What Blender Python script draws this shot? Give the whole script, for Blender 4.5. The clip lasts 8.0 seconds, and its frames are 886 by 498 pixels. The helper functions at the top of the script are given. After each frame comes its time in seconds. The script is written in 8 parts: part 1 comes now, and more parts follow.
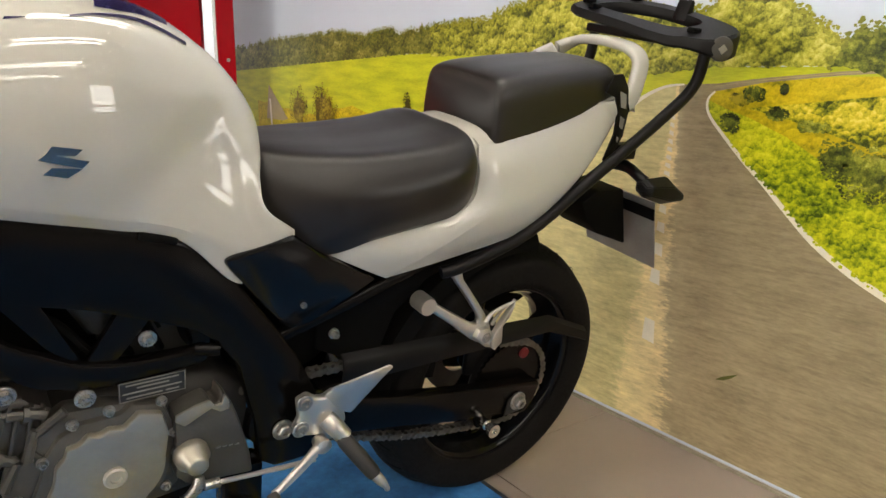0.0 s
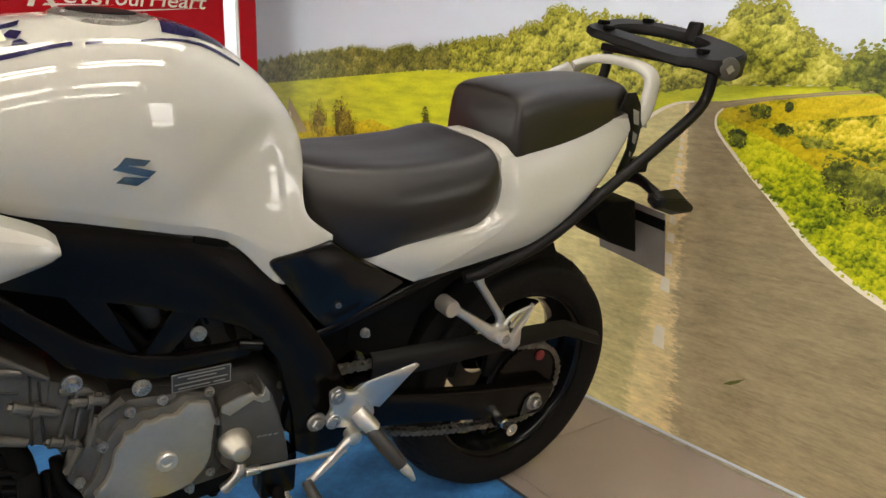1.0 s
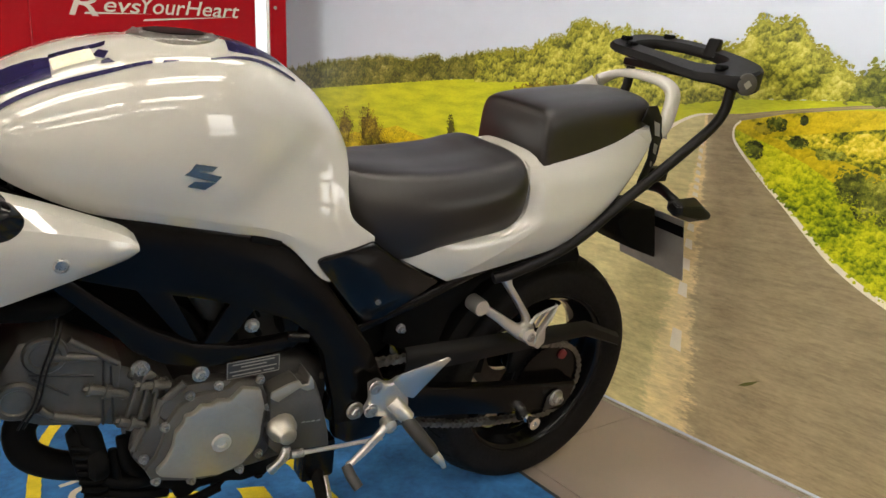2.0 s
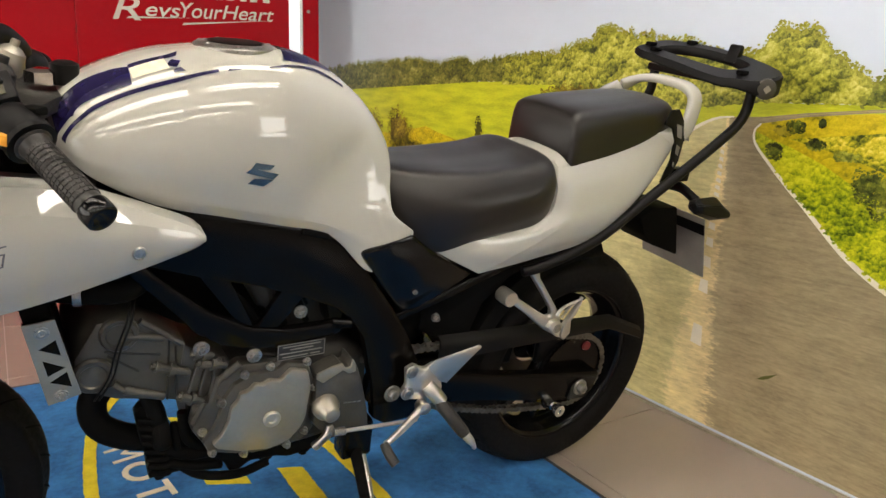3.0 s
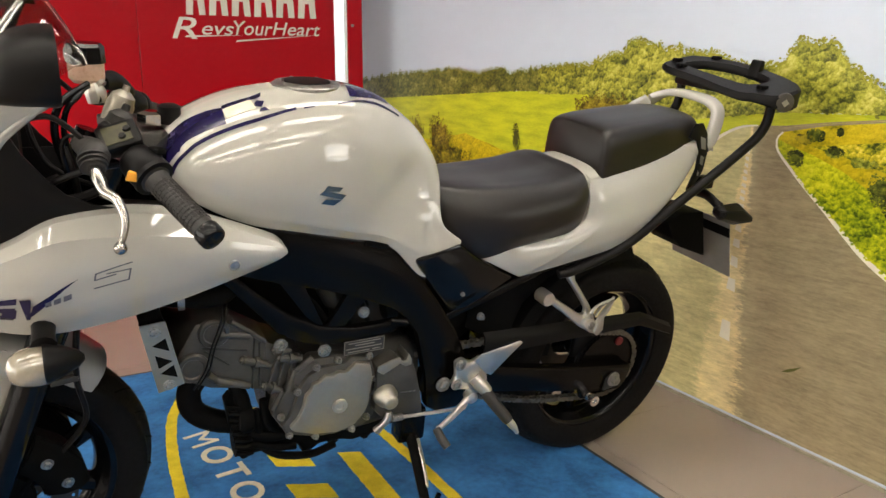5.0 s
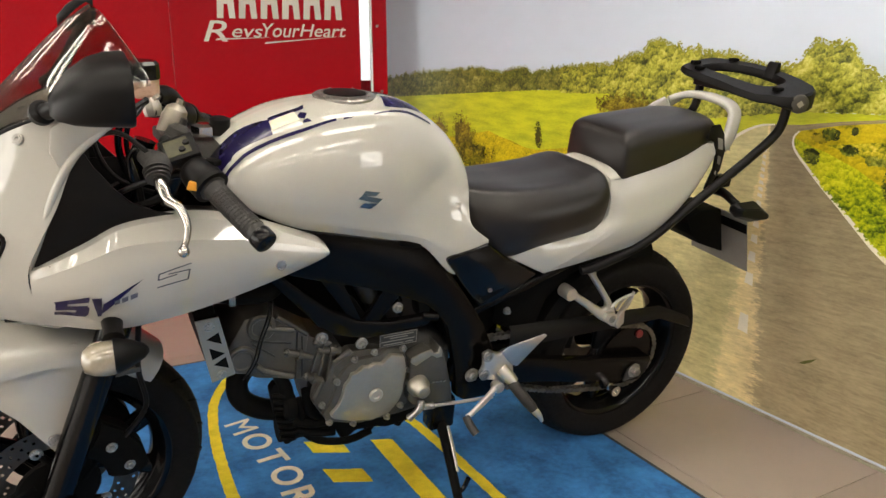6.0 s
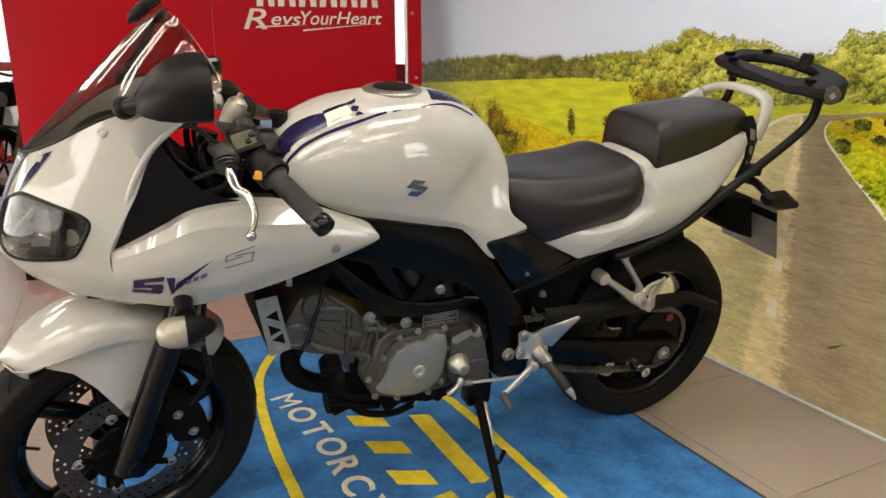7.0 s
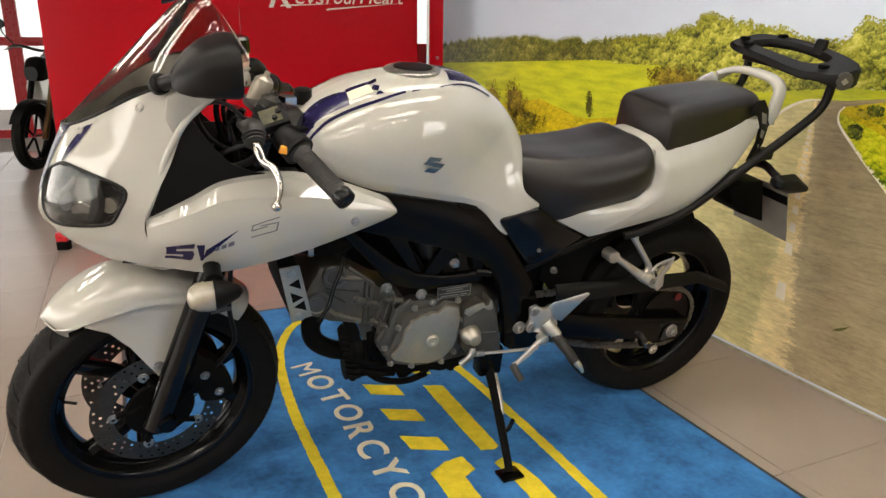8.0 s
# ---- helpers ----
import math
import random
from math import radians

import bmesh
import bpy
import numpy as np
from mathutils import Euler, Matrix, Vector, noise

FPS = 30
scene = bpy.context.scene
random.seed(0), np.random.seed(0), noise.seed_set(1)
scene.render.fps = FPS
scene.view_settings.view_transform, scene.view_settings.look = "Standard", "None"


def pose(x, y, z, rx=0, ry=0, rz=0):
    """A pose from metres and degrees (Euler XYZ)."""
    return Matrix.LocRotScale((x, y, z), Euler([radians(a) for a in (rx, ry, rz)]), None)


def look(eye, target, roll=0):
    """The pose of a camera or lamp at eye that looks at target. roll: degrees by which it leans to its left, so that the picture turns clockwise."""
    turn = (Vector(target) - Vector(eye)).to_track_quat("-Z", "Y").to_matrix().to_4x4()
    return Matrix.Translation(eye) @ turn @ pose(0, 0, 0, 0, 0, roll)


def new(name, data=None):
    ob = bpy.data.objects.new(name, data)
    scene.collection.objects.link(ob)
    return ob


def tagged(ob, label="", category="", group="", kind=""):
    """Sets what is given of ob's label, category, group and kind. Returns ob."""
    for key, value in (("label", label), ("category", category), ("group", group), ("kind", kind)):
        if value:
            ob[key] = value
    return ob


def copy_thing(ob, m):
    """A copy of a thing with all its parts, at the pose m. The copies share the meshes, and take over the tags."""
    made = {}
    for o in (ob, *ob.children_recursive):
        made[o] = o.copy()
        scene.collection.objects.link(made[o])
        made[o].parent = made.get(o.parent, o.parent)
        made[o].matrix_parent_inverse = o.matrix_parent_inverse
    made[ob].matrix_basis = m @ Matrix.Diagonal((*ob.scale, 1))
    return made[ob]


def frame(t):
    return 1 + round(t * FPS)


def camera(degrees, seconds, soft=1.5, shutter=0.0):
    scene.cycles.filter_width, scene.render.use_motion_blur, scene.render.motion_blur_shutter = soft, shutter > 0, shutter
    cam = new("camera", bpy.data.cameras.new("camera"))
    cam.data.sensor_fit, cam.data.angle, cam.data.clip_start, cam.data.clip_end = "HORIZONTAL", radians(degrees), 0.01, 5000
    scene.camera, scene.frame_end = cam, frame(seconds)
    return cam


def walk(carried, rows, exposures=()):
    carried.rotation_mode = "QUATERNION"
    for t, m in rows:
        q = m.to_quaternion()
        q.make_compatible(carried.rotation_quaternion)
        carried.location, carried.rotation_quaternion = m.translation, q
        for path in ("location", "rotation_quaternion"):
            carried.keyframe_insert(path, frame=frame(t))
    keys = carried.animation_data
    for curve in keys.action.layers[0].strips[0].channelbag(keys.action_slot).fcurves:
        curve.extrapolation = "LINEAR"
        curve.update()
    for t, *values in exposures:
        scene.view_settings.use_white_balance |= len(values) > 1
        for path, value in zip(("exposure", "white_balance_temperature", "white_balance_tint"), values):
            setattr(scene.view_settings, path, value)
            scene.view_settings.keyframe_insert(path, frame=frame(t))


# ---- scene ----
from mathutils.bvhtree import BVHTree

cam = camera(64.7, 8.0)
PATH = [
    (0, (-0.902, -1.2, 0.942), (0.26, 0.36, 0.477), 0.9),
    (0.5, (-0.942, -1.222, 0.945), (0.216, 0.347, 0.498), 1.0),
    (1, (-0.977, -1.253, 0.951), (0.169, 0.328, 0.518), 1.2),
    (1.5, (-1.017, -1.282, 0.96), (0.114, 0.311, 0.536), 1.5),
    (2.8, (-1.115, -1.356, 0.97), (-0.043, 0.279, 0.547), 1.8),
    (3, (-1.129, -1.372, 0.973), (-0.068, 0.27, 0.549), 1.8),
    (3.5, (-1.16, -1.402, 0.986), (-0.124, 0.255, 0.557), 1.5),
    (4, (-1.186, -1.439, 0.999), (-0.172, 0.23, 0.567), 1.3),
    (4.5, (-1.21, -1.471, 1.015), (-0.219, 0.212, 0.585), 0.9),
    (6, (-1.293, -1.571, 1.068), (-0.378, 0.147, 0.61), -0.2),
    (6.5, (-1.336, -1.605, 1.084), (-0.456, 0.126, 0.604), -0.3),
    (7, (-1.364, -1.631, 1.094), (-0.52, 0.111, 0.589), -0.2),
    (7.5, (-1.377, -1.667, 1.096), (-0.567, 0.082, 0.564), 0.1),
    (8, (-1.386, -1.7, 1.098), (-0.597, 0.051, 0.541), 0.5),
]
EXPOSURE = [(0.0, 0.0), (8.0, 0.0)]
walk(cam, [(t, look(eye, target, roll)) for t, eye, target, roll in PATH], EXPOSURE)
LAMP_GLOW = 26.0
LAMPS = [(x, y) for y in (-4.2, -2.9, -1.6, -0.3) for x in (-4.4, -2.95, -1.5, -0.05)] + [(-2.95, 1.7), (-2.95, 3.4)]
DAYLIGHT = 7.0
# strength of the added fill light from the west
FILL_WEST = 4.6
STEER_DEG = 8.0


# ---- world and light ----
world = bpy.data.worlds.new("world")
scene.world = world
world.use_nodes = True
_wn = world.node_tree.nodes
_sky = _wn.new("ShaderNodeTexSky")
_sky.sky_type, _sky.sun_disc = "NISHITA", False
_sky.sun_elevation, _sky.sun_rotation = radians(40), radians(20)
world.node_tree.links.new(_sky.outputs[0], _wn["Background"].inputs[0])
_wn["Background"].inputs[1].default_value = 0.06

CEILING_H = 2.75


# ---- materials ----
def lin(r, g, b):
    """Display values 0..255 to linear."""
    return tuple((c / 255 / 12.92) if c / 255 <= 0.04045 else ((c / 255 + 0.055) / 1.055) ** 2.4 for c in (r, g, b))


def material(name, base, rough=0.5, metal=0.0, vary=0.12, scale=6.0, grain=0.0, grain_scale=400.0, coat=0.0,
             spec=0.5, rough_vary=0.12, stretch=(1, 1, 1), second=None, mix_at=0.5, mix_soft=0.12, island=0.0, rand=0.0):
    """Principled material with colour variation at two scales, roughness variation and fine bump."""
    m = bpy.data.materials.new(name)
    m.use_nodes = True
    nt = m.node_tree
    n, l = nt.nodes, nt.links
    p = n["Principled BSDF"]
    tc = n.new("ShaderNodeTexCoord")
    mp = n.new("ShaderNodeMapping")
    mp.inputs["Scale"].default_value = stretch
    l.new(tc.outputs["Object"], mp.inputs["Vector"])
    big = n.new("ShaderNodeTexNoise")
    big.inputs["Scale"].default_value, big.inputs["Detail"].default_value = scale, 6
    l.new(mp.outputs[0], big.inputs["Vector"])
    fine = n.new("ShaderNodeTexNoise")
    fine.inputs["Scale"].default_value, fine.inputs["Detail"].default_value = scale * 9, 4
    l.new(mp.outputs[0], fine.inputs["Vector"])
    add = n.new("ShaderNodeMath")
    add.operation = "MULTIPLY_ADD"
    l.new(fine.outputs["Fac"], add.inputs[0])
    add.inputs[1].default_value = 0.45
    l.new(big.outputs["Fac"], add.inputs[2])
    total = add.outputs[0]
    if island:
        geo = n.new("ShaderNodeNewGeometry")
        a2 = n.new("ShaderNodeMath")
        a2.operation = "MULTIPLY_ADD"
        l.new(geo.outputs["Random Per Island"], a2.inputs[0])
        a2.inputs[1].default_value = island
        l.new(total, a2.inputs[2])
        total = a2.outputs[0]
    if rand:
        oi = n.new("ShaderNodeObjectInfo")
        a3 = n.new("ShaderNodeMath")
        a3.operation = "MULTIPLY_ADD"
        l.new(oi.outputs["Random"], a3.inputs[0])
        a3.inputs[1].default_value = rand
        l.new(total, a3.inputs[2])
        total = a3.outputs[0]
    ramp = n.new("ShaderNodeValToRGB")
    mid = 0.725 + (island + rand) / 2
    e = ramp.color_ramp.elements
    lo = tuple(c * (1 - vary) for c in base)
    hi = tuple(min(1, c * (1 + vary)) for c in base)
    if second:
        e[0].position, e[1].position = max(0, mid * 2 * mix_at - mix_soft), min(1, mid * 2 * mix_at + mix_soft)
        e[0].color, e[1].color = (*second, 1), (*base, 1)
    else:
        e[0].position, e[1].position = max(0, mid - 0.25 - island / 2), min(1, mid + 0.25 + island / 2)
        e[0].color, e[1].color = (*lo, 1), (*hi, 1)
    l.new(total, ramp.inputs[0])
    l.new(ramp.outputs[0], p.inputs["Base Color"])
    rr = n.new("ShaderNodeMapRange")
    rr.inputs["To Min"].default_value = max(0.02, rough * (1 - rough_vary))
    rr.inputs["To Max"].default_value = min(1.0, rough * (1 + rough_vary))
    rr.inputs["From Min"].default_value, rr.inputs["From Max"].default_value = 0.35, 0.65
    l.new(fine.outputs["Fac"], rr.inputs["Value"])
    l.new(rr.outputs[0], p.inputs["Roughness"])
    p.inputs["Metallic"].default_value = metal
    p.inputs["Specular IOR Level"].default_value = spec
    if coat:
        p.inputs["Coat Weight"].default_value, p.inputs["Coat Roughness"].default_value = coat, 0.025
        p.inputs["Coat IOR"].default_value = 1.6
    if grain:
        gn = n.new("ShaderNodeTexNoise")
        gn.inputs["Scale"].default_value, gn.inputs["Detail"].default_value = grain_scale, 3
        l.new(tc.outputs["Object"], gn.inputs["Vector"])
        bp = n.new("ShaderNodeBump")
        bp.inputs["Strength"].default_value, bp.inputs["Distance"].default_value = grain, 0.002
        l.new(gn.outputs["Fac"], bp.inputs["Height"])
        l.new(bp.outputs[0], p.inputs["Normal"])
    return m


def glass(name, tint, rough=0.0, ior=1.45, alpha=None):
    m = bpy.data.materials.new(name)
    m.use_nodes = True
    p = m.node_tree.nodes["Principled BSDF"]
    p.inputs["Base Color"].default_value = (*tint, 1)
    p.inputs["Transmission Weight"].default_value = 1.0
    p.inputs["Roughness"].default_value, p.inputs["IOR"].default_value = rough, ior
    return m


def glow(name, colour, strength):
    m = bpy.data.materials.new(name)
    m.use_nodes = True
    p = m.node_tree.nodes["Principled BSDF"]
    p.inputs["Base Color"].default_value = (0.8, 0.8, 0.8, 1)
    p.inputs["Emission Color"].default_value, p.inputs["Emission Strength"].default_value = (*colour, 1), strength
    return m


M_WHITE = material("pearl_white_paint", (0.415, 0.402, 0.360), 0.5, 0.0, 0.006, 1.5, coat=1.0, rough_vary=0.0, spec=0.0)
M_NAVY = material("navy_decal", (0.010, 0.007, 0.044), 0.25, 0, 0.1, 8, coat=0.2, spec=0.25)
M_DECAL_GREY = material("grey_decal", (0.09, 0.09, 0.11), 0.3, 0.2, 0.1, 20, coat=0.2)
M_SEAT = material("black_seat_vinyl", (0.012, 0.0094, 0.0082), 0.36, 0, 0.06, 9, grain=0.05, grain_scale=1200, spec=0.40, rough_vary=0.03)
M_FRAME = material("black_frame_paint", (0.0026, 0.0022, 0.002), 0.2, 0.0, 0.05, 10, spec=0.15, rough_vary=0.02)
M_BLACK = material("black_plastic", (0.0055, 0.005, 0.005), 0.42, 0, 0.08, 14, grain=0.03, grain_scale=1500, spec=0.15, rough_vary=0.04)
M_GLOSSBLACK = material("gloss_black_paint", (0.003, 0.003, 0.0035), 0.16, 0, 0.05, 10, coat=0.08, spec=0.2, rough_vary=0.02)
M_MATTE = material("matt_black", (0.004, 0.0038, 0.0036), 0.7, 0, 0.08, 14, spec=0.06, rough_vary=0.03)
M_RUBBER = material("tyre_rubber", (0.0068, 0.006, 0.0056), 0.7, 0, 0.2, 12, spec=0.12, grain=0.2, grain_scale=350)
M_GRIP = material("grip_rubber", (0.017, 0.0148, 0.013), 0.5, 0, 0.2, 30, grain=0.2, grain_scale=900)
M_ENGINE = material("grey_engine_paint", (0.086, 0.080, 0.069), 0.38, 0.5, 0.22, 14, grain=0.25, grain_scale=600)
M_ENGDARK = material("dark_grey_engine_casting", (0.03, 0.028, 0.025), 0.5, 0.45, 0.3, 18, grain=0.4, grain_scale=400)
M_COVER = material("satin_engine_cover", (0.35, 0.322, 0.270), 0.32, 0.75, 0.1, 12, grain=0.1, grain_scale=800)
M_ALU = material("brushed_aluminium", (0.56, 0.53, 0.48), 0.32, 0.85, 0.06, 25, rough_vary=0.05)
M_CHROME = material("polished_steel", (0.72, 0.70, 0.67), 0.14, 1.0, 0.06, 30)
M_STEEL = material("zinc_bolt_steel", (0.36, 0.345, 0.32), 0.3, 0.9, 0.2, 60)
M_LEVER = material("polished_lever_alloy", (0.46, 0.435, 0.40), 0.24, 1.0, 0.05, 30, rough_vary=0.03)
M_CHAIN = material("chain_steel", (0.17, 0.155, 0.13), 0.42, 0.8, 0.35, 90)
M_DISC = material("brake_disc_steel", (0.125, 0.114, 0.10), 0.36, 0.7, 0.2, 40, stretch=(1, 1, 1))
M_REDBIT = material("red_plastic", (0.14, 0.01, 0.014), 0.35, 0, 0.1, 20)
M_ORANGE = material("orange_switch", (0.75, 0.33, 0.03), 0.4, 0, 0.1, 30)
M_AMBER = material("smoked_signal_lens", (0.24, 0.21, 0.155), 0.12, 0.0, 0.15, 20, coat=1.0)
M_REFLECTOR = material("headlight_reflector", (0.085, 0.08, 0.075), 0.25, 1.0, 0.25, 14)
M_SHEET = material("satin_reflector_sheet", (0.13, 0.12, 0.10), 0.4, 0.5, 0.08, 20)
M_SMOKE = glass("smoked_screen_plastic", (0.66, 0.63, 0.58))
M_LENS = glass("clear_lens_plastic", (0.93, 0.93, 0.92), ior=1.3)
M_PLATE = material("grey_plate_back", (0.24, 0.22, 0.19), 0.5, 0.1, 0.15, 14)
M_LABEL = material("black_label", (0.012, 0.012, 0.012), 0.35, 0, 0.1, 40)
M_PRINT = material("pale_print", (0.20, 0.19, 0.17), 0.5, 0, 0.05, 40)
M_STICKER = material("warning_sticker", (0.75, 0.70, 0.52), 0.3, 0, 0.06, 20, coat=0.6)
M_SILVERTXT = material("chrome_badge", (0.085, 0.125, 0.155), 0.22, 0.75, 0.5, 30)

M_RED = material("red_panel_laminate", (0.37, 0.0035, 0.010), 0.24, 0, 0.05, 1.2, spec=0.12, rough_vary=0.04)
M_REDPLASTIC = material("red_painted_steel", (0.42, 0.004, 0.012), 0.3, 0, 0.06, 4)
M_LETTER = material("cream_letter_vinyl", (0.66, 0.62, 0.55), 0.4, 0, 0.05, 10)
M_ACRYL = material("white_acrylic", (0.85, 0.85, 0.84), 0.2, 0, 0.02, 10)
M_WALL = material("grey_wall_paint", (0.42, 0.41, 0.39), 0.6, 0, 0.04, 2, grain=0.08, grain_scale=200)
M_CEIL = material("ceiling_board", (0.20, 0.195, 0.185), 0.8, 0, 0.04, 3, grain=0.1, grain_scale=120)
M_TILE = material("beige_floor_tile", (0.300, 0.246, 0.208), 0.22, 0, 0.03, 1.3, rand=0.12, rough_vary=0.04, spec=0.4)
M_GROUT = material("floor_grout", (0.36, 0.31, 0.27), 0.8, 0, 0.1, 20)
M_CARPET = material("blue_mat_pile", (0.038, 0.145, 0.350), 0.95, 0, 0.45, 7, grain=1.0, grain_scale=420, spec=0.1)
M_CYELLOW = material("yellow_mat_pile", (0.62, 0.49, 0.03), 0.95, 0, 0.18, 25, grain=1.0, grain_scale=420, spec=0.1)
M_CCREAM = material("cream_mat_pile", (0.62, 0.55, 0.40), 0.95, 0, 0.15, 25, grain=1.0, grain_scale=420, spec=0.1)
M_EDGE = material("mat_rubber_edge", (0.018, 0.02, 0.025), 0.7, 0, 0.2, 30)

# printed inks of the wall mural (object space of the sheet: x along the wall, y up)
M_SKY = material("mural_sky_print", lin(198, 207, 222), 0.36, 0, 0.035, 0.9, spec=0.22, stretch=(1, 2.5, 1))
M_FIELD = material("mural_field_print", lin(204, 206, 44), 0.38, 0, 0.16, 6, spec=0.22, stretch=(1, 5, 1), second=lin(156, 166, 36), mix_at=0.46, mix_soft=0.2)
def node_math(nt, op, a, b=None):
    q = nt.nodes.new("ShaderNodeMath")
    q.operation = op
    for k, v in enumerate((a, b)):
        if v is None:
            continue
        if isinstance(v, (int, float)):
            q.inputs[k].default_value = v
        else:
            nt.links.new(v, q.inputs[k])
    return q.outputs[0]


def ink_ramp(nt, value, stops):
    r = nt.nodes.new("ShaderNodeValToRGB")
    e = r.color_ramp.elements
    while len(e) < len(stops):
        e.new(0.5)
    for q, (at, col) in zip(e, stops):
        q.position, q.color = at, (*lin(*col), 1)
    nt.links.new(value, r.inputs[0])
    return r.outputs[0]


def ink_noise(nt, vec, scale, detail=4, stretch=(1, 1, 1), rough=0.6):
    m = nt.nodes.new("ShaderNodeMapping")
    m.inputs["Scale"].default_value = stretch
    nt.links.new(vec, m.inputs["Vector"])
    q = nt.nodes.new("ShaderNodeTexNoise")
    q.inputs["Scale"].default_value, q.inputs["Detail"].default_value, q.inputs["Roughness"].default_value = scale, detail, rough
    nt.links.new(m.outputs[0], q.inputs["Vector"])
    return q.outputs["Fac"]


def print_base(name):
    m = bpy.data.materials.new(name)
    m.use_nodes = True
    nt = m.node_tree
    p = nt.nodes["Principled BSDF"]
    p.inputs["Roughness"].default_value, p.inputs["Specular IOR Level"].default_value = 0.38, 0.22
    return m, nt, p, nt.nodes.new("ShaderNodeTexCoord").outputs["Object"]


def tree_print(name, stops, crown=9.0, leaf=45.0, contrast=1.0, light=(-0.25, 1.0, 0)):
    """Photographic foliage: crowns and leaf clumps that are lit on their upper side."""
    m, nt, p, vec = print_base(name)
    warp = nt.nodes.new("ShaderNodeTexNoise")
    warp.inputs["Scale"].default_value = 30
    nt.links.new(vec, warp.inputs["Vector"])
    w2 = nt.nodes.new("ShaderNodeVectorMath")
    w2.operation = "MULTIPLY_ADD"
    nt.links.new(warp.outputs["Color"], w2.inputs[0])
    w2.inputs[1].default_value = (0.03, 0.03, 0)
    nt.links.new(vec, w2.inputs[2])
    total = 0.5
    for scale, weight in ((crown, 0.30), (leaf, 0.26)):
        sc = nt.nodes.new("ShaderNodeVectorMath")
        sc.operation = "SCALE"
        nt.links.new(w2.outputs[0], sc.inputs[0])
        sc.inputs["Scale"].default_value = scale
        vo = nt.nodes.new("ShaderNodeTexVoronoi")
        vo.feature = "SMOOTH_F1"
        vo.inputs["Scale"].default_value, vo.inputs["Smoothness"].default_value = 1.0, 0.35
        nt.links.new(sc.outputs[0], vo.inputs["Vector"])
        sb = nt.nodes.new("ShaderNodeVectorMath")
        sb.operation = "SUBTRACT"
        nt.links.new(sc.outputs[0], sb.inputs[0])
        nt.links.new(vo.outputs["Position"], sb.inputs[1])
        dt = nt.nodes.new("ShaderNodeVectorMath")
        dt.operation = "DOT_PRODUCT"
        nt.links.new(sb.outputs[0], dt.inputs[0])
        dt.inputs[1].default_value = light
        total = node_math(nt, "ADD", node_math(nt, "MULTIPLY", dt.outputs["Value"], weight * contrast), total)
    for scale, weight in ((5.0, 0.55), (26.0, 0.75), (110.0, 0.80), (330.0, 0.45)):
        n = node_math(nt, "MULTIPLY", node_math(nt, "SUBTRACT", ink_noise(nt, vec, scale, 3), 0.5), weight * contrast)
        total = node_math(nt, "ADD", total, n)
    nt.links.new(ink_ramp(nt, total, stops), p.inputs["Base Color"])
    return m


M_TREE = tree_print("mural_tree_print", [(0.15, (50, 54, 22)), (0.33, (98, 102, 34)), (0.49, (144, 144, 48)), (0.67, (184, 180, 70)), (0.90, (214, 208, 116))])
M_FARTREE = tree_print("mural_far_tree_print", [(0.2, (50, 54, 26)), (0.38, (80, 84, 32)), (0.55, (112, 112, 44)), (0.72, (140, 136, 62)), (0.9, (176, 170, 104))], 16.0, 60.0, 0.9, (-0.25, 0.8, 0))
M_DARKTREE = tree_print("mural_dark_tree_print", [(0.16, (36, 42, 18)), (0.38, (72, 80, 28)), (0.56, (110, 116, 36)), (0.74, (152, 154, 52)), (0.92, (190, 188, 92))], 6.0, 34.0)
M_BUSH = tree_print("mural_bush_print", [(0.2, (44, 44, 14)), (0.4, (90, 86, 20)), (0.6, (130, 122, 26)), (0.85, (178, 160, 40))], 14.0, 60.0)
M_BROWN = tree_print("mural_brown_bush_print", [(0.2, (74, 60, 20)), (0.42, (108, 92, 26)), (0.62, (140, 124, 32)), (0.85, (182, 164, 48))], 18.0, 70.0)
M_MEADOW = tree_print("mural_flower_print", [(0.12, (112, 112, 20)), (0.34, (166, 152, 20)), (0.55, (198, 176, 22)), (0.75, (214, 192, 34)), (0.92, (214, 204, 70))], 22.0, 70.0, 0.75)
M_VERGE = tree_print("mural_verge_print", [(0.14, (60, 78, 14)), (0.34, (122, 138, 18)), (0.56, (180, 184, 24)), (0.76, (208, 206, 34)), (0.92, (220, 214, 74))], 10.0, 60.0, 0.95)
M_WEEDS = tree_print("mural_weed_print", [(0.16, (58, 66, 16)), (0.36, (118, 122, 24)), (0.54, (182, 172, 32)), (0.74, (214, 194, 54)), (0.9, (226, 210, 100))], 13.0, 70.0, 1.15)


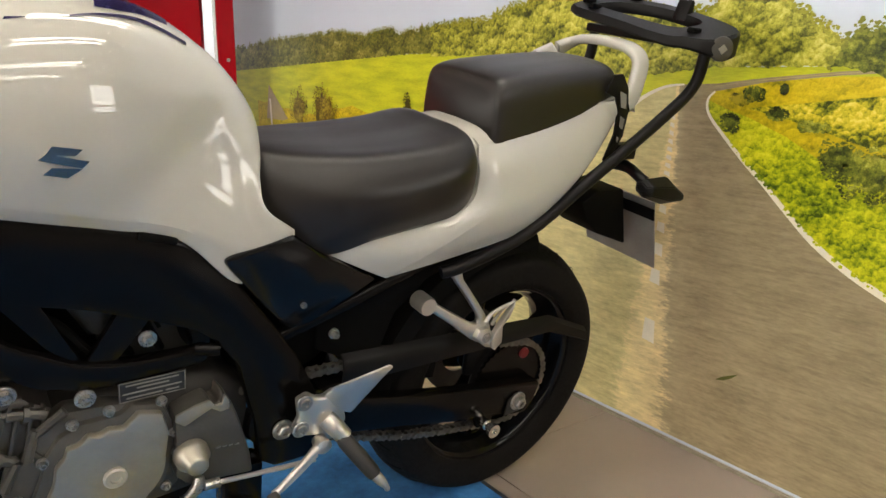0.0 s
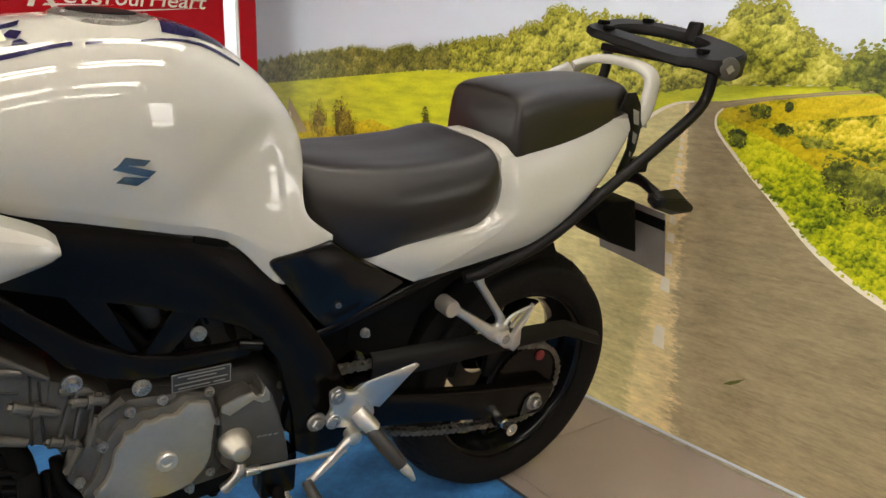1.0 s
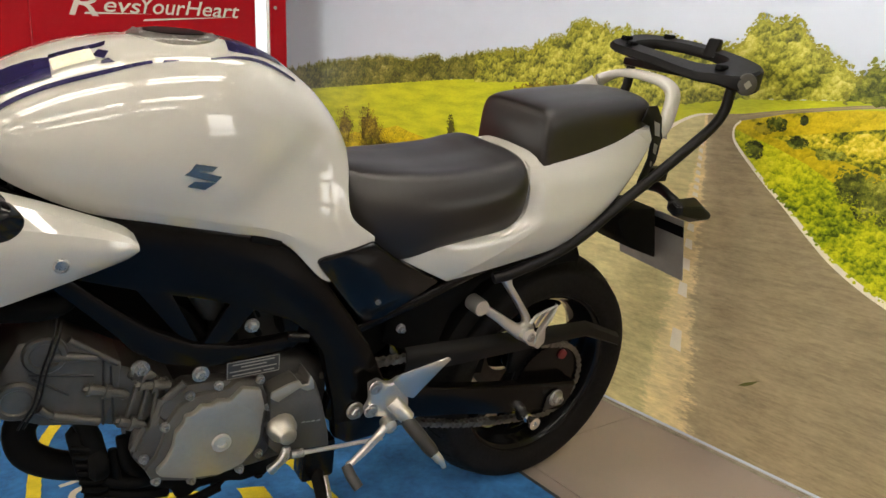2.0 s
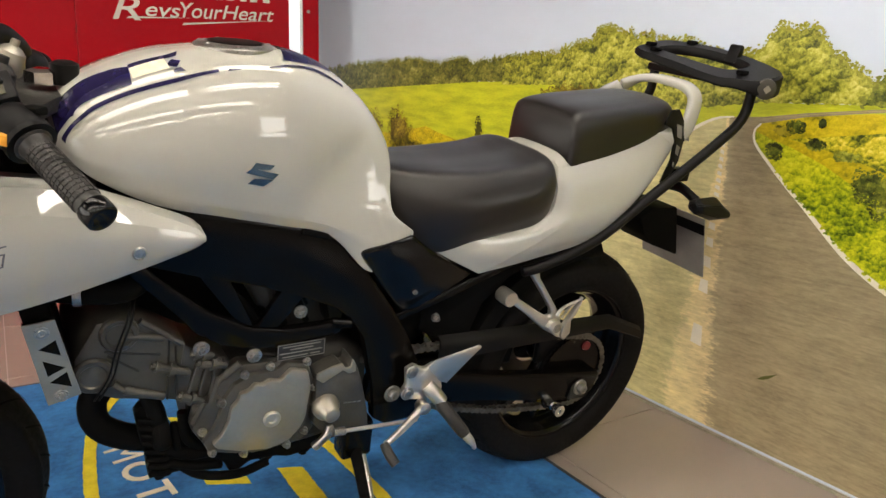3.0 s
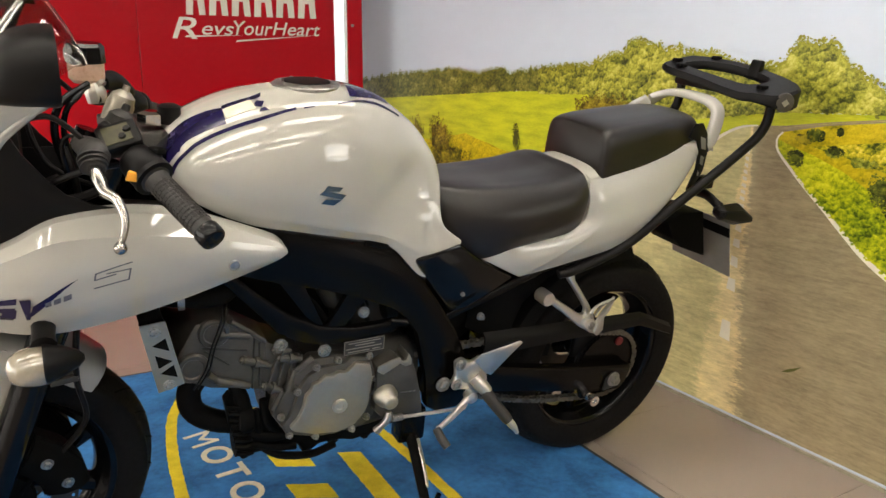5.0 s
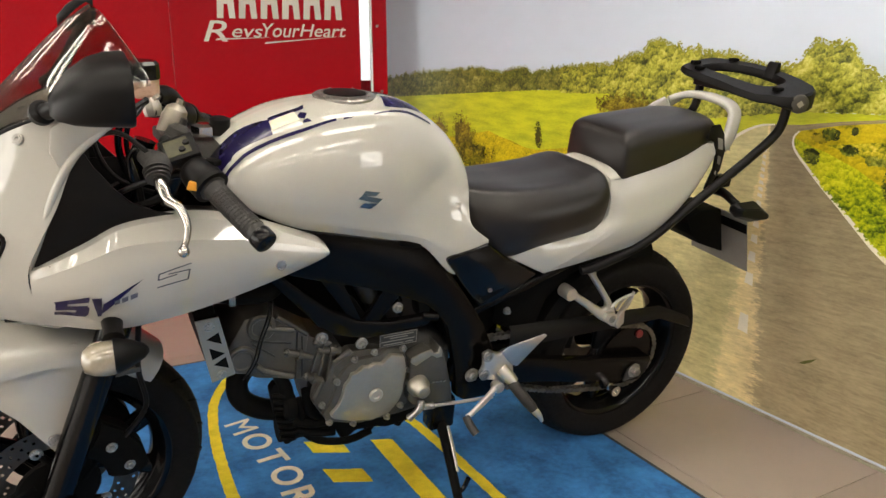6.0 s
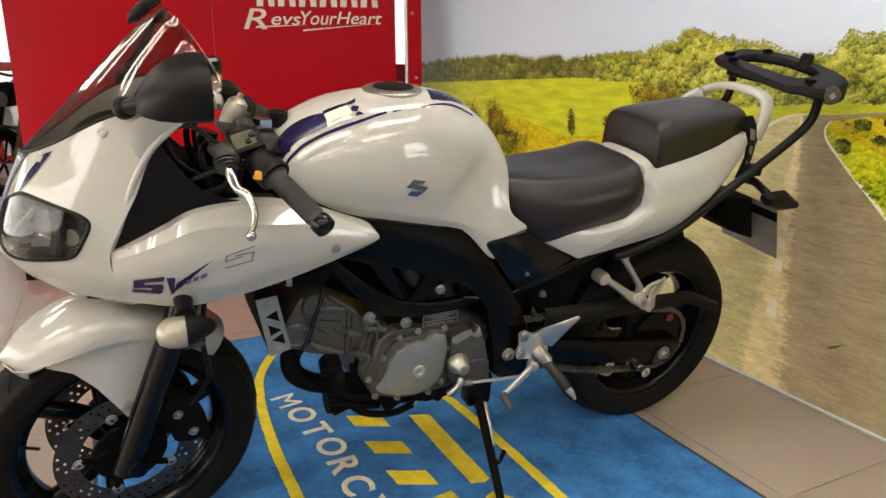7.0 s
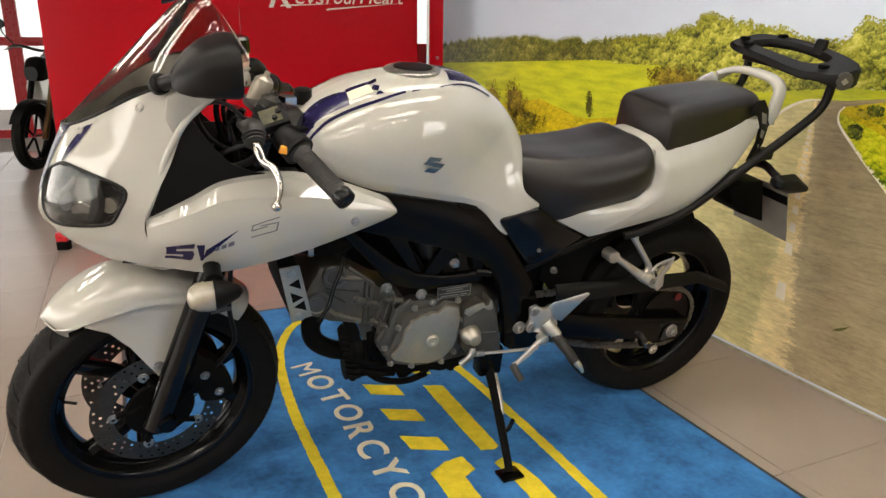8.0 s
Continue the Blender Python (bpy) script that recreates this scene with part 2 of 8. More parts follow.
def road_print():
    """Worn asphalt: pale half, dusty middle with a ragged edge, dark half, all running to the vanishing point."""
    m, nt, p, vec = print_base("mural_road_print")
    xyz = nt.nodes.new("ShaderNodeSeparateXYZ")
    nt.links.new(vec, xyz.inputs[0])
    far = node_math(nt, "MAXIMUM", node_math(nt, "SUBTRACT", 0.99, xyz.outputs[1]), 0.06)
    q = node_math(nt, "DIVIDE", node_math(nt, "SUBTRACT", xyz.outputs[0], 0.115), far)
    rag = node_math(nt, "SUBTRACT", ink_noise(nt, vec, 60, 3, (0.5, 1.6, 1), 0.75), 0.5)
    rag2 = node_math(nt, "SUBTRACT", ink_noise(nt, vec, 9, 3, (0.6, 1.5, 1)), 0.5)
    q = node_math(nt, "ADD", q, node_math(nt, "ADD", node_math(nt, "MULTIPLY", rag, 0.20), node_math(nt, "MULTIPLY", rag2, 0.16)))
    t = node_math(nt, "ADD", node_math(nt, "MULTIPLY", q, 0.5), 0.5)
    col = ink_ramp(nt, t, [(0.30, (208, 198, 142)), (0.425, (202, 192, 136)), (0.445, (228, 210, 154)), (0.505, (224, 204, 152)), (0.525, (172, 157, 122)), (0.62, (154, 139, 108)), (0.80, (148, 134, 104))])
    blot = ink_noise(nt, vec, 7, 5, (1, 2.6, 1), 0.65)
    blot2 = ink_noise(nt, vec, 46, 4, (0.8, 2.2, 1), 0.7)
    v = node_math(nt, "ADD", node_math(nt, "MULTIPLY", node_math(nt, "SUBTRACT", blot, 0.5), 1.0), node_math(nt, "MULTIPLY", node_math(nt, "SUBTRACT", blot2, 0.5), 0.55))
    streak = ink_noise(nt, vec, 22, 3, (0.55, 4.5, 1), 0.7)
    v = node_math(nt, "ADD", v, node_math(nt, "MULTIPLY", node_math(nt, "SUBTRACT", streak, 0.5), 0.75))
    hs = nt.nodes.new("ShaderNodeHueSaturation")
    nt.links.new(col, hs.inputs["Color"])
    nt.links.new(node_math(nt, "ADD", v, 1.0), hs.inputs["Value"])
    nt.links.new(hs.outputs[0], p.inputs["Base Color"])
    return m


M_ROAD = road_print()
M_LINE = material("mural_line_print", lin(232, 224, 206), 0.36, 0, 0.08, 20, spec=0.22)
M_LEAF_A = material("mural_far_leaf_print", lin(112, 114, 42), 0.38, 0, 0.3, 9, spec=0.22, island=0.9, second=None)
M_LEAF_B = material("mural_tree_leaf_print", lin(132, 130, 44), 0.38, 0, 0.35, 8, spec=0.22, island=0.9)
M_LEAF_D = material("mural_shade_leaf_print", lin(70, 72, 24), 0.38, 0, 0.4, 14, spec=0.22, island=0.9)
M_STRIP = material("pale_strip", (0.30, 0.27, 0.20), 0.8, 0, 0.2, 30, spec=0.05)
M_SIGN = material("mural_sign_print", lin(168, 150, 112), 0.38, 0, 0.1, 20, spec=0.22)


# ---- mesh helpers ----
def part(name, bm, mat, parent=None, label="", smooth=False, angle=40):
    """Links a bmesh as one mesh object under a thing or a part."""
    me = bpy.data.meshes.new(name)
    bmesh.ops.recalc_face_normals(bm, faces=bm.faces)
    if smooth:
        for f in bm.faces:
            f.smooth = True
        lim = radians(angle)
        for e in bm.edges:
            if len(e.link_faces) == 2 and e.calc_face_angle(0) > lim:
                e.smooth = False
    bm.to_mesh(me)
    bm.free()
    me.materials.append(mat)
    ob = new(name, me)
    if parent:
        ob.parent = parent
    if label:
        tagged(ob, label)
    return ob


def empty(name, m, label, category, group="", kind=""):
    ob = new(name)
    ob.empty_display_size = 0.1
    ob.matrix_basis = m
    return tagged(ob, label, category, group, kind)


def box(bm, x0, x1, y0, y1, z0, z1, bevel=0.0, m=None):
    vs = [bm.verts.new((x, y, z)) for x in (x0, x1) for y in (y0, y1) for z in (z0, z1)]
    fs = [bm.faces.new([vs[i] for i in q]) for q in ((0, 1, 3, 2), (4, 6, 7, 5), (0, 4, 5, 1), (2, 3, 7, 6), (0, 2, 6, 4), (1, 5, 7, 3))]
    if m is not None:
        bmesh.ops.transform(bm, matrix=m, verts=vs)
    if bevel:
        bmesh.ops.bevel(bm, geom=list({e for f in fs for e in f.edges}), offset=bevel, segments=2, affect="EDGES", profile=0.5)
    return bm


def crom(pts, n, closed=False):
    """Catmull-Rom through points (tuples of any length), n steps a span."""
    P = [np.array(p, float) for p in pts]
    k = len(P)
    out = []
    spans = k if closed else k - 1
    for i in range(spans):
        if closed:
            a, b, c, d = P[(i - 1) % k], P[i], P[(i + 1) % k], P[(i + 2) % k]
        else:
            b, c = P[i], P[i + 1]
            a = P[i - 1] if i else 2 * b - c
            d = P[i + 2] if i + 2 < k else 2 * c - b
        for j in range(n):
            t = j / n
            out.append(0.5 * (2 * b + (c - a) * t + (2 * a - 5 * b + 4 * c - d) * t * t + (3 * b - a - 3 * c + d) * t ** 3))
    if not closed:
        out.append(P[-1])
    return out


def grid_faces(bm, rows, closed_ring=False, cap=False):
    vv = [[bm.verts.new(p) for p in r] for r in rows]
    n = len(vv[0])
    for i in range(len(vv) - 1):
        for j in range(n if closed_ring else n - 1):
            q = (vv[i][j], vv[i][(j + 1) % n], vv[i + 1][(j + 1) % n], vv[i + 1][j])
            try:
                bm.faces.new(q)
            except ValueError:
                pass
    if cap:
        for r in (vv[0], vv[-1]):
            try:
                bm.faces.new(r)
            except ValueError:
                pass
    return vv


def half_rows(stations, nu=5, nv=4):
    """stations: (u, [(v, w), ...]) for the left half from the top middle downwards. Rows of points, smoothed both ways."""
    rings = [crom([(s[0], p[0], p[1]) for p in s[1]], nv) for s in stations]
    cols = [crom([r[j] for r in rings], nu) for j in range(len(rings[0]))]
    return [[cols[j][i] for j in range(len(cols))] for i in range(len(cols[0]))]


def creased_rows(stations, fold, nu, nv):
    """Like half_rows, with a sharp fold along one profile point."""
    rings = []
    for u, prof in stations:
        p = [(u, *q) for q in prof]
        rings.append(crom(p[:fold + 1], nv)[:-1] + crom(p[fold:], nv))
    cols = [crom([r[j] for r in rings], nu) for j in range(len(rings[0]))]
    return [[cols[j][i] for j in range(len(cols))] for i in range(len(cols[0]))]


def body(stations, nu=5, nv=4, closed=True, fold=0):
    """A body that is the same on its left and right."""
    bm = bmesh.new()
    rows = creased_rows(stations, fold, nu, nv) if fold else half_rows(stations, nu, nv)
    full = []
    for r in rows:
        right = [np.array((p[0], -p[1], p[2])) for p in reversed(r[1:])]
        full.append(right + list(r))
    grid_faces(bm, full, closed_ring=closed, cap=closed)
    bmesh.ops.remove_doubles(bm, verts=bm.verts, dist=0.0004)
    return bm


def shell(rows, thick):
    """An open sheet of points with a thickness."""
    bm = bmesh.new()
    grid_faces(bm, rows)
    bmesh.ops.recalc_face_normals(bm, faces=bm.faces)
    bmesh.ops.solidify(bm, geom=bm.faces[:], thickness=thick)
    return bm


def tube(path, r, n=10, smooth_n=5, bm=None, flat=None):
    """A round bar through points; r: one radius or one a point."""
    own = bm is None
    bm = bm or bmesh.new()
    rs = r if isinstance(r, (list, tuple)) else [r] * len(path)
    pts = crom([(*p, q) for p, q in zip(path, rs)], smooth_n) if len(path) > 2 else [np.array((*p, q)) for p, q in zip(path, rs)]
    C = [Vector(p[:3]) for p in pts]
    rows, side = [], None
    for i, c in enumerate(C):
        d = (C[min(i + 1, len(C) - 1)] - C[max(i - 1, 0)]).normalized()
        if side is None:
            side = d.orthogonal().normalized()
        side = (side - d * side.dot(d)).normalized()
        up = d.cross(side)
        rad = float(pts[i][3])
        rows.append([c + rad * (math.cos(2 * math.pi * k / n) * side + math.sin(2 * math.pi * k / n) * up) for k in range(n)])
    grid_faces(bm, rows, closed_ring=True, cap=True)
    return bm


def lathe(profile, n=48, m=None, bm=None, closed=False):
    """profile: (radius, along) turned round the local y axis (the axle), then moved by m."""
    own = bm is None
    bm = bm or bmesh.new()
    rows = []
    for r, a in profile:
        rows.append([Vector((max(r, 1e-4) * math.cos(2 * math.pi * k / n), a, max(r, 1e-4) * math.sin(2 * math.pi * k / n))) for k in range(n)])
    if m is not None:
        rows = [[m @ p for p in r] for r in rows]
    if closed:
        rows.append(rows[0])
    grid_faces(bm, rows, closed_ring=True, cap=not closed)
    if own:
        bmesh.ops.remove_doubles(bm, verts=bm.verts, dist=0.00005)
    return bm


def plate(outline, v0, v1, bevel=0.003, m=None, bm=None, lift=None):
    """An outline in (u, w), between two side offsets v0 and v1, with eased edges. lift(u, w): extra side offset."""
    own = bmesh.new()
    f = [own.verts.new((u, v0, w)) for u, w in outline]
    face = own.faces.new(f)
    ret = bmesh.ops.extrude_face_region(own, geom=[face])
    top = [g for g in ret["geom"] if isinstance(g, bmesh.types.BMVert)]
    for q in top:
        q.co.y = v1
    bmesh.ops.recalc_face_normals(own, faces=own.faces)
    if bevel:
        bmesh.ops.bevel(own, geom=own.edges[:], offset=bevel, segments=2, affect="EDGES", profile=0.5)
    if lift:
        bmesh.ops.triangulate(own, faces=[q for q in own.faces if len(q.verts) > 4])
        for q in own.verts:
            q.co.y += lift(q.co.x, q.co.z)
    if m is not None:
        bmesh.ops.transform(own, matrix=m, verts=own.verts)
    if bm is None:
        return own
    me = bpy.data.meshes.new("tmp")
    own.to_mesh(me)
    own.free()
    bm.from_mesh(me)
    bpy.data.meshes.remove(me)
    return bm


def bolt(bm, at, axis, r=0.008, h=0.006, hexed=True):
    """A hexagon bolt with its washer, its head towards axis."""
    m = Matrix.Translation(at) @ Vector(axis).to_track_quat("Y", "Z").to_matrix().to_4x4()
    lathe([(0, -0.004), (r * 1.45, -0.004), (r * 1.5, 0.0), (r * 1.4, 0.0015), (0, 0.0015)], 16, m, bm)
    lathe([(0, 0), (r, 0), (r, h * 0.8), (r * 0.86, h), (r * 0.5, h), (r * 0.42, h * 0.55), (0, h * 0.55)], 6 if hexed else 14, m, bm)
    return bm


# ---- setting ----
def slab(name, x0, x1, y0, y1, z0, z1, mat, label, category):
    ob = part(name, box(bmesh.new(), x0, x1, y0, y1, z0, z1), mat)
    return tagged(ob, label, category, kind="structure")


ROOM_X0, ROOM_X1, ROOM_Y0, ROOM_Y1 = -6.5, 4.5, -5.0, 8.0
floor = slab("floor", ROOM_X0, ROOM_X1, ROOM_Y0, ROOM_Y1, -0.12, -0.003, M_GROUT, "beige stone-look tiled showroom floor with thin pale joints", "floor")
slab("ceiling", ROOM_X0, ROOM_X1, ROOM_Y0, ROOM_Y1, CEILING_H, CEILING_H + 0.1, M_CEIL, "plain grey showroom ceiling with light panels", "ceiling")
# unseen west wall; its glazed opening is added to let fill light in
wall_west = slab("wall_west", ROOM_X0 - 0.15, ROOM_X0, ROOM_Y0, ROOM_Y1, 2.45, CEILING_H + 0.1, M_WALL, "unseen side wall with an opening added for fill light", "wall")
part("sill_wall", box(bmesh.new(), ROOM_X0 - 0.15, ROOM_X0, ROOM_Y0, ROOM_Y1, -0.12, 0.25), M_WALL, wall_west)
for y0, y1 in ((ROOM_Y0, -3.6), (5.4, ROOM_Y1)):
    part("pier", box(bmesh.new(), ROOM_X0 - 0.15, ROOM_X0, y0, y1, 0.25, 2.45), M_WALL, wall_west)
for y in np.arange(-3.6, 5.41, 1.5):
    part("mullion", box(bmesh.new(), ROOM_X0 - 0.1, ROOM_X0 - 0.04, float(y), float(y) + 0.07, 0.25, 2.45), M_REDPLASTIC, wall_west)
slab("wall_east", ROOM_X1, ROOM_X1 + 0.15, ROOM_Y0, ROOM_Y1, -0.12, CEILING_H + 0.1, M_WALL, "plain white painted side wall", "wall")
wall_south = slab("wall_south", ROOM_X0, ROOM_X1, ROOM_Y0 - 0.15, ROOM_Y0, 2.45, CEILING_H + 0.1, M_WALL, "white wall with a long shop window", "wall")
part("sill_wall", box(bmesh.new(), ROOM_X0, ROOM_X1, ROOM_Y0 - 0.15, ROOM_Y0, -0.12, 0.85), M_WALL, wall_south)
for x0, x1 in ((ROOM_X0, 1.55), (2.95, ROOM_X1)):
    part("pier", box(bmesh.new(), x0, x1, ROOM_Y0 - 0.15, ROOM_Y0, 0.85, 2.45), M_WALL, wall_south)
for x in (1.55, 2.88):
    part("mullion", box(bmesh.new(), x, x + 0.07, ROOM_Y0 - 0.1, ROOM_Y0 - 0.04, 0.85, 2.45), M_REDPLASTIC, wall_south)
part("transom", box(bmesh.new(), 1.62, 2.88, ROOM_Y0 - 0.1, ROOM_Y0 - 0.04, 1.12, 1.24), M_REDPLASTIC, wall_south)
WALL_END = -1.3
WALL_X = 0.632
slab("wall_mural", WALL_X + 0.004, WALL_X + 0.154, WALL_END, 3.03, -0.003, CEILING_H, M_WALL, "showroom partition wall that carries a printed mural", "wall")

# back wall: white piers, red window frames, glazing
wall_north = slab("wall_north", ROOM_X0, ROOM_X1, ROOM_Y1, ROOM_Y1 + 0.2, 2.45, CEILING_H + 0.1, M_WALL, "white lintel wall over the shop window", "wall")
part("pier", box(bmesh.new(), ROOM_X0, -3.38, ROOM_Y1, ROOM_Y1 + 0.2, -0.12, 2.45), M_WALL, wall_north)
part("pier", box(bmesh.new(), 3.9, ROOM_X1, ROOM_Y1, ROOM_Y1 + 0.2, -0.12, 2.45), M_WALL, wall_north)
slab("ground", -60, 60, ROOM_Y1 + 0.2, 120, -0.16, -0.05, M_GROUT, "pale paved forecourt outside the shop window", "ground")


def shop_window(name, x0, x1):
    w = empty(name, pose(x0, ROOM_Y1 + 0.08, 0), "tall shop window with red painted frame", "window", kind="structure")
    wd = x1 - x0
    for a, b in ((0, 0.07), (wd - 0.07, wd)):
        part("window_frame", box(bmesh.new(), a, b, -0.05, 0.05, 0.0, 2.45, 0.004), M_REDPLASTIC, w)
    for a, b in ((0.0, 0.10), (1.06, 1.16), (2.35, 2.45)):
        part("transom", box(bmesh.new(), 0.07, wd - 0.07, -0.05, 0.05, a, b, 0.004), M_REDPLASTIC, w)
    p = part("pane", box(bmesh.new(), 0.06, wd - 0.06, -0.004, 0.004, 0.08, 2.37), M_LENS, w)
    p.visible_shadow = False
    return w


for i, x in enumerate((-3.38, -2.47, -1.56, -0.65, 0.26)):
    shop_window("window_%d" % (i + 1), x, x + 0.91)
# solid red lower panels of the last bays
w = empty("window_6", pose(1.17, ROOM_Y1 + 0.08, 0), "shop window bays with red lower panels", "window", kind="structure")
for k in range(3):
    part("window_frame", box(bmesh.new(), 0.91 * k, 0.91 * k + 0.07, -0.05, 0.05, 0, 2.45, 0.004), M_REDPLASTIC, w)
part("lower_panel", box(bmesh.new(), 0.07, 2.73, -0.03, 0.03, 0, 1.13, 0.004), M_REDPLASTIC, w)
part("transom", box(bmesh.new(), 0.07, 2.73, -0.05, 0.05, 2.37, 2.45, 0.004), M_REDPLASTIC, w)
M_OUT = glow("outdoor_light", (1.0, 0.985, 0.96), 0.75)
M_DAY = glow("outdoor_daylight", (1.0, 0.96, 0.89), DAYLIGHT)
tagged(part("backdrop", box(bmesh.new(), -9.0, 9.0, -9.05, -9.0, -0.05, 6.0), M_DAY), "bright overcast daylight beyond the side window", "backdrop", kind="structure")
# glowing sheet added outside the west opening to brighten mural and front
M_FILL_WEST = glow("west_fill_glow", (1.0, 0.955, 0.875), FILL_WEST)
tagged(part("backdrop", box(bmesh.new(), -9.05, -9.0, -8.0, 11.0, -0.05, 6.0), M_FILL_WEST), "added glowing sheet that fills the room from the west", "backdrop", kind="structure")
tagged(part("backdrop", box(bmesh.new(), -8.9, 12, 13.0, 13.05, -0.05, 6.5), M_OUT), "bright overcast daylight beyond the shop window", "backdrop", kind="structure")


# ceiling light panels
def light_panel(x, y):
    o = empty("ceiling_light", pose(x, y, CEILING_H - 0.004), "long recessed ceiling light with two white strips", "ceiling light", "ceiling light panels")
    bm = bmesh.new()
    for a, b, c, d in ((-0.62, 0.62, -0.17, -0.14), (-0.62, 0.62, 0.14, 0.17), (-0.62, -0.59, -0.14, 0.14), (0.59, 0.62, -0.14, 0.14), (-0.59, 0.59, -0.055, 0.055)):
        box(bm, a, b, c, d, -0.015, 0)
    part("frame", bm, M_ACRYL, o)
    for c in (-0.1375, 0.0575):
        part("diffuser", box(bmesh.new(), -0.588, 0.588, c, c + 0.080, -0.010, -0.002), M_LAMP, o)
    return o


M_LAMP = glow("light_panel_diffuser", (1.0, 0.915, 0.785), LAMP_GLOW)
first = light_panel(LAMPS[0][0], LAMPS[0][1])
for x, y in LAMPS[1:]:
    copy_thing(first, pose(x, y, CEILING_H - 0.004))

# skirting strip at the foot of the mural
tagged(part("baseboard", box(bmesh.new(), WALL_X - 0.006, WALL_X + 0.003, WALL_END, 3.0, 0.0, 0.008, 0.001), M_STRIP),
       "thin pale strip along the foot of the mural", "baseboard", kind="structure")

# ---- mural ----
mural = empty("mural", Matrix.Translation((WALL_X, 0, 0)) @ Matrix(((0, 0, -1, 0), (-1, 0, 0, 0), (0, 1, 0, 0), (0, 0, 0, 1))),
              "printed photo mural of a country road through yellow fields", "mural", kind="structure")
part("sky", box(bmesh.new(), -3.0, 4.9, 0.012, 2.7, -0.003, 0.0), M_SKY, mural, "pale grey-blue printed sky")


def flat(name, outline, z, mat, label="", smooth=0):
    pts = crom(outline, smooth, closed=True) if smooth else outline
    bm = bmesh.new()
    bm.faces.new([bm.verts.new((p[0], p[1], z)) for p in pts])
    bmesh.ops.triangulate(bm, faces=bm.faces[:])
    return part(name, bm, mat, mural, label)


flat("field", [(-3.0, 0.02), (-3.0, 0.985), (-2.25, 1.012), (-1.65, 1.032), (-1.19, 1.042), (-0.6, 1.042), (0.3, 0.985), (0.7, 0.985), (1.2, 0.97), (4.9, 0.95), (4.9, 0.02)], 0.0004, M_FIELD, "yellow-green printed rape field")


def lower(f, s0, s1, n=24, base=0.02):
    return [(s0 + (s1 - s0) * i / n, f(s0 + (s1 - s0) * i / n)) for i in range(n + 1)] + [(s1, base), (s0, base)]


flat("flowers", lower(lambda s: 0.80 + 0.03 * math.sin(7 * s) + 0.012 * math.sin(31 * s), -2.6, -0.05), 0.0006, M_MEADOW, "yellow flowering strip in the print")
flat("flowers", [(0.2, 0.935), (0.3, 0.95), (0.5, 0.965), (0.9, 0.965), (1.6, 0.93), (4.9, 0.90), (4.9, 0.3), (0.8, 0.45), (0.5, 0.62), (0.25, 0.84), (0.2, 0.88)], 0.0006, M_MEADOW)
R_EDGE = [(0.215, 0.93), (0.198, 0.91), (0.205, 0.875), (0.255, 0.822), (0.31, 0.77), (0.36, 0.727), (0.42, 0.672), (0.49, 0.612), (0.57, 0.563), (0.66, 0.523), (0.85, 0.45), (1.2, 0.33), (1.8, 0.15), (2.2, 0.02)]
L_EDGE = [(-1.15, 0.02), (-0.8, 0.28), (-0.45, 0.55), (-0.25, 0.70), (-0.12, 0.81), (-0.02, 0.892), (0.03, 0.922), (0.08, 0.94), (0.13, 0.945)]
flat("verge", R_EDGE[1:] + [(4.9, 0.02), (4.9, 0.5), (1.6, 0.62), (0.95, 0.68), (0.62, 0.735), (0.5, 0.78), (0.4, 0.835), (0.31, 0.872), (0.255, 0.888)], 0.0008, M_VERGE, "bright green printed grass verge")
flat("road", L_EDGE + [(0.22, 0.948), (0.34, 0.962), (0.5, 0.975), (0.7, 0.985), (0.7, 0.978), (0.5, 0.967), (0.34, 0.952)] + R_EDGE, 0.0010, M_ROAD, "grey-brown printed road surface")


def edge_at(s):
    for (a, za), (b, zb) in zip(R_EDGE[2:], R_EDGE[3:]):
        if a <= s <= b:
            return za + (zb - za) * (s - a) / (b - a)
    return -1.0


def ribbon(line, w0, w1):
    c = [np.array(p) for p in crom(line, 4)]
    a, b = [], []
    for i, p in enumerate(c):
        d = c[min(i + 1, len(c) - 1)] - c[max(i - 1, 0)]
        d = np.array((-d[1], d[0])) / np.linalg.norm(d)
        w = w0 + (w1 - w0) * i / (len(c) - 1)
        a.append(tuple(p + d * w))
        b.append(tuple(p - d * w))
    return a + b[::-1]


flat("edge_line", ribbon(R_EDGE, 0.0024, 0.0105), 0.0014, M_LINE, "white printed road edge line")
flat("edge_line", ribbon(L_EDGE[::-1], 0.002, 0.012), 0.0014, M_LINE)
flat("edge_line", ribbon([(0.215, 0.942), (0.34, 0.957), (0.5, 0.971), (0.7, 0.982)], 0.0010, 0.0012), 0.0014, M_SIGN)
rng = random.Random(4)
dash_z, size = 0.26, 0.062
while dash_z < 0.9:
    k = max(0.0, 1 - dash_z / 0.95)
    s, hw = 0.112 - 0.028 * k - 0.004, 0.004 + 0.022 * k
    flat("dash", [(s - hw, dash_z + 0.004), (s + hw, dash_z - 0.002), (s + hw * 0.85, dash_z + size), (s - hw * 0.75, dash_z + size + 0.003)], 0.0018, M_LINE)
    dash_z += size * 2.05 if dash_z > 0.3 else 0.165
    size = max(0.010, size * (0.80 if dash_z > 0.45 else 0.62))
flat("fallen_twig", [(0.298, 0.224), (0.316, 0.238), (0.357, 0.258), (0.338, 0.240), (0.318, 0.228)], 0.0018, M_LEAF_D)


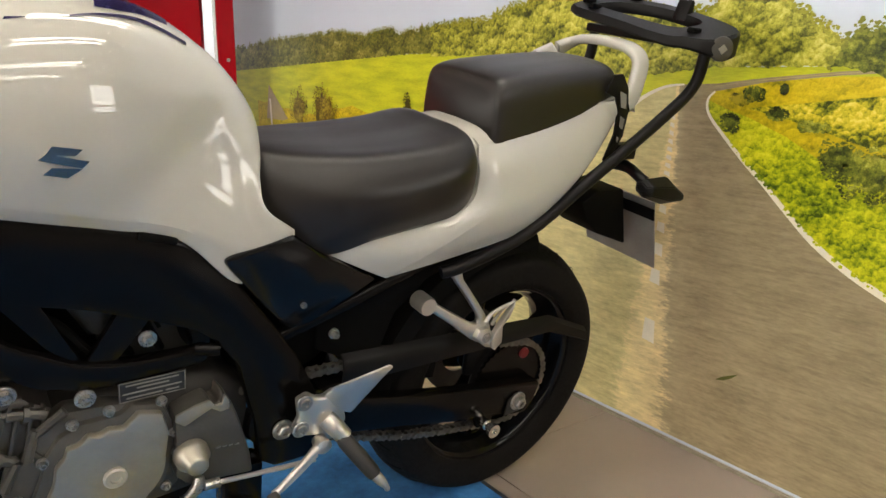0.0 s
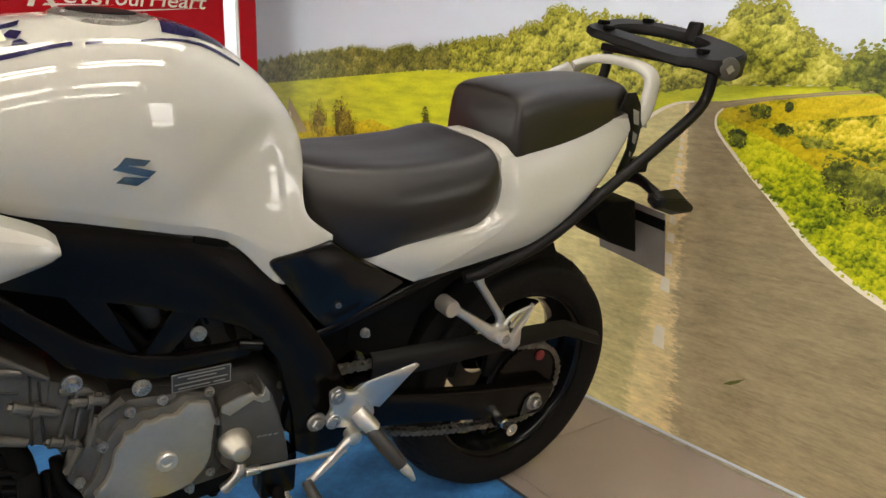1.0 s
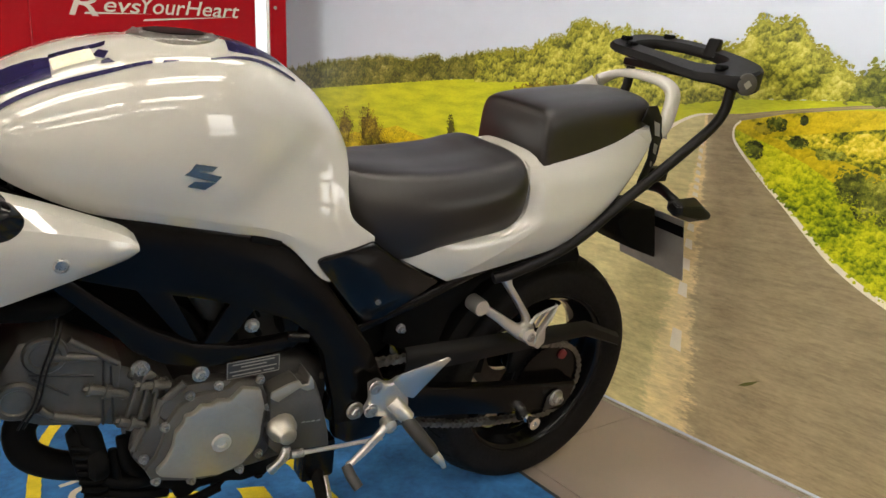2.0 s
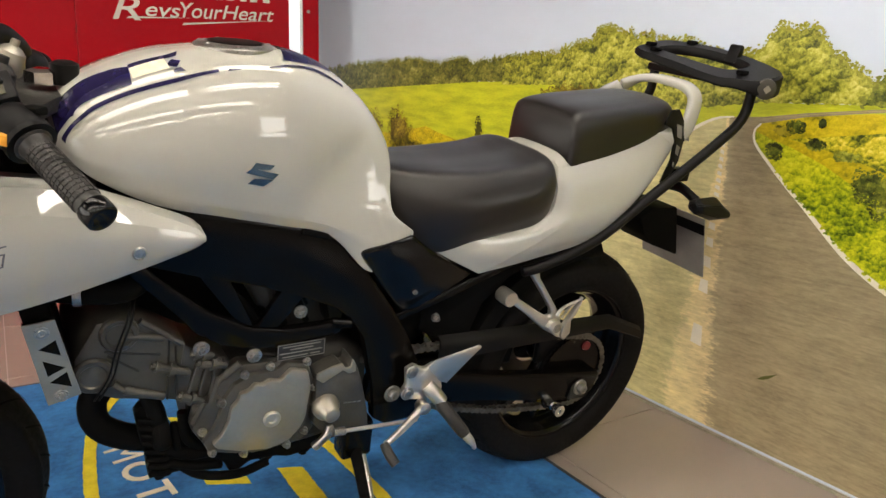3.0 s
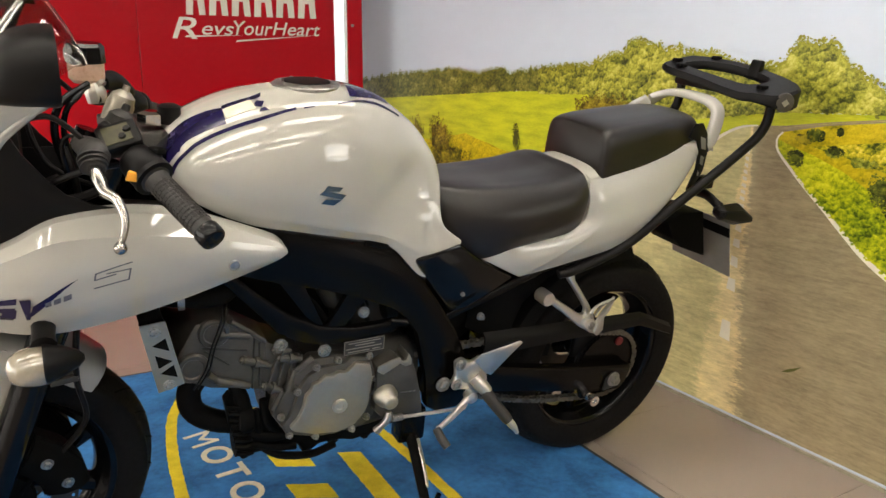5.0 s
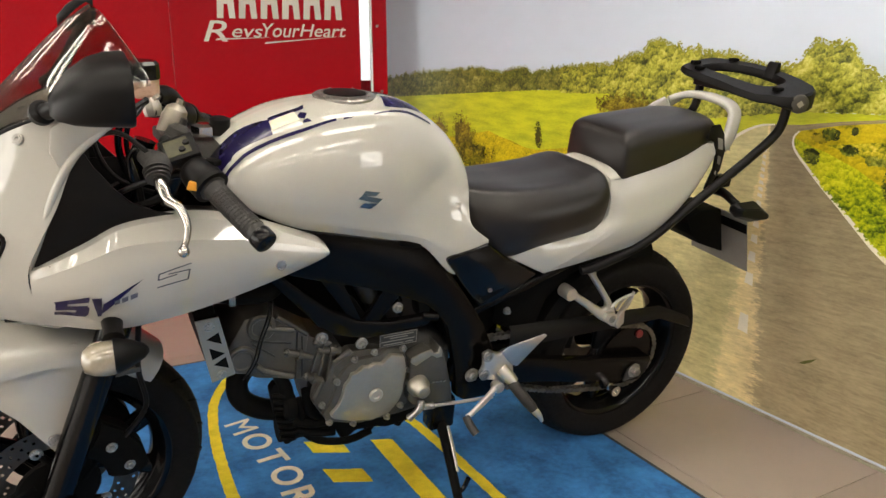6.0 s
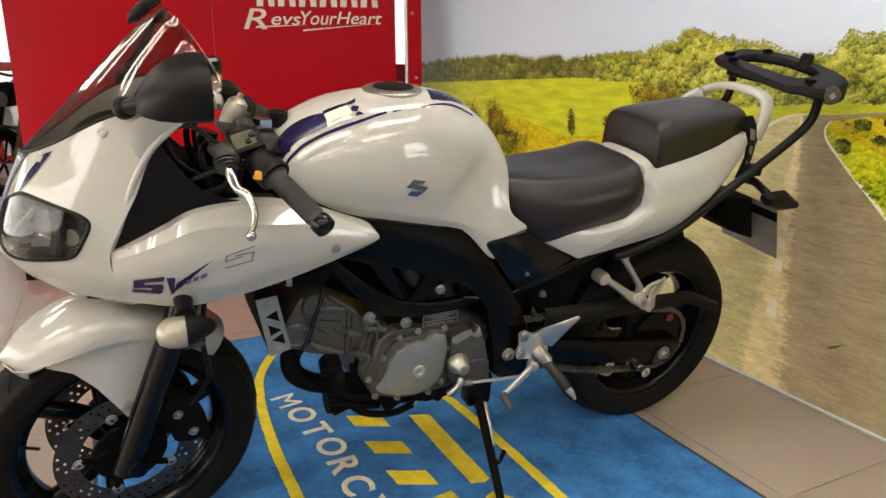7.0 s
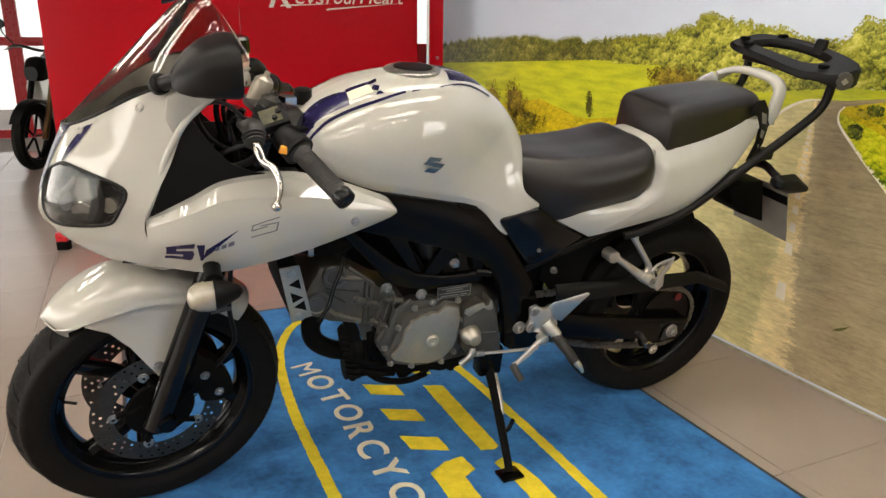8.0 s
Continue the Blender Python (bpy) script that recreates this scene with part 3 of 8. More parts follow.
def leaves(name, inside, s0, s1, z0, z1, count, size, mat, z, label="", clumps=0, seed=1, top_bias=0.0):
    """Many small irregular leaf dabs inside a region of the print."""
    r = random.Random(seed)
    bm = bmesh.new()
    cl = []
    while clumps and len(cl) < clumps:
        s, h = r.uniform(s0, s1), r.uniform(z0, z1)
        if inside(s, h):
            cl.append((s, h, r.uniform(0.6, 1.5)))
    made = tries = 0
    while made < count and tries < count * 30:
        tries += 1
        if cl:
            c = r.choice(cl)
            a, q = r.uniform(0, 6.28), abs(r.gauss(0, 0.5))
            s, h = c[0] + 2.6 * size * c[2] * q * math.cos(a), c[1] + 2.2 * size * c[2] * q * math.sin(a) + size * top_bias
        else:
            s, h = r.uniform(s0, s1), r.uniform(z0, z1)
        if not inside(s, h):
            continue
        k, a0 = r.randint(4, 6), r.uniform(0, 6.28)
        rad = size * r.uniform(0.35, 1.0)
        depth = z + 0.0012 * made / count
        bm.faces.new([bm.verts.new((s + rad * r.uniform(0.55, 1.1) * math.cos(a0 + 6.283 * j / k), h + rad * 0.8 * r.uniform(0.55, 1.1) * math.sin(a0 + 6.283 * j / k), depth)) for j in range(k)])
        made += 1
    return tagged(part(name, bm, mat, mural, label), kind="stuff")


def forest(name, top, low, s0, s1, z, mat, label):
    """A strip of woodland with a ragged top edge."""
    n = int((s1 - s0) / 0.006)
    ss = [s0 + (s1 - s0) * (i + 0.001) / (n + 0.002) for i in range(n + 1)]
    bm = bmesh.new()
    grid_faces(bm, [[Vector((s, low(s) + (top(s) - low(s)) * k / 2 + (0.006 * noise.noise((s * 60, 2, z)) if k == 0 else 0), z)) for k in range(3)] for s in ss])
    return part(name, bm, mat, mural, label)


def profile(points, rough, seed):
    P = sorted(points)

    def f(s):
        for (a, za), (b, zb) in zip(P, P[1:]):
            if a <= s <= b:
                t = (s - a) / (b - a)
                return za + (zb - za) * t + rough * (noise.noise((s * 16, seed, 0)) + 0.7 * noise.noise((s * 45, seed, 3)) + 0.5 * noise.noise((s * 120, seed, 5)))
        return -1
    return f


far_top = profile([(-3, 1.11), (-2.77, 1.114), (-2.257, 1.140), (-2.0, 1.144), (-1.63, 1.150), (-1.44, 1.124), (-1.25, 1.144), (-1.15, 1.118), (-1.04, 1.132), (-0.84, 1.141), (-0.7, 1.138)], 0.020, 1.0)
far_low = lambda s: (1.042 if s > -1.1 else 1.042 + (s + 1.1) * 0.031)
in_far = lambda s, h: far_low(s) - 0.004 < h < far_top(s)
forest("tree_line", far_top, far_low, -3, -0.7, 0.0020, M_FARTREE, "far tree line in the print")
leaves("tree_line_edge", lambda s, h: far_top(s) - 0.006 < h < far_top(s) + 0.010, -3, -0.7, 1.0, 1.18, 1500, 0.0055, M_LEAF_A, 0.0024, "ragged crowns of the printed tree line", seed=3)
hill_top = profile([(-0.95, 1.12), (-0.79, 1.134), (-0.716, 1.135), (-0.63, 1.138), (-0.577, 1.157), (-0.5, 1.172), (-0.451, 1.182), (-0.43, 1.208), (-0.383, 1.219), (-0.313, 1.194), (-0.236, 1.176), (-0.186, 1.176), (-0.133, 1.163), (-0.07, 1.162), (-0.02, 1.150), (0.0, 1.136), (0.08, 1.115), (0.188, 1.116), (0.208, 1.146), (0.234, 1.176), (0.278, 1.182), (0.336, 1.162), (0.368, 1.124), (0.424, 1.088), (0.47, 1.052), (0.50, 1.03)], 0.022, 4.0)
hill_low = lambda s: (1.03 if s < -0.62 else (0.955 if s < -0.1 else (0.955 + 0.03 * min(1, (s + 0.1) / 0.3))))
in_hill = lambda s, h: hill_low(s) < h < hill_top(s)
forest("tree_group", hill_top, hill_low, -0.95, 0.5, 0.0030, M_TREE, "sunlit yellow-green trees in the print")
leaves("tree_group_edge", lambda s, h: hill_top(s) - 0.008 < h < hill_top(s) + 0.014, -0.95, 0.5, 0.95, 1.25, 1300, 0.0065, M_LEAF_B, 0.0034, "ragged crowns of the printed trees", seed=6)
right_top = profile([(0.47, 0.99), (0.50, 1.03), (0.515, 1.046), (0.56, 1.054), (0.66, 1.085), (0.8, 1.15), (1.0, 1.22), (1.6, 1.28), (2.4, 1.3)], 0.018, 7.0)
right_low = lambda s: 0.985 if s < 0.5 else max(0.87, 0.985 - 0.22 * (s - 0.5)) + 0.012 * noise.noise((s * 30, 3, 1))
in_right = lambda s, h: right_low(s) < h < right_top(s)
forest("tree_group", right_top, right_low, 0.47, 2.4, 0.0032, M_DARKTREE, "dark green trees beside the printed road")
leaves("tree_group_edge", lambda s, h: right_top(s) - 0.01 < h < right_top(s) + 0.018, 0.47, 2.4, 0.85, 1.35, 1000, 0.008, M_LEAF_A, 0.0036, "ragged crowns beside the printed road", seed=9)


def bush(s, h, rs, rh, mat, count, seed, label):
    r = random.Random(seed)
    out = []
    for k in range(64):
        a = 2 * math.pi * k / 64
        q = 0.62 + 0.24 * noise.noise((2.2 * math.cos(a), 2.2 * math.sin(a), seed)) + 0.22 * noise.noise((7 * math.cos(a), 7 * math.sin(a), seed)) + r.uniform(-0.07, 0.07)
        out.append((s + rs * q * math.cos(a), h + rh * q * math.sin(a)))
    flat("bush", out, 0.0040, mat, label)
    ring = lambda a, b: 0.45 < math.hypot((a - s) / rs, (b - h) / rh) < 1.0 + 0.5 * noise.noise((a * 34, b * 12, seed))
    leaves("bush_edge", ring, s - 1.2 * rs, s + 1.2 * rs, h - 1.2 * rh, h + 1.3 * rh, count * 3, 0.0055, mat, 0.0044, seed=seed)


bush(-2.07, 0.80, 0.10, 0.11, M_BROWN, 200, 11, "brown thin bush in the print")
bush(-1.80, 0.80, 0.13, 0.12, M_BROWN, 260, 13, "brown thin bush in the print")
bush(-1.72, 0.70, 0.22, 0.10, M_BUSH, 300, 15, "low green bush in the print")
bush(-1.10, 0.84, 0.030, 0.055, M_LEAF_D, 60, 17, "small dark tree in the print")
bush(-0.83, 0.86, 0.03, 0.03, M_LEAF_D, 40, 19, "small dark bush in the print")
bush(0.285, 0.915, 0.028, 0.014, M_BUSH, 40, 21, "small bush in the print")
for s, h, rs, rh, k in ((0.312, 0.926, 0.024, 0.018, 41), (0.385, 0.938, 0.009, 0.011, 42), (0.266, 0.862, 0.026, 0.024, 43), (0.377, 0.884, 0.024, 0.012, 44), (0.52, 0.80, 0.055, 0.040, 45), (0.46, 0.86, 0.03, 0.014, 46)):
    bush(s, h, rs, rh, M_DARKTREE, 50, k, "small dark bush in the printed verge")
bush(0.60, 0.775, 0.11, 0.055, M_DARKTREE, 260, 23, "green bush beside the printed road")
bush(0.95, 0.78, 0.2, 0.08, M_DARKTREE, 300, 25, "green bush beside the printed road")
bush(-0.55, 0.985, 0.16, 0.05, M_BROWN, 240, 27, "reddish shrubs under the printed trees")
leaves("verge_grass", lambda s, h: 0.0 < h - edge_at(s) < 0.022, 0.26, 1.7, 0.15, 0.9, 520, 0.009, M_VERGE, 0.0020, "ragged grass along the printed road edge", seed=35)
flat("weeds", [(0.30, 0.893), (0.4, 0.905), (0.6, 0.93), (1.2, 0.93), (4.9, 0.9), (4.9, 0.62), (1.6, 0.70), (0.95, 0.755), (0.66, 0.80), (0.5, 0.845), (0.40, 0.873)], 0.0022, M_WEEDS, "tall yellow weeds in the print")
flat("road_sign", [(-2.43, 0.915), (-2.20, 0.745), (-2.245, 0.735), (-2.47, 0.735)], 0.0052, M_SIGN, "back of a triangular road sign in the print")
flat("sign_post", [(-2.428, 0.84), (-2.408, 0.84), (-2.385, 0.60), (-2.41, 0.60)], 0.0056, M_LINE)

# the sheet ends with its wall
for ob in mural.children:
    bm = bmesh.new()
    bm.from_mesh(ob.data)
    bmesh.ops.bisect_plane(bm, geom=bm.verts[:] + bm.edges[:] + bm.faces[:], plane_co=(-WALL_END - 0.005, 0, 0), plane_no=(1, 0, 0), clear_outer=True)
    bm.to_mesh(ob.data)
    bm.free()

# ---- red display panel ----
PA, PB = Vector((-1.757, 2.884, 0)), Vector((0.405, 2.30, 0))
P_LEN = (PB - PA).length
panel = empty("display_panel", Matrix.Translation(PA) @ Matrix.Rotation(math.atan2(PB.y - PA.y, PB.x - PA.x), 4, "Z"),
              "free-standing glossy red display panel with pale lettering", "display panel")
GAP0, GAP1 = P_LEN - 0.155, P_LEN - 0.083
part("board", box(bmesh.new(), 0, 1.062, 0, 0.035, 0.16, 2.3, 0.003), M_RED, panel)
part("board", box(bmesh.new(), 1.064, GAP0, 0, 0.035, 0.16, 2.3, 0.003), M_RED, panel)
part("post", box(bmesh.new(), GAP1, P_LEN, -0.005, 0.04, 0.0, 2.3, 0.004), M_RED, panel, "red upright post of the panel")
part("trim_strip", box(bmesh.new(), GAP1 - 0.014, GAP1 - 0.001, 0.0, 0.03, 0.16, 2.3, 0.002), M_ACRYL, panel, "pale edge strip beside the gap")
part("rail", box(bmesh.new(), 0, GAP1, 0.005, 0.03, 0.10, 0.157, 0.003), M_RED, panel)
for x, z in ((P_LEN - 0.055, 1.395), (P_LEN - 0.035, 1.03)):
    bm = bmesh.new()
    bolt(bm, (x, -0.008, z), (0, -1, 0), 0.006, 0.004)
    part("screw", bm, M_STEEL, panel)
for x in (0.075, P_LEN - 0.5):
    foot = part("foot", box(bmesh.new(), x - 0.03, x + 0.03, -0.36, 0.3, 0.05, 0.10, 0.006), M_REDPLASTIC, panel, "red steel foot of the panel")
    part("foot_post", box(bmesh.new(), x - 0.025, x + 0.025, 0.004, 0.03, 0.02, 0.12, 0.004), M_REDPLASTIC, panel)
    for y in (-0.35, 0.25):
        part("rubber_foot", box(bmesh.new(), x - 0.032, x + 0.032, y, y + 0.05, 0.0, 0.052, 0.004), M_MATTE, foot)
        

def text_bm(body_text, size, depth, shear=0.0, spacing=1.0, align="LEFT", bold=0.0):
    cu = bpy.data.curves.new("tmp_text", "FONT")
    cu.body, cu.size, cu.extrude, cu.shear, cu.space_character, cu.align_x = body_text, size, depth, shear, spacing, align
    cu.resolution_u = 4
    cu.offset = bold
    tmp = new("tmp_text", cu)
    me = bpy.data.meshes.new_from_object(tmp.evaluated_get(bpy.context.evaluated_depsgraph_get()))
    bpy.data.objects.remove(tmp)
    bm = bmesh.new()
    bm.from_mesh(me)
    bpy.data.meshes.remove(me)
    return bm


STAND = Matrix.Rotation(radians(90), 4, "X")
# slogan: letters and two underline strokes
SL_X, SL_Z, SL_W = 1.232, 1.315, 0.775
for word, off, size, wide in (("R", -0.02, 0.160, 1.5), ("evs", 0.138, 0.100, 1.3), ("Your", 0.297, 0.105, 0.97), ("Heart", 0.508, 0.096, 1.13)):
    bm = text_bm(word, size, 0.001, 0.25, bold=0.0004)
    bmesh.ops.transform(bm, matrix=Matrix.Translation((SL_X + off, -0.002, SL_Z + (0.008 if word != "R" else -0.012) + 0.02 * off)) @ STAND @ Matrix.Diagonal((wide, 1, 1, 1)), verts=bm.verts)
    part("slogan_word", bm, M_LETTER, panel, "pale slanted slogan lettering on the red board")
for a, b in (((0.06, -0.002), (0.36, 0.012)), ((0.318, -0.020), (0.775, 0.024))):
    out = [(SL_X + a[0], SL_Z + a[1] - 0.004), (SL_X + b[0], SL_Z + b[1]), (SL_X + a[0] + 0.01, SL_Z + a[1] + 0.006)]
    part("underline", plate(out, -0.003, -0.0005, 0), M_LETTER, panel)
# maker's name as plain blocks
for k in range(6):
    x = SL_X + 0.075 + k * 0.116
    out = [(x, 1.425 - 0.0), (x + 0.034, 1.425), (x + 0.040, 1.50), (x + 0.060, 1.50), (x + 0.066, 1.425), (x + 0.098, 1.425), (x + 0.088, 1.60), (x + 0.010, 1.60)]
    part("letter_block", plate(out, -0.003, -0.0005, 0), M_LETTER, panel, "pale block of the maker's mark")

# ---- floor mat ----
mat_ob = empty("floor_mat", pose(0, 0, 0), "blue motorcycle floor mat with yellow road markings and lettering", "floor mat")
CX0, CX1, CY0, CY1 = -1.49, 0.092, -2.4, 1.175
part("carpet", box(bmesh.new(), CX0 + 0.012, CX1 - 0.012, CY0 + 0.012, CY1 - 0.012, 0.0, 0.0055, 0.002), M_CARPET, mat_ob, "worn blue pile")
bm = bmesh.new()
for a, b, c, d in ((CX0, CX1, CY1 - 0.012, CY1), (CX0, CX1, CY0, CY0 + 0.012), (CX0, CX0 + 0.012, CY0 + 0.012, CY1 - 0.012), (CX1 - 0.012, CX1, CY0 + 0.012, CY1 - 0.012)):
    box(bm, a, b, c, d, 0.0, 0.0045, 0.001)
part("binding", bm, M_EDGE, mat_ob, "black rubber edge binding")
MAT_Z = 0.0058



def mark(name, outline, mat, label=""):
    bm = bmesh.new()
    r = random.Random(len(outline) + int(1000 * abs(outline[0][0])))
    pts = []
    n = len(outline)
    for i in range(n):
        a, b = Vector(outline[i]), Vector(outline[(i + 1) % n])
        k = max(1, int((b - a).length / 0.012))
        for j in range(k):
            p = a.lerp(b, j / k)
            pts.append((p.x + r.uniform(-0.0012, 0.0012), p.y + r.uniform(-0.0012, 0.0012)))
    f = bm.faces.new([bm.verts.new((x, y, 0.0)) for x, y in pts])
    ret = bmesh.ops.extrude_face_region(bm, geom=[f])
    for q in ret["geom"]:
        if isinstance(q, bmesh.types.BMVert):
            q.co.z = 0.0014
    o = part(name, bm, mat, mat_ob, label)
    o.location.z = MAT_Z
    return o


OVAL = [(-0.72, 1.03), (-0.80, 0.995), (-0.860, 0.94), (-0.918, 0.83), (-0.960, 0.70), (-0.990, 0.50), (-1.007, 0.24), (-1.008, 0.0), (-1.004, -0.4), (-0.99, -1.0), (-0.96, -1.5)]
mark("border_line", ribbon(OVAL, 0.016, 0.016), M_CYELLOW, "yellow border line woven in the mat")
mark("border_line", ribbon([(-0.72, 1.03), (-0.62, 0.97), (-0.53, 0.84), (-0.47, 0.65), (-0.43, 0.45), (-0.405, 0.30), (-0.392, 0.0), (-0.392, -0.4), (-0.40, -1.0), (-0.43, -1.5)], 0.016, 0.016), M_CYELLOW)
for y in (0.70, 0.522, 0.346, 0.168, -0.006):
    mark("dash", [(-0.755, y), (-0.655, y - 0.05), (-0.652, y - 0.125), (-0.75, y - 0.075)], M_CYELLOW)
mark("bar", [(-0.572, 0.26), (-0.512, 0.235), (-0.515, -0.165), (-0.535, -0.175), (-0.572, -0.165)], M_CYELLOW)
mark("bar", [(-0.572, 0.72), (-0.512, 0.695), (-0.512, 0.33), (-0.572, 0.36)], M_CYELLOW)
mark("arrow", [(-0.745, -0.21), (-0.69, -0.178), (-0.635, -0.172), (-0.628, -0.24), (-0.668, -0.262), (-0.668, -0.62), (-0.745, -0.60)], M_CYELLOW)
mark("bar", [(-0.566, -0.235), (-0.535, -0.222), (-0.505, -0.27), (-0.495, -0.345), (-0.495, -0.62), (-0.556, -0.60), (-0.556, -0.33)], M_CYELLOW)
def letter_line(y):
    """Middle of the lettering across the mat at y."""
    pts = [(-0.80, -0.845), (-0.24, -0.836), (-0.04, -0.850), (0.17, -0.851), (0.40, -0.877), (0.52, -0.899), (0.70, -0.935)]
    for (a, xa), (b, xb) in zip(pts, pts[1:]):
        if a <= y <= b:
            return xa + (xb - xa) * (y - a) / (b - a)
    return pts[0][1]


y_off = 0.578
for ch in "MOTORCYCLE":
    bm = text_bm(ch, 0.118, 0.0007, bold=0.0 if ch == "M" else 0.0022)
    xs, ys = [q.co.x for q in bm.verts], [q.co.y for q in bm.verts]
    wch = (max(xs) - min(xs)) * 1.12
    mid = y_off - wch / 2
    turn = math.atan2(letter_line(mid - 0.06) - letter_line(mid + 0.06), 0.12)
    m = Matrix.Translation((letter_line(mid), mid, MAT_Z + 0.0006)) @ Matrix.Rotation(radians(-90) + turn, 4, "Z") @ Matrix.Diagonal((1.12, 1, 1, 1)) @ Matrix.Translation((-(max(xs) + min(xs)) / 2, -(max(ys) + min(ys)) / 2, 0))
    bmesh.ops.transform(bm, matrix=m, verts=bm.verts)
    part("letter", bm, M_CCREAM, mat_ob, "cream letter woven in the mat")
    y_off -= wch + 0.025


# ---- motorcycle ----
# its own space: u towards the tail, v to its right side, w up; origin at the rear contact
bike = empty("motorcycle", pose(0.078, 0.024, 0.0055, 10, 0, 0), "pearl white half-faired sports motorcycle leaning on its side stand", "motorcycle")
REAR, FRONT = Vector((0.004, 0, 0.306)), Vector((-1.470, 0, 0.298))
STEER_DIR = Vector((0.4226, 0, 0.9063))
FORK_DIR = Vector((0.355, 0, 0.935))
STEER_AT = Vector((-1.56, 0, 0))
STEER = Matrix.Translation(STEER_AT) @ Matrix.Rotation(radians(STEER_DEG), 4, STEER_DIR) @ Matrix.Translation(-STEER_AT)



def moved(bm, m):
    bmesh.ops.transform(bm, matrix=m, verts=bm.verts)
    return bm


# wheels
def wheel(name, m, radius, half, rim_r, rim_half, label, disc, phase=0.35):
    tyre_prof = [(rim_r - 0.004, -rim_half - 0.004), (rim_r + 0.012, -rim_half - 0.012), (rim_r + (radius - rim_r) * 0.45, -half), (rim_r + (radius - rim_r) * 0.68, -half * 0.95),
                 (radius - 0.016, -half * 0.66), (radius - 0.004, -half * 0.32), (radius, 0)]
    tyre_prof = crom(tyre_prof, 4)
    tyre_prof = [(p[0], p[1]) for p in tyre_prof] + [(p[0], -p[1]) for p in tyre_prof[-2::-1]]
    w = part(name, lathe(crom([(rim_r - 0.002, -rim_half - 0.003), (rim_r + 0.006, -rim_half), (rim_r - 0.012, -rim_half + 0.004), (rim_r - 0.020, -rim_half * 0.7), (rim_r - 0.034, -rim_half * 0.35),
                                            (rim_r - 0.036, 0), (rim_r - 0.034, rim_half * 0.35), (rim_r - 0.020, rim_half * 0.7), (rim_r - 0.012, rim_half - 0.004), (rim_r + 0.006, rim_half), (rim_r - 0.002, rim_half + 0.003)], 2) , 96, m,
                   closed=True), M_GLOSSBLACK, bike, label, True, 60)
    part("tyre", lathe(tyre_prof, 96, m, closed=True), M_RUBBER, w, "black road tyre", True, 60)
    bm = bmesh.new()
    r2 = random.Random(3)
    n = 26
    for k in range(n):
        for sgn in (1, -1):
            a0 = 2 * math.pi * (k + (0.5 if sgn > 0 else 0)) / n
            pts = []
            for j in range(7):
                t = j / 6
                rr = radius + 0.0006 - 0.021 * t ** 2.2
                aa = a0 + 0.16 * t
                pts.append(((rr * math.cos(aa)), sgn * half * (0.10 + 0.66 * t), rr * math.sin(aa)))
            for j in range(6):
                p, q = Vector(pts[j]), Vector(pts[j + 1])
                tan = Vector((-math.sin(a0), 0, math.cos(a0))) * 0.0022
                f = [m @ (p - tan), m @ (p + tan), m @ (q + tan), m @ (q - tan)]
                bm.faces.new([bm.verts.new(c) for c in f])
    tagged(part("tread_groove", bm, M_MATTE, w), kind="stuff")
    part("hub", lathe([(0, -0.05), (0.032, -0.05), (0.036, -0.03), (0.03, 0), (0.036, 0.03), (0.032, 0.05), (0, 0.05)], 32, m), M_GLOSSBLACK, w, "", True)
    for k in range(3):
        for side in (-1, 1):
            a = 2 * math.pi * k / 3 + phase + side * 0.17
            d = Vector((math.cos(a), 0, math.sin(a)))
            e = Vector((math.cos(2 * math.pi * k / 3 + phase + side * 0.36), 0, math.sin(2 * math.pi * k / 3 + phase + side * 0.36)))
            bm = tube([m @ (d * 0.028), m @ (d * 0.09 + e * 0.01), m @ (e * (rim_r - 0.03))], [0.020, 0.018, 0.022], 12, 4)
            part("spoke", bm, M_GLOSSBLACK, w, "", True)
    bm = tube([m @ Vector((-(rim_r - 0.03), 0.0, 0.035)), m @ Vector((-(rim_r - 0.062), -0.02, 0.034))], 0.0035, 8)
    part("valve", bm, M_BLACK, w)
    return w


AXLE_R = Matrix.Translation(REAR)
AXLE_F = STEER @ Matrix.Translation(FRONT)
rear_wheel = wheel("rear_wheel", AXLE_R, 0.312, 0.082, 0.222, 0.066, "gloss black three-spoke rear wheel", False, 0.05)
front_wheel = wheel("front_wheel", AXLE_F, 0.303, 0.063, 0.228, 0.050, "gloss black three-spoke front wheel", True, 0.0)


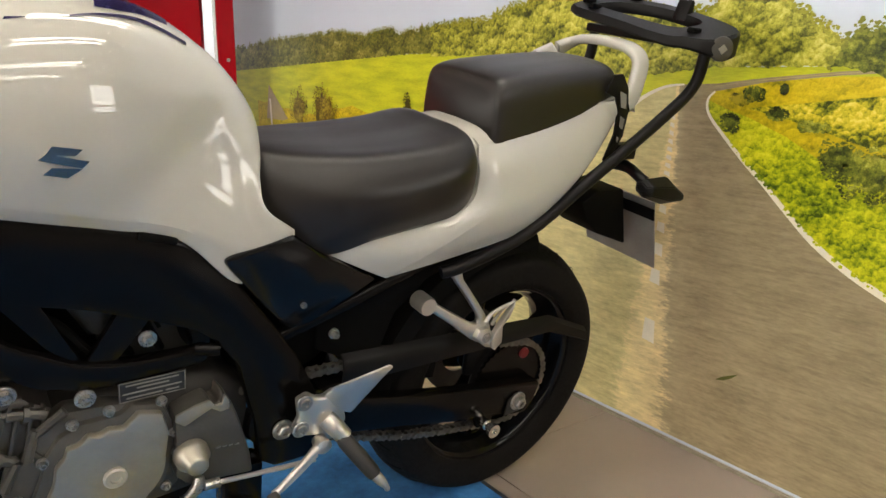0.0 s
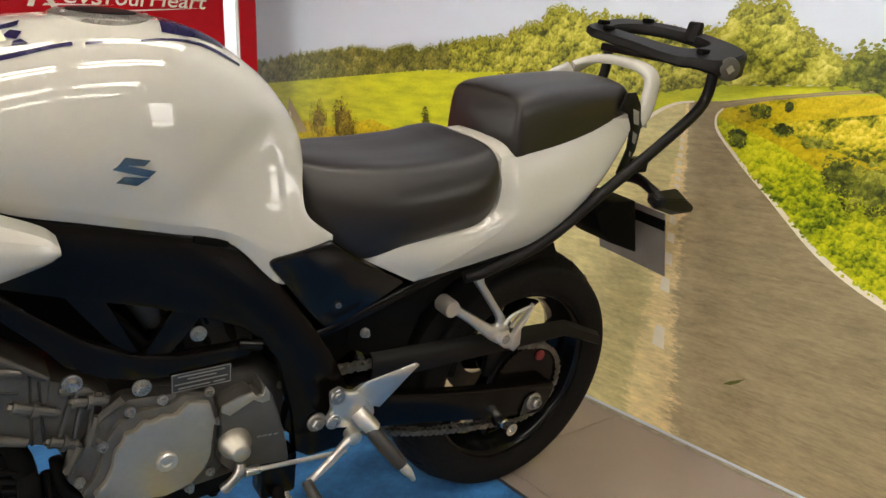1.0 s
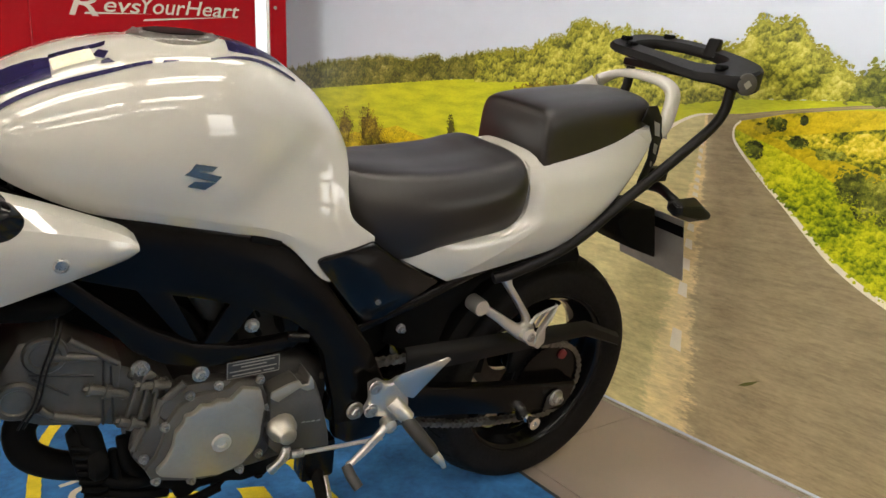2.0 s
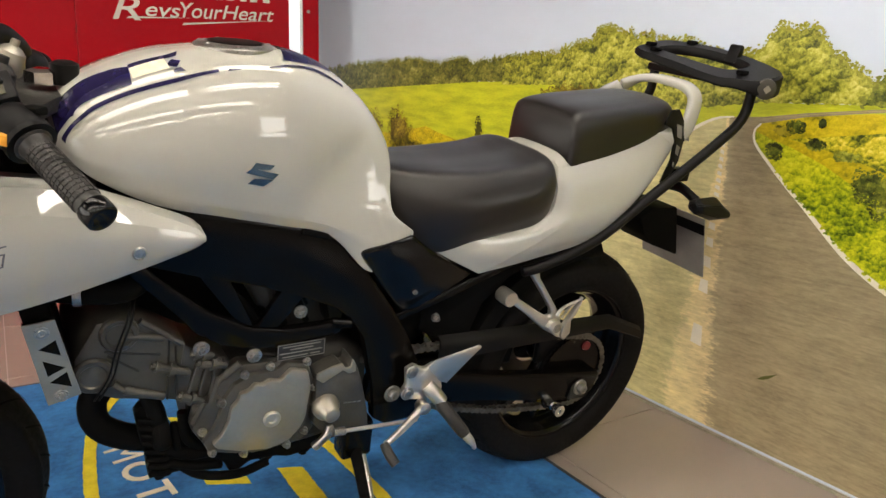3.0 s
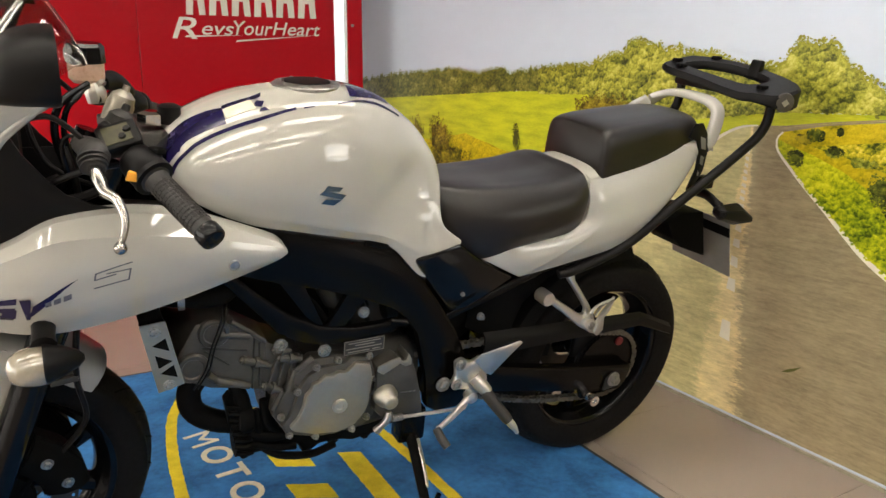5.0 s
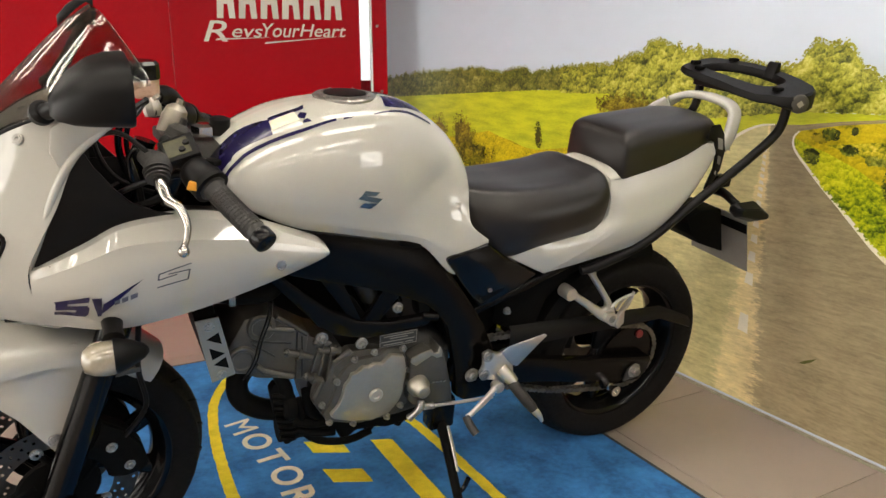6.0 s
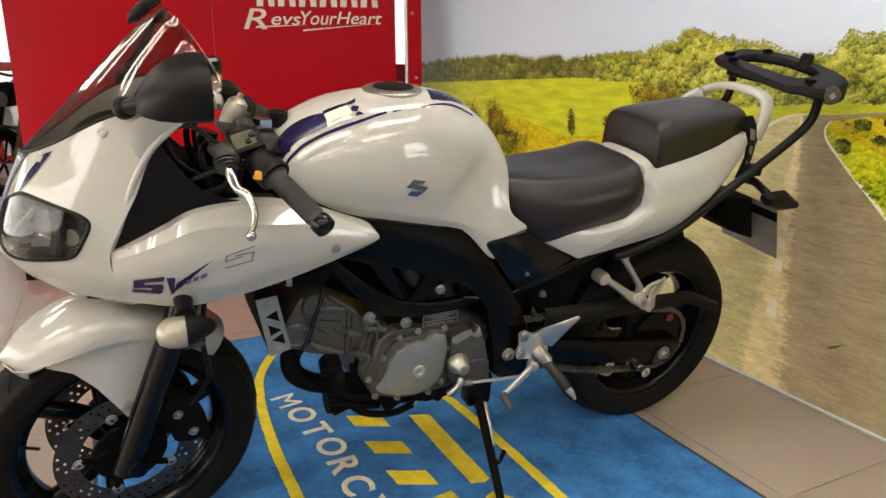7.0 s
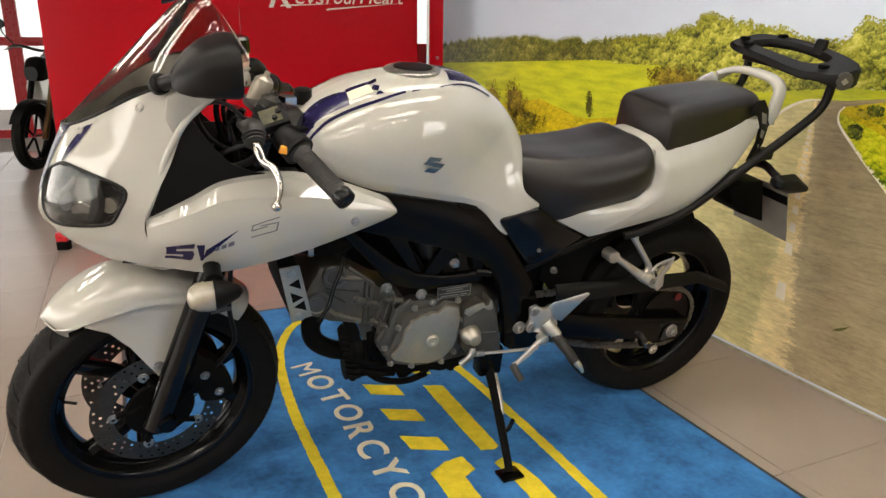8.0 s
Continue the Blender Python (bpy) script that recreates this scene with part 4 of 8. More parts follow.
def brake_disc(parent, m, side, outer, inner):
    v = side * 0.066
    cols_n, rows_n = 288, 17
    holes = set()
    for k in range(36):
        for row, at_row in enumerate((3, 8, 13)):
            c0 = int(cols_n * (k + (0.0, 0.35, 0.7)[row]) / 36)
            if (k + row) % 5:
                holes.update(((at_row + dr, (c0 + dc) % cols_n) for dr in (0, 1) for dc in (0, 1)))
    bm = bmesh.new()
    vv = [[bm.verts.new(m @ Vector((r * math.cos(2 * math.pi * c / cols_n), v, r * math.sin(2 * math.pi * c / cols_n)))) for c in range(cols_n)] for r in [inner + (outer - inner) * i / rows_n for i in range(rows_n + 1)]]
    for i in range(rows_n):
        for c in range(cols_n):
            if (i, c) not in holes:
                bm.faces.new((vv[i][c], vv[i][(c + 1) % cols_n], vv[i + 1][(c + 1) % cols_n], vv[i + 1][c]))
    bmesh.ops.solidify(bm, geom=bm.faces[:], thickness=0.0042)
    d = part("brake_disc", bm, M_DISC, parent, "drilled steel brake disc")
    part("disc_hub", lathe([(0.02, v - 0.006), (0.074, v - 0.006), (0.078, v), (0.074, v + 0.006), (0.02, v + 0.006)], 40, m, closed=True), M_MATTE, d, "", True)
    for k in range(5):
        a = 2 * math.pi * k / 5 + 0.5
        arm = tube([m @ Vector((r * math.cos(a + da), v, r * math.sin(a + da))) for r, da in ((0.045, -0.35), (inner * 0.62, -0.1), (inner + 0.004, 0.10))], [0.009, 0.008, 0.007], 8, 3)
        part("carrier_arm", arm, M_MATTE, d, "black disc carrier arm", True)
        pin = bmesh.new()
        bolt(pin, m @ Vector((inner * math.cos(a + 0.10), v + side * 0.003, inner * math.sin(a + 0.10))), (m.to_3x3() @ Vector((0, side, 0))).normalized(), 0.008, 0.004, False)
        part("disc_pin", pin, M_STEEL, d)


brake_disc(front_wheel, AXLE_F, -1, 0.150, 0.102)
brake_disc(front_wheel, AXLE_F, 1, 0.150, 0.102)

# tank
# one profile a station: (u, v, w) from the top middle to the lower fold and the flange under it
TANK = [
    [(-1.135, 0, 0.948), (-1.135, -0.028, 0.947), (-1.135, -0.052, 0.942), (-1.135, -0.066, 0.934), (-1.135, -0.074, 0.926), (-1.135, -0.078, 0.919), (-1.135, -0.078, 0.915), (-1.135, -0.077, 0.911)],
    [(-1.122, 0, 0.972), (-1.122, -0.04, 0.969), (-1.122, -0.072, 0.957), (-1.122, -0.094, 0.942), (-1.122, -0.105, 0.928), (-1.122, -0.108, 0.915), (-1.122, -0.105, 0.907), (-1.122, -0.102, 0.902)],
    [(-1.085, 0, 1.003), (-1.085, -0.05, 0.998), (-1.085, -0.092, 0.980), (-1.085, -0.120, 0.953), (-1.085, -0.134, 0.925), (-1.085, -0.135, 0.900), (-1.085, -0.128, 0.882), (-1.085, -0.124, 0.870)],
    [(-1.0, 0, 1.04), (-1.0, -0.05, 1.035), (-1.0, -0.098, 1.011), (-1.0, -0.131, 0.972), (-1.0, -0.150, 0.925), (-1.0, -0.153, 0.884), (-1.0, -0.142, 0.847), (-1.0, -0.134, 0.828)],
    [(-0.9, 0, 1.056), (-0.9, -0.05, 1.053), (-0.9, -0.100, 1.030), (-0.9, -0.135, 0.985), (-0.9, -0.153, 0.930), (-0.9, -0.156, 0.875), (-0.9, -0.143, 0.822), (-0.9, -0.133, 0.803)],
    [(-0.8, 0, 1.061), (-0.8, -0.05, 1.057), (-0.8, -0.098, 1.030), (-0.8, -0.130, 0.980), (-0.8, -0.146, 0.922), (-0.8, -0.148, 0.860), (-0.8, -0.140, 0.797), (-0.8, -0.131, 0.779)],
    [(-0.72, 0, 1.046), (-0.72, -0.047, 1.040), (-0.72, -0.088, 1.010), (-0.72, -0.114, 0.960), (-0.72, -0.127, 0.900), (-0.72, -0.134, 0.835), (-0.718, -0.139, 0.775), (-0.712, -0.132, 0.754)],
    [(-0.65, 0, 1.004), (-0.65, -0.042, 0.997), (-0.65, -0.078, 0.968), (-0.65, -0.101, 0.920), (-0.65, -0.115, 0.860), (-0.65, -0.129, 0.800), (-0.640, -0.141, 0.737), (-0.636, -0.136, 0.680)],
    [(-0.61, 0, 0.968), (-0.61, -0.038, 0.962), (-0.61, -0.072, 0.936), (-0.612, -0.099, 0.888), (-0.616, -0.116, 0.838), (-0.616, -0.131, 0.785), (-0.592, -0.141, 0.735), (-0.590, -0.137, 0.690)],
    [(-0.578, 0, 0.925), (-0.578, -0.034, 0.919), (-0.579, -0.065, 0.898), (-0.584, -0.094, 0.862), (-0.592, -0.116, 0.826), (-0.588, -0.132, 0.787), (-0.548, -0.140, 0.752), (-0.545, -0.137, 0.728)],
    [(-0.578, 0, 0.905), (-0.578, -0.030, 0.900), (-0.580, -0.056, 0.885), (-0.586, -0.082, 0.852), (-0.594, -0.104, 0.820), (-0.590, -0.120, 0.784), (-0.550, -0.128, 0.750), (-0.547, -0.127, 0.728)],
]
TANK_FOLD = 6


def tank_rows(nu, nv):
    rings = [crom(r[:TANK_FOLD + 1], nv)[:-1] + crom(r[TANK_FOLD:], nv) for r in TANK]
    cols = [crom([r[j] for r in rings], nu) for j in range(len(rings[0]))]
    return [[c[i] for c in cols] for i in range(len(cols[0]))]


def tank_body():
    bm = bmesh.new()
    full = [[np.array((p[0], -p[1], p[2])) for p in reversed(r[1:])] + list(r) for r in tank_rows(14, 7)]
    grid_faces(bm, full, closed_ring=True, cap=True)
    bmesh.ops.remove_doubles(bm, verts=bm.verts, dist=0.0003)
    return bm


def knee_dent(bm):
    """Sets the knee panel back behind a slanting step in both flanks, with an oval dimple at its upper end."""
    a, b = Vector((-0.850, 0.785)), Vector((-0.690, 0.897))
    d = (b - a).normalized()
    side = Vector((-d.y, d.x))
    ln = (b - a).length
    for q in bm.verts:
        if abs(q.co.y) < 0.04:
            continue
        p = Vector((q.co.x, q.co.z)) - a
        s, n = p.dot(d), p.dot(side)
        along = min(max(s / ln, 0.0), 1.0) * math.exp(-max(0.0, (s - ln) / 0.050) ** 2)
        step = 1 / (1 + math.exp((n - 0.004) / 0.0075))
        back = math.exp(-(max(0.0, -n - 0.012) / 0.075) ** 2)
        depth = 0.0085 * along * step * back
        e = Vector((q.co.x + 0.676, q.co.z - 0.906))
        r = math.hypot(e.dot(d) / 0.042, e.dot(side) / 0.022)
        depth += 0.0022 / (1 + math.exp((r - 1.0) * 9))
        q.co.y -= math.copysign(depth, q.co.y)
    return bm


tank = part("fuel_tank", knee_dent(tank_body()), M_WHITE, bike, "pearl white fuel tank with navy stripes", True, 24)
tank_tree = BVHTree.FromPolygons([v.co.copy() for v in tank.data.vertices], [tuple(p.vertices) for p in tank.data.polygons])


def tank_decal(name, lo, hi, mat, label="", top=True, steps=8, n=12, lift=0.0012, owner=None, both=True):
    """A decal between two lines laid on the tank: (u, v) seen from above, or (u, w) seen from its left."""
    A, B = crom(lo, n) if len(lo) > 2 else [np.array(lo[0]) + (np.array(lo[1]) - np.array(lo[0])) * k / n for k in range(n + 1)], crom(hi, n) if len(hi) > 2 else [np.array(hi[0]) + (np.array(hi[1]) - np.array(hi[0])) * k / n for k in range(n + 1)]
    for sgn in ((1, -1) if both else (1,)):
        rows = []
        for a, b in zip(A, B):
            row = []
            for k in range(steps + 1):
                p, q = a + (b - a) * k / steps
                o, d = (Vector((p, q * sgn, 1.3)), Vector((0, 0, -1))) if top else (Vector((p, -0.4 * sgn, q)), Vector((0, sgn, 0)))
                at, nrm, _, _ = tank_tree.ray_cast(o, d)
                if at is None:
                    at, nrm, _, _ = tank_tree.find_nearest(Vector((p, q * sgn, 0.98)) if top else Vector((p, -0.15 * sgn, q)))
                if nrm.dot(d) > 0:
                    nrm = -nrm
                row.append(at + nrm * lift)
            rows.append(row)
        bm = bmesh.new()
        grid_faces(bm, rows)
        part(name, bm, mat, owner or tank, label, True)


tank_decal("stripe", [(-1.128, -0.098), (-1.109, -0.098), (-1.095, -0.095), (-1.0634, -0.0955), (-1.027, -0.0968)], [(-1.131, -0.045), (-1.112, -0.050), (-1.082, -0.046), (-1.052, -0.050), (-1.026, -0.060)], M_NAVY, "broad navy stripe")
tank_decal("stripe", [(-1.121, -0.111), (-1.0961, -0.1120), (-1.0783, -0.1100), (-1.0379, -0.1090), (-0.9682, -0.1085), (-0.9036, -0.1025)], [(-1.125, -0.105), (-1.0999, -0.1065), (-1.0799, -0.1045), (-1.0393, -0.1035), (-0.9683, -0.1030), (-0.9036, -0.0980)], M_NAVY, "thin navy stripe", steps=3)
tank_decal("stripe", [(-1.026, -0.064), (-0.972, -0.062), (-0.957, -0.058)], [(-1.026, -0.054), (-0.975, -0.052), (-0.953, -0.044)], M_NAVY, "navy stripe edge", steps=3)
tank_decal("stripe", [(-0.976, -0.078), (-0.962, -0.086)], [(-0.966, -0.066), (-0.954, -0.073)], M_NAVY, "navy stripe fleck", steps=3)
tank_decal("stripe", [(-0.968, -0.094), (-0.950, -0.095)], [(-0.966, -0.088), (-0.957, -0.086)], M_NAVY, "navy stripe fleck", steps=3)
tank_decal("stripe", [(-0.890, -0.1020), (-0.868, -0.0995)], [(-0.888, -0.0985), (-0.868, -0.0985)], M_NAVY, "navy stripe fleck", steps=2)
tank_decal("stripe", [(-0.822, -0.0945), (-0.786, -0.0852), (-0.7434, -0.0758), (-0.7094, -0.0717), (-0.680, -0.066)], [(-0.822, -0.0925), (-0.785, -0.0812), (-0.7415, -0.0693), (-0.7047, -0.0650), (-0.678, -0.060)], M_NAVY, "thin navy stripe", steps=3)
tank_decal("stripe", [(-0.790, -0.072), (-0.762, -0.068), (-0.735, -0.060), (-0.700, -0.052)], [(-0.782, -0.022), (-0.755, -0.020), (-0.725, -0.022), (-0.695, -0.026)], M_NAVY, "navy stripe behind the cap")
tank_decal("warning_label", [(-1.024, -0.088), (-0.972, -0.086)], [(-1.026, -0.066), (-0.976, -0.062)], M_STICKER, "cream warning label", steps=4, lift=0.0018)
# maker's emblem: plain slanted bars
for lo, hi in (([(-0.868, 0.8885), (-0.836, 0.8855)], [(-0.860, 0.8985), (-0.828, 0.8925)]), ([(-0.876, 0.8830), (-0.830, 0.8695)], [(-0.866, 0.8900), (-0.821, 0.8775)]), ([(-0.872, 0.8650), (-0.846, 0.8590)], [(-0.862, 0.8730), (-0.829, 0.8690)])):
    tank_decal("emblem", lo, hi, M_SILVERTXT, "bright metal emblem bar", top=False, steps=4, lift=0.0022)
cap_m = Matrix.Translation((-0.850, 0, 1.0455)) @ Matrix.Rotation(radians(-1), 4, "Y") @ Matrix.Rotation(radians(90), 4, "X")
cap = part("filler_cap", lathe([(0.048, 0.018), (0.062, 0.0155), (0.067, 0.012), (0.068, 0.0), (0.050, 0.0), (0.046, 0.012)], 48, cap_m, closed=True), M_STEEL, bike, "round aluminium filler ring", True)
part("cap_lid", lathe([(0, 0.0205), (0.03, 0.0205), (0.044, 0.019), (0.046, 0.0), (0, 0.0)], 40, cap_m), M_BLACK, cap, "dark filler lid", True)
bm = bmesh.new()
for k in range(7):
    a = 2 * math.pi * k / 7
    bolt(bm, cap_m @ Vector((0.057 * math.cos(a), 0.016, 0.057 * math.sin(a))), (0, 0, 1), 0.0026, 0.002, False)
tagged(part("cap_bolt", bm, M_STEEL, cap), kind="stuff")

# rider's seat
SEAT = [
    (-0.590, [(0, 0.866), (-0.04, 0.864), (-0.062, 0.856), (-0.078, 0.842), (-0.086, 0.825), (-0.086, 0.810)]),
    (-0.568, [(0, 0.864), (-0.05, 0.862), (-0.084, 0.851), (-0.104, 0.825), (-0.112, 0.795), (-0.110, 0.772)]),
    (-0.53, [(0, 0.860), (-0.06, 0.859), (-0.104, 0.848), (-0.132, 0.808), (-0.137, 0.760), (-0.128, 0.722)]),
    (-0.48, [(0, 0.857), (-0.066, 0.857), (-0.115, 0.849), (-0.148, 0.806), (-0.150, 0.752), (-0.132, 0.700)]),
    (-0.40, [(0, 0.855), (-0.072, 0.856), (-0.125, 0.851), (-0.160, 0.806), (-0.158, 0.758), (-0.136, 0.716)]),
    (-0.30, [(0, 0.864), (-0.076, 0.866), (-0.132, 0.858), (-0.163, 0.816), (-0.159, 0.772), (-0.138, 0.732)]),
    (-0.245, [(0, 0.876), (-0.076, 0.878), (-0.131, 0.869), (-0.159, 0.830), (-0.156, 0.786), (-0.140, 0.744)]),
    (-0.215, [(0, 0.886), (-0.070, 0.886), (-0.121, 0.875), (-0.147, 0.840), (-0.148, 0.802), (-0.140, 0.768)]),
    (-0.203, [(0, 0.882), (-0.064, 0.881), (-0.108, 0.868), (-0.131, 0.840), (-0.135, 0.812), (-0.132, 0.790)]),
]
part("rider_seat", body(SEAT, 6, 5), M_SEAT, bike, "black vinyl rider seat", True, 60)
PILLION = [
    (-0.158, [(0, 0.944), (-0.05, 0.943), (-0.084, 0.938), (-0.098, 0.925), (-0.103, 0.893), (-0.103, 0.878)]),
    (-0.155, [(0, 0.962), (-0.054, 0.961), (-0.092, 0.954), (-0.106, 0.936), (-0.110, 0.893), (-0.110, 0.868)]),
    (-0.144, [(0, 0.976), (-0.057, 0.975), (-0.097, 0.968), (-0.112, 0.946), (-0.116, 0.896), (-0.116, 0.862)]),
    (-0.10, [(0, 0.987), (-0.058, 0.986), (-0.099, 0.978), (-0.114, 0.954), (-0.117, 0.905), (-0.116, 0.868)]),
    (0.0, [(0, 0.999), (-0.057, 0.998), (-0.098, 0.989), (-0.113, 0.966), (-0.116, 0.926), (-0.114, 0.892)]),
    (0.10, [(0, 1.009), (-0.053, 1.007), (-0.090, 0.999), (-0.106, 0.979), (-0.110, 0.948), (-0.108, 0.920)]),
    (0.155, [(0, 1.008), (-0.047, 1.006), (-0.080, 0.998), (-0.095, 0.981), (-0.100, 0.957), (-0.098, 0.938)]),
    (0.185, [(0, 0.994), (-0.04, 0.992), (-0.066, 0.986), (-0.080, 0.974), (-0.085, 0.957), (-0.084, 0.948)]),
]
part("pillion_seat", body(PILLION, 8, 6), M_SEAT, bike, "black vinyl pillion seat", True, 42)

# tail fairing: left and right side panels, and the bridge between the seats
T_SEAT = [(-0.188, -0.116, 0.862), (-0.195, -0.128, 0.838), (-0.194, -0.135, 0.812), (-0.205, -0.139, 0.768), (-0.250, -0.140, 0.742), (-0.320, -0.138, 0.729), (-0.418, -0.135, 0.716), (-0.487, -0.127, 0.702)]
T_RIDGE = [(-0.132, -0.1185, 0.866), (-0.141, -0.134, 0.842), (-0.147, -0.145, 0.818), (-0.153, -0.154, 0.776), (-0.180, -0.159, 0.745), (-0.240, -0.158, 0.712), (-0.310, -0.149, 0.675), (-0.3675, -0.129, 0.639)]
T_TOP = [(-0.132, -0.1185, 0.866), (-0.04, -0.117, 0.884), (0.05, -0.114, 0.908), (0.11, -0.109, 0.931), (0.165, -0.100, 0.947), (0.205, -0.090, 0.955)]
T_LOW = [(-0.3675, -0.129, 0.639), (-0.22, -0.138, 0.664), (-0.06, -0.138, 0.696), (0.055, -0.128, 0.762), (0.14, -0.111, 0.848), (0.205, -0.090, 0.915)]


def tail_panel(sgn):
    a, r = crom(T_SEAT, 5), crom(T_RIDGE, 5)
    n = len(r) - 1
    front = [[a[i] + np.array((0, 0.020, 0.009))] + [a[i] + (r[i] - a[i]) * k / 5 + np.array((0, -0.004 * math.sin(math.pi * k / 5), 0)) for k in range(6)] for i in range(n + 1)]
    top, low = crom(T_TOP, 6), crom(T_LOW, 6)
    rear = []
    for i in range(len(top)):
        s = i / (len(top) - 1)
        row = []
        for j in range(n + 1):
            t = j / n
            p = top[i] * (1 - t) + low[i] * t + (1 - s) ** 1.6 * (r[j] - (r[0] * (1 - t) + r[n] * t))
            row.append(p + np.array((0, -0.007 * math.sin(math.pi * t) * min(1.0, 3 * s), 0)))
        rear.append([row[0] + np.array((0, 0.02, 0.004))] + row + [row[-1] + np.array((0.004, 0.03, 0.012))])
    bm = bmesh.new()
    for g in (front, rear):
        grid_faces(bm, [[Vector((p[0], p[1] * sgn, p[2])) for p in q] for q in g])
    bmesh.ops.remove_doubles(bm, verts=bm.verts, dist=0.0003)
    bmesh.ops.recalc_face_normals(bm, faces=bm.faces)
    bmesh.ops.solidify(bm, geom=bm.faces[:], thickness=0.003)
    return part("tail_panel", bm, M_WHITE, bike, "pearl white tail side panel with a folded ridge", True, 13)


tail_panel(1)
tail_panel(-1)
bridge = [(u, [(0, w), (-0.06, w - 0.002), (-0.090, w - 0.008), (h + 0.010, w - 0.016), (h + 0.002, w - 0.026), (h + 0.004, w - 0.06)]) for u, w, h in ((-0.225, 0.852, -0.118), (-0.207, 0.870, -0.118), (-0.185, 0.880, -0.116), (-0.160, 0.886, -0.114), (-0.125, 0.888, -0.112))]
part("seat_bridge", body(bridge, 4, 4), M_WHITE, bike, "white bridge between the seats", True, 50)
part("tail_top", body([(u, [(0, w), (-0.05, w - 0.003), (-0.08, w - 0.012), (-0.088, w - 0.03)]) for u, w in ((0.15, 0.965), (0.19, 0.964), (0.22, 0.960), (0.245, 0.950), (0.255, 0.938))], 4, 4), M_WHITE, bike, "white tail hump", True, 60)
for s in (-0.03, 0.03):
    part("tail_stripe", box(bmesh.new(), 0.185, 0.240, s - 0.010, s + 0.010, 0, 0.002, 0, Matrix.Translation((0, 0, 0.9945)) @ Matrix.Rotation(radians(9), 4, "Y")), M_NAVY, bike, "navy tail stripe")

# grab rail: a flat moulded band round the tail
path = crom([(0.110, -0.104, 0.925), (0.165, -0.106, 0.922), (0.205, -0.105, 0.938), (0.222, -0.101, 0.975), (0.231, -0.092, 1.016), (0.228, -0.066, 1.036), (0.226, -0.02, 1.042), (0.228, 0.03, 1.042), (0.228, 0.075, 1.036), (0.218, 0.100, 1.024), (0.185, 0.112, 1.004), (0.13, 0.112, 0.985), (0.09, 0.108, 0.975)], 6)
rows = []
for i, p in enumerate(path):
    p = Vector(p)
    d = (Vector(path[min(i + 1, len(path) - 1)]) - Vector(path[max(i - 1, 0)])).normalized()
    wide = Vector((1, 0, 0.12)) - d * d.dot(Vector((1, 0, 0.12)))
    if wide.length < 0.35:
        wide = wide + Vector((0, 0, 0.5)) - d * d.dot(Vector((0, 0, 0.5)))
    wide.normalize()
    up = d.cross(wide)
    k = min(1.0, 0.55 + 0.06 * min(i, len(path) - 1 - i))
    rows.append([p + wide * 0.0200 * k * (1 if math.cos(a) > 0 else -1) * abs(math.cos(a)) ** 0.6 + up * 0.0105 * k * (1 if math.sin(a) > 0 else -1) * abs(math.sin(a)) ** 0.6 for a in [2 * math.pi * q / 16 for q in range(16)]])
bm = bmesh.new()
grid_faces(bm, rows, closed_ring=True, cap=True)
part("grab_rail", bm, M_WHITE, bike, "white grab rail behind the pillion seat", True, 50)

# front mudguard (turns with the wheel)
def fender_rows():
    rows = []
    for k in range(33):
        t = k / 32
        a = radians(47 + (127.5 - 47) * t)      # from behind to the front, round the axle
        r = 0.330 + 0.024 * min(1, max(0, (t - 0.02) / 0.40)) - 0.024 * max(0, (t - 0.6) / 0.4) ** 2
        c = FRONT + Vector((math.cos(a) * r, 0, math.sin(a) * r))
        nose = max(0.0, (t - 0.60) / 0.40)
        wid = 0.080 * math.sqrt(max(0.0, 1 - nose ** 3.4)) * (1 - max(0, (0.12 - t) / 0.12) * 0.25) + 0.008
        drop = (0.056 - 0.036 * nose ** 2) * (0.35 + 0.65 * math.sqrt(max(0.0, 1 - nose ** 4)))
        n = Vector((math.cos(a), 0, math.sin(a)))
        prof = [(0, 0.004), (0.42, 0.0), (0.78, -0.013), (0.97, -0.034), (1.02, -drop)]
        half_p = crom([tuple(c + n * q[1] + Vector((0, -q[0] * wid, 0))) for q in prof], 4)
        rows.append([np.array((p[0], -p[1], p[2])) for p in reversed(half_p[1:])] + list(half_p))
    return rows


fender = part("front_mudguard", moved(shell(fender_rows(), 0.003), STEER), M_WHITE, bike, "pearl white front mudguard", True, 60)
for s in (-1, 1):
    out = [(-1.60, 0.565), (-1.52, 0.620), (-1.41, 0.63), (-1.365, 0.595), (-1.395, 0.49), (-1.428, 0.405), (-1.447, 0.390), (-1.468, 0.403), (-1.518, 0.49), (-1.555, 0.538)]
    bm = plate(out, s * 0.074, s * 0.080, 0.002, lift=lambda u, w: s * (-0.004 + 0.012 * max(0, (0.5 - w) / 0.12)))
    part("fender_leg", moved(bm, STEER), M_WHITE, fender, "", True)

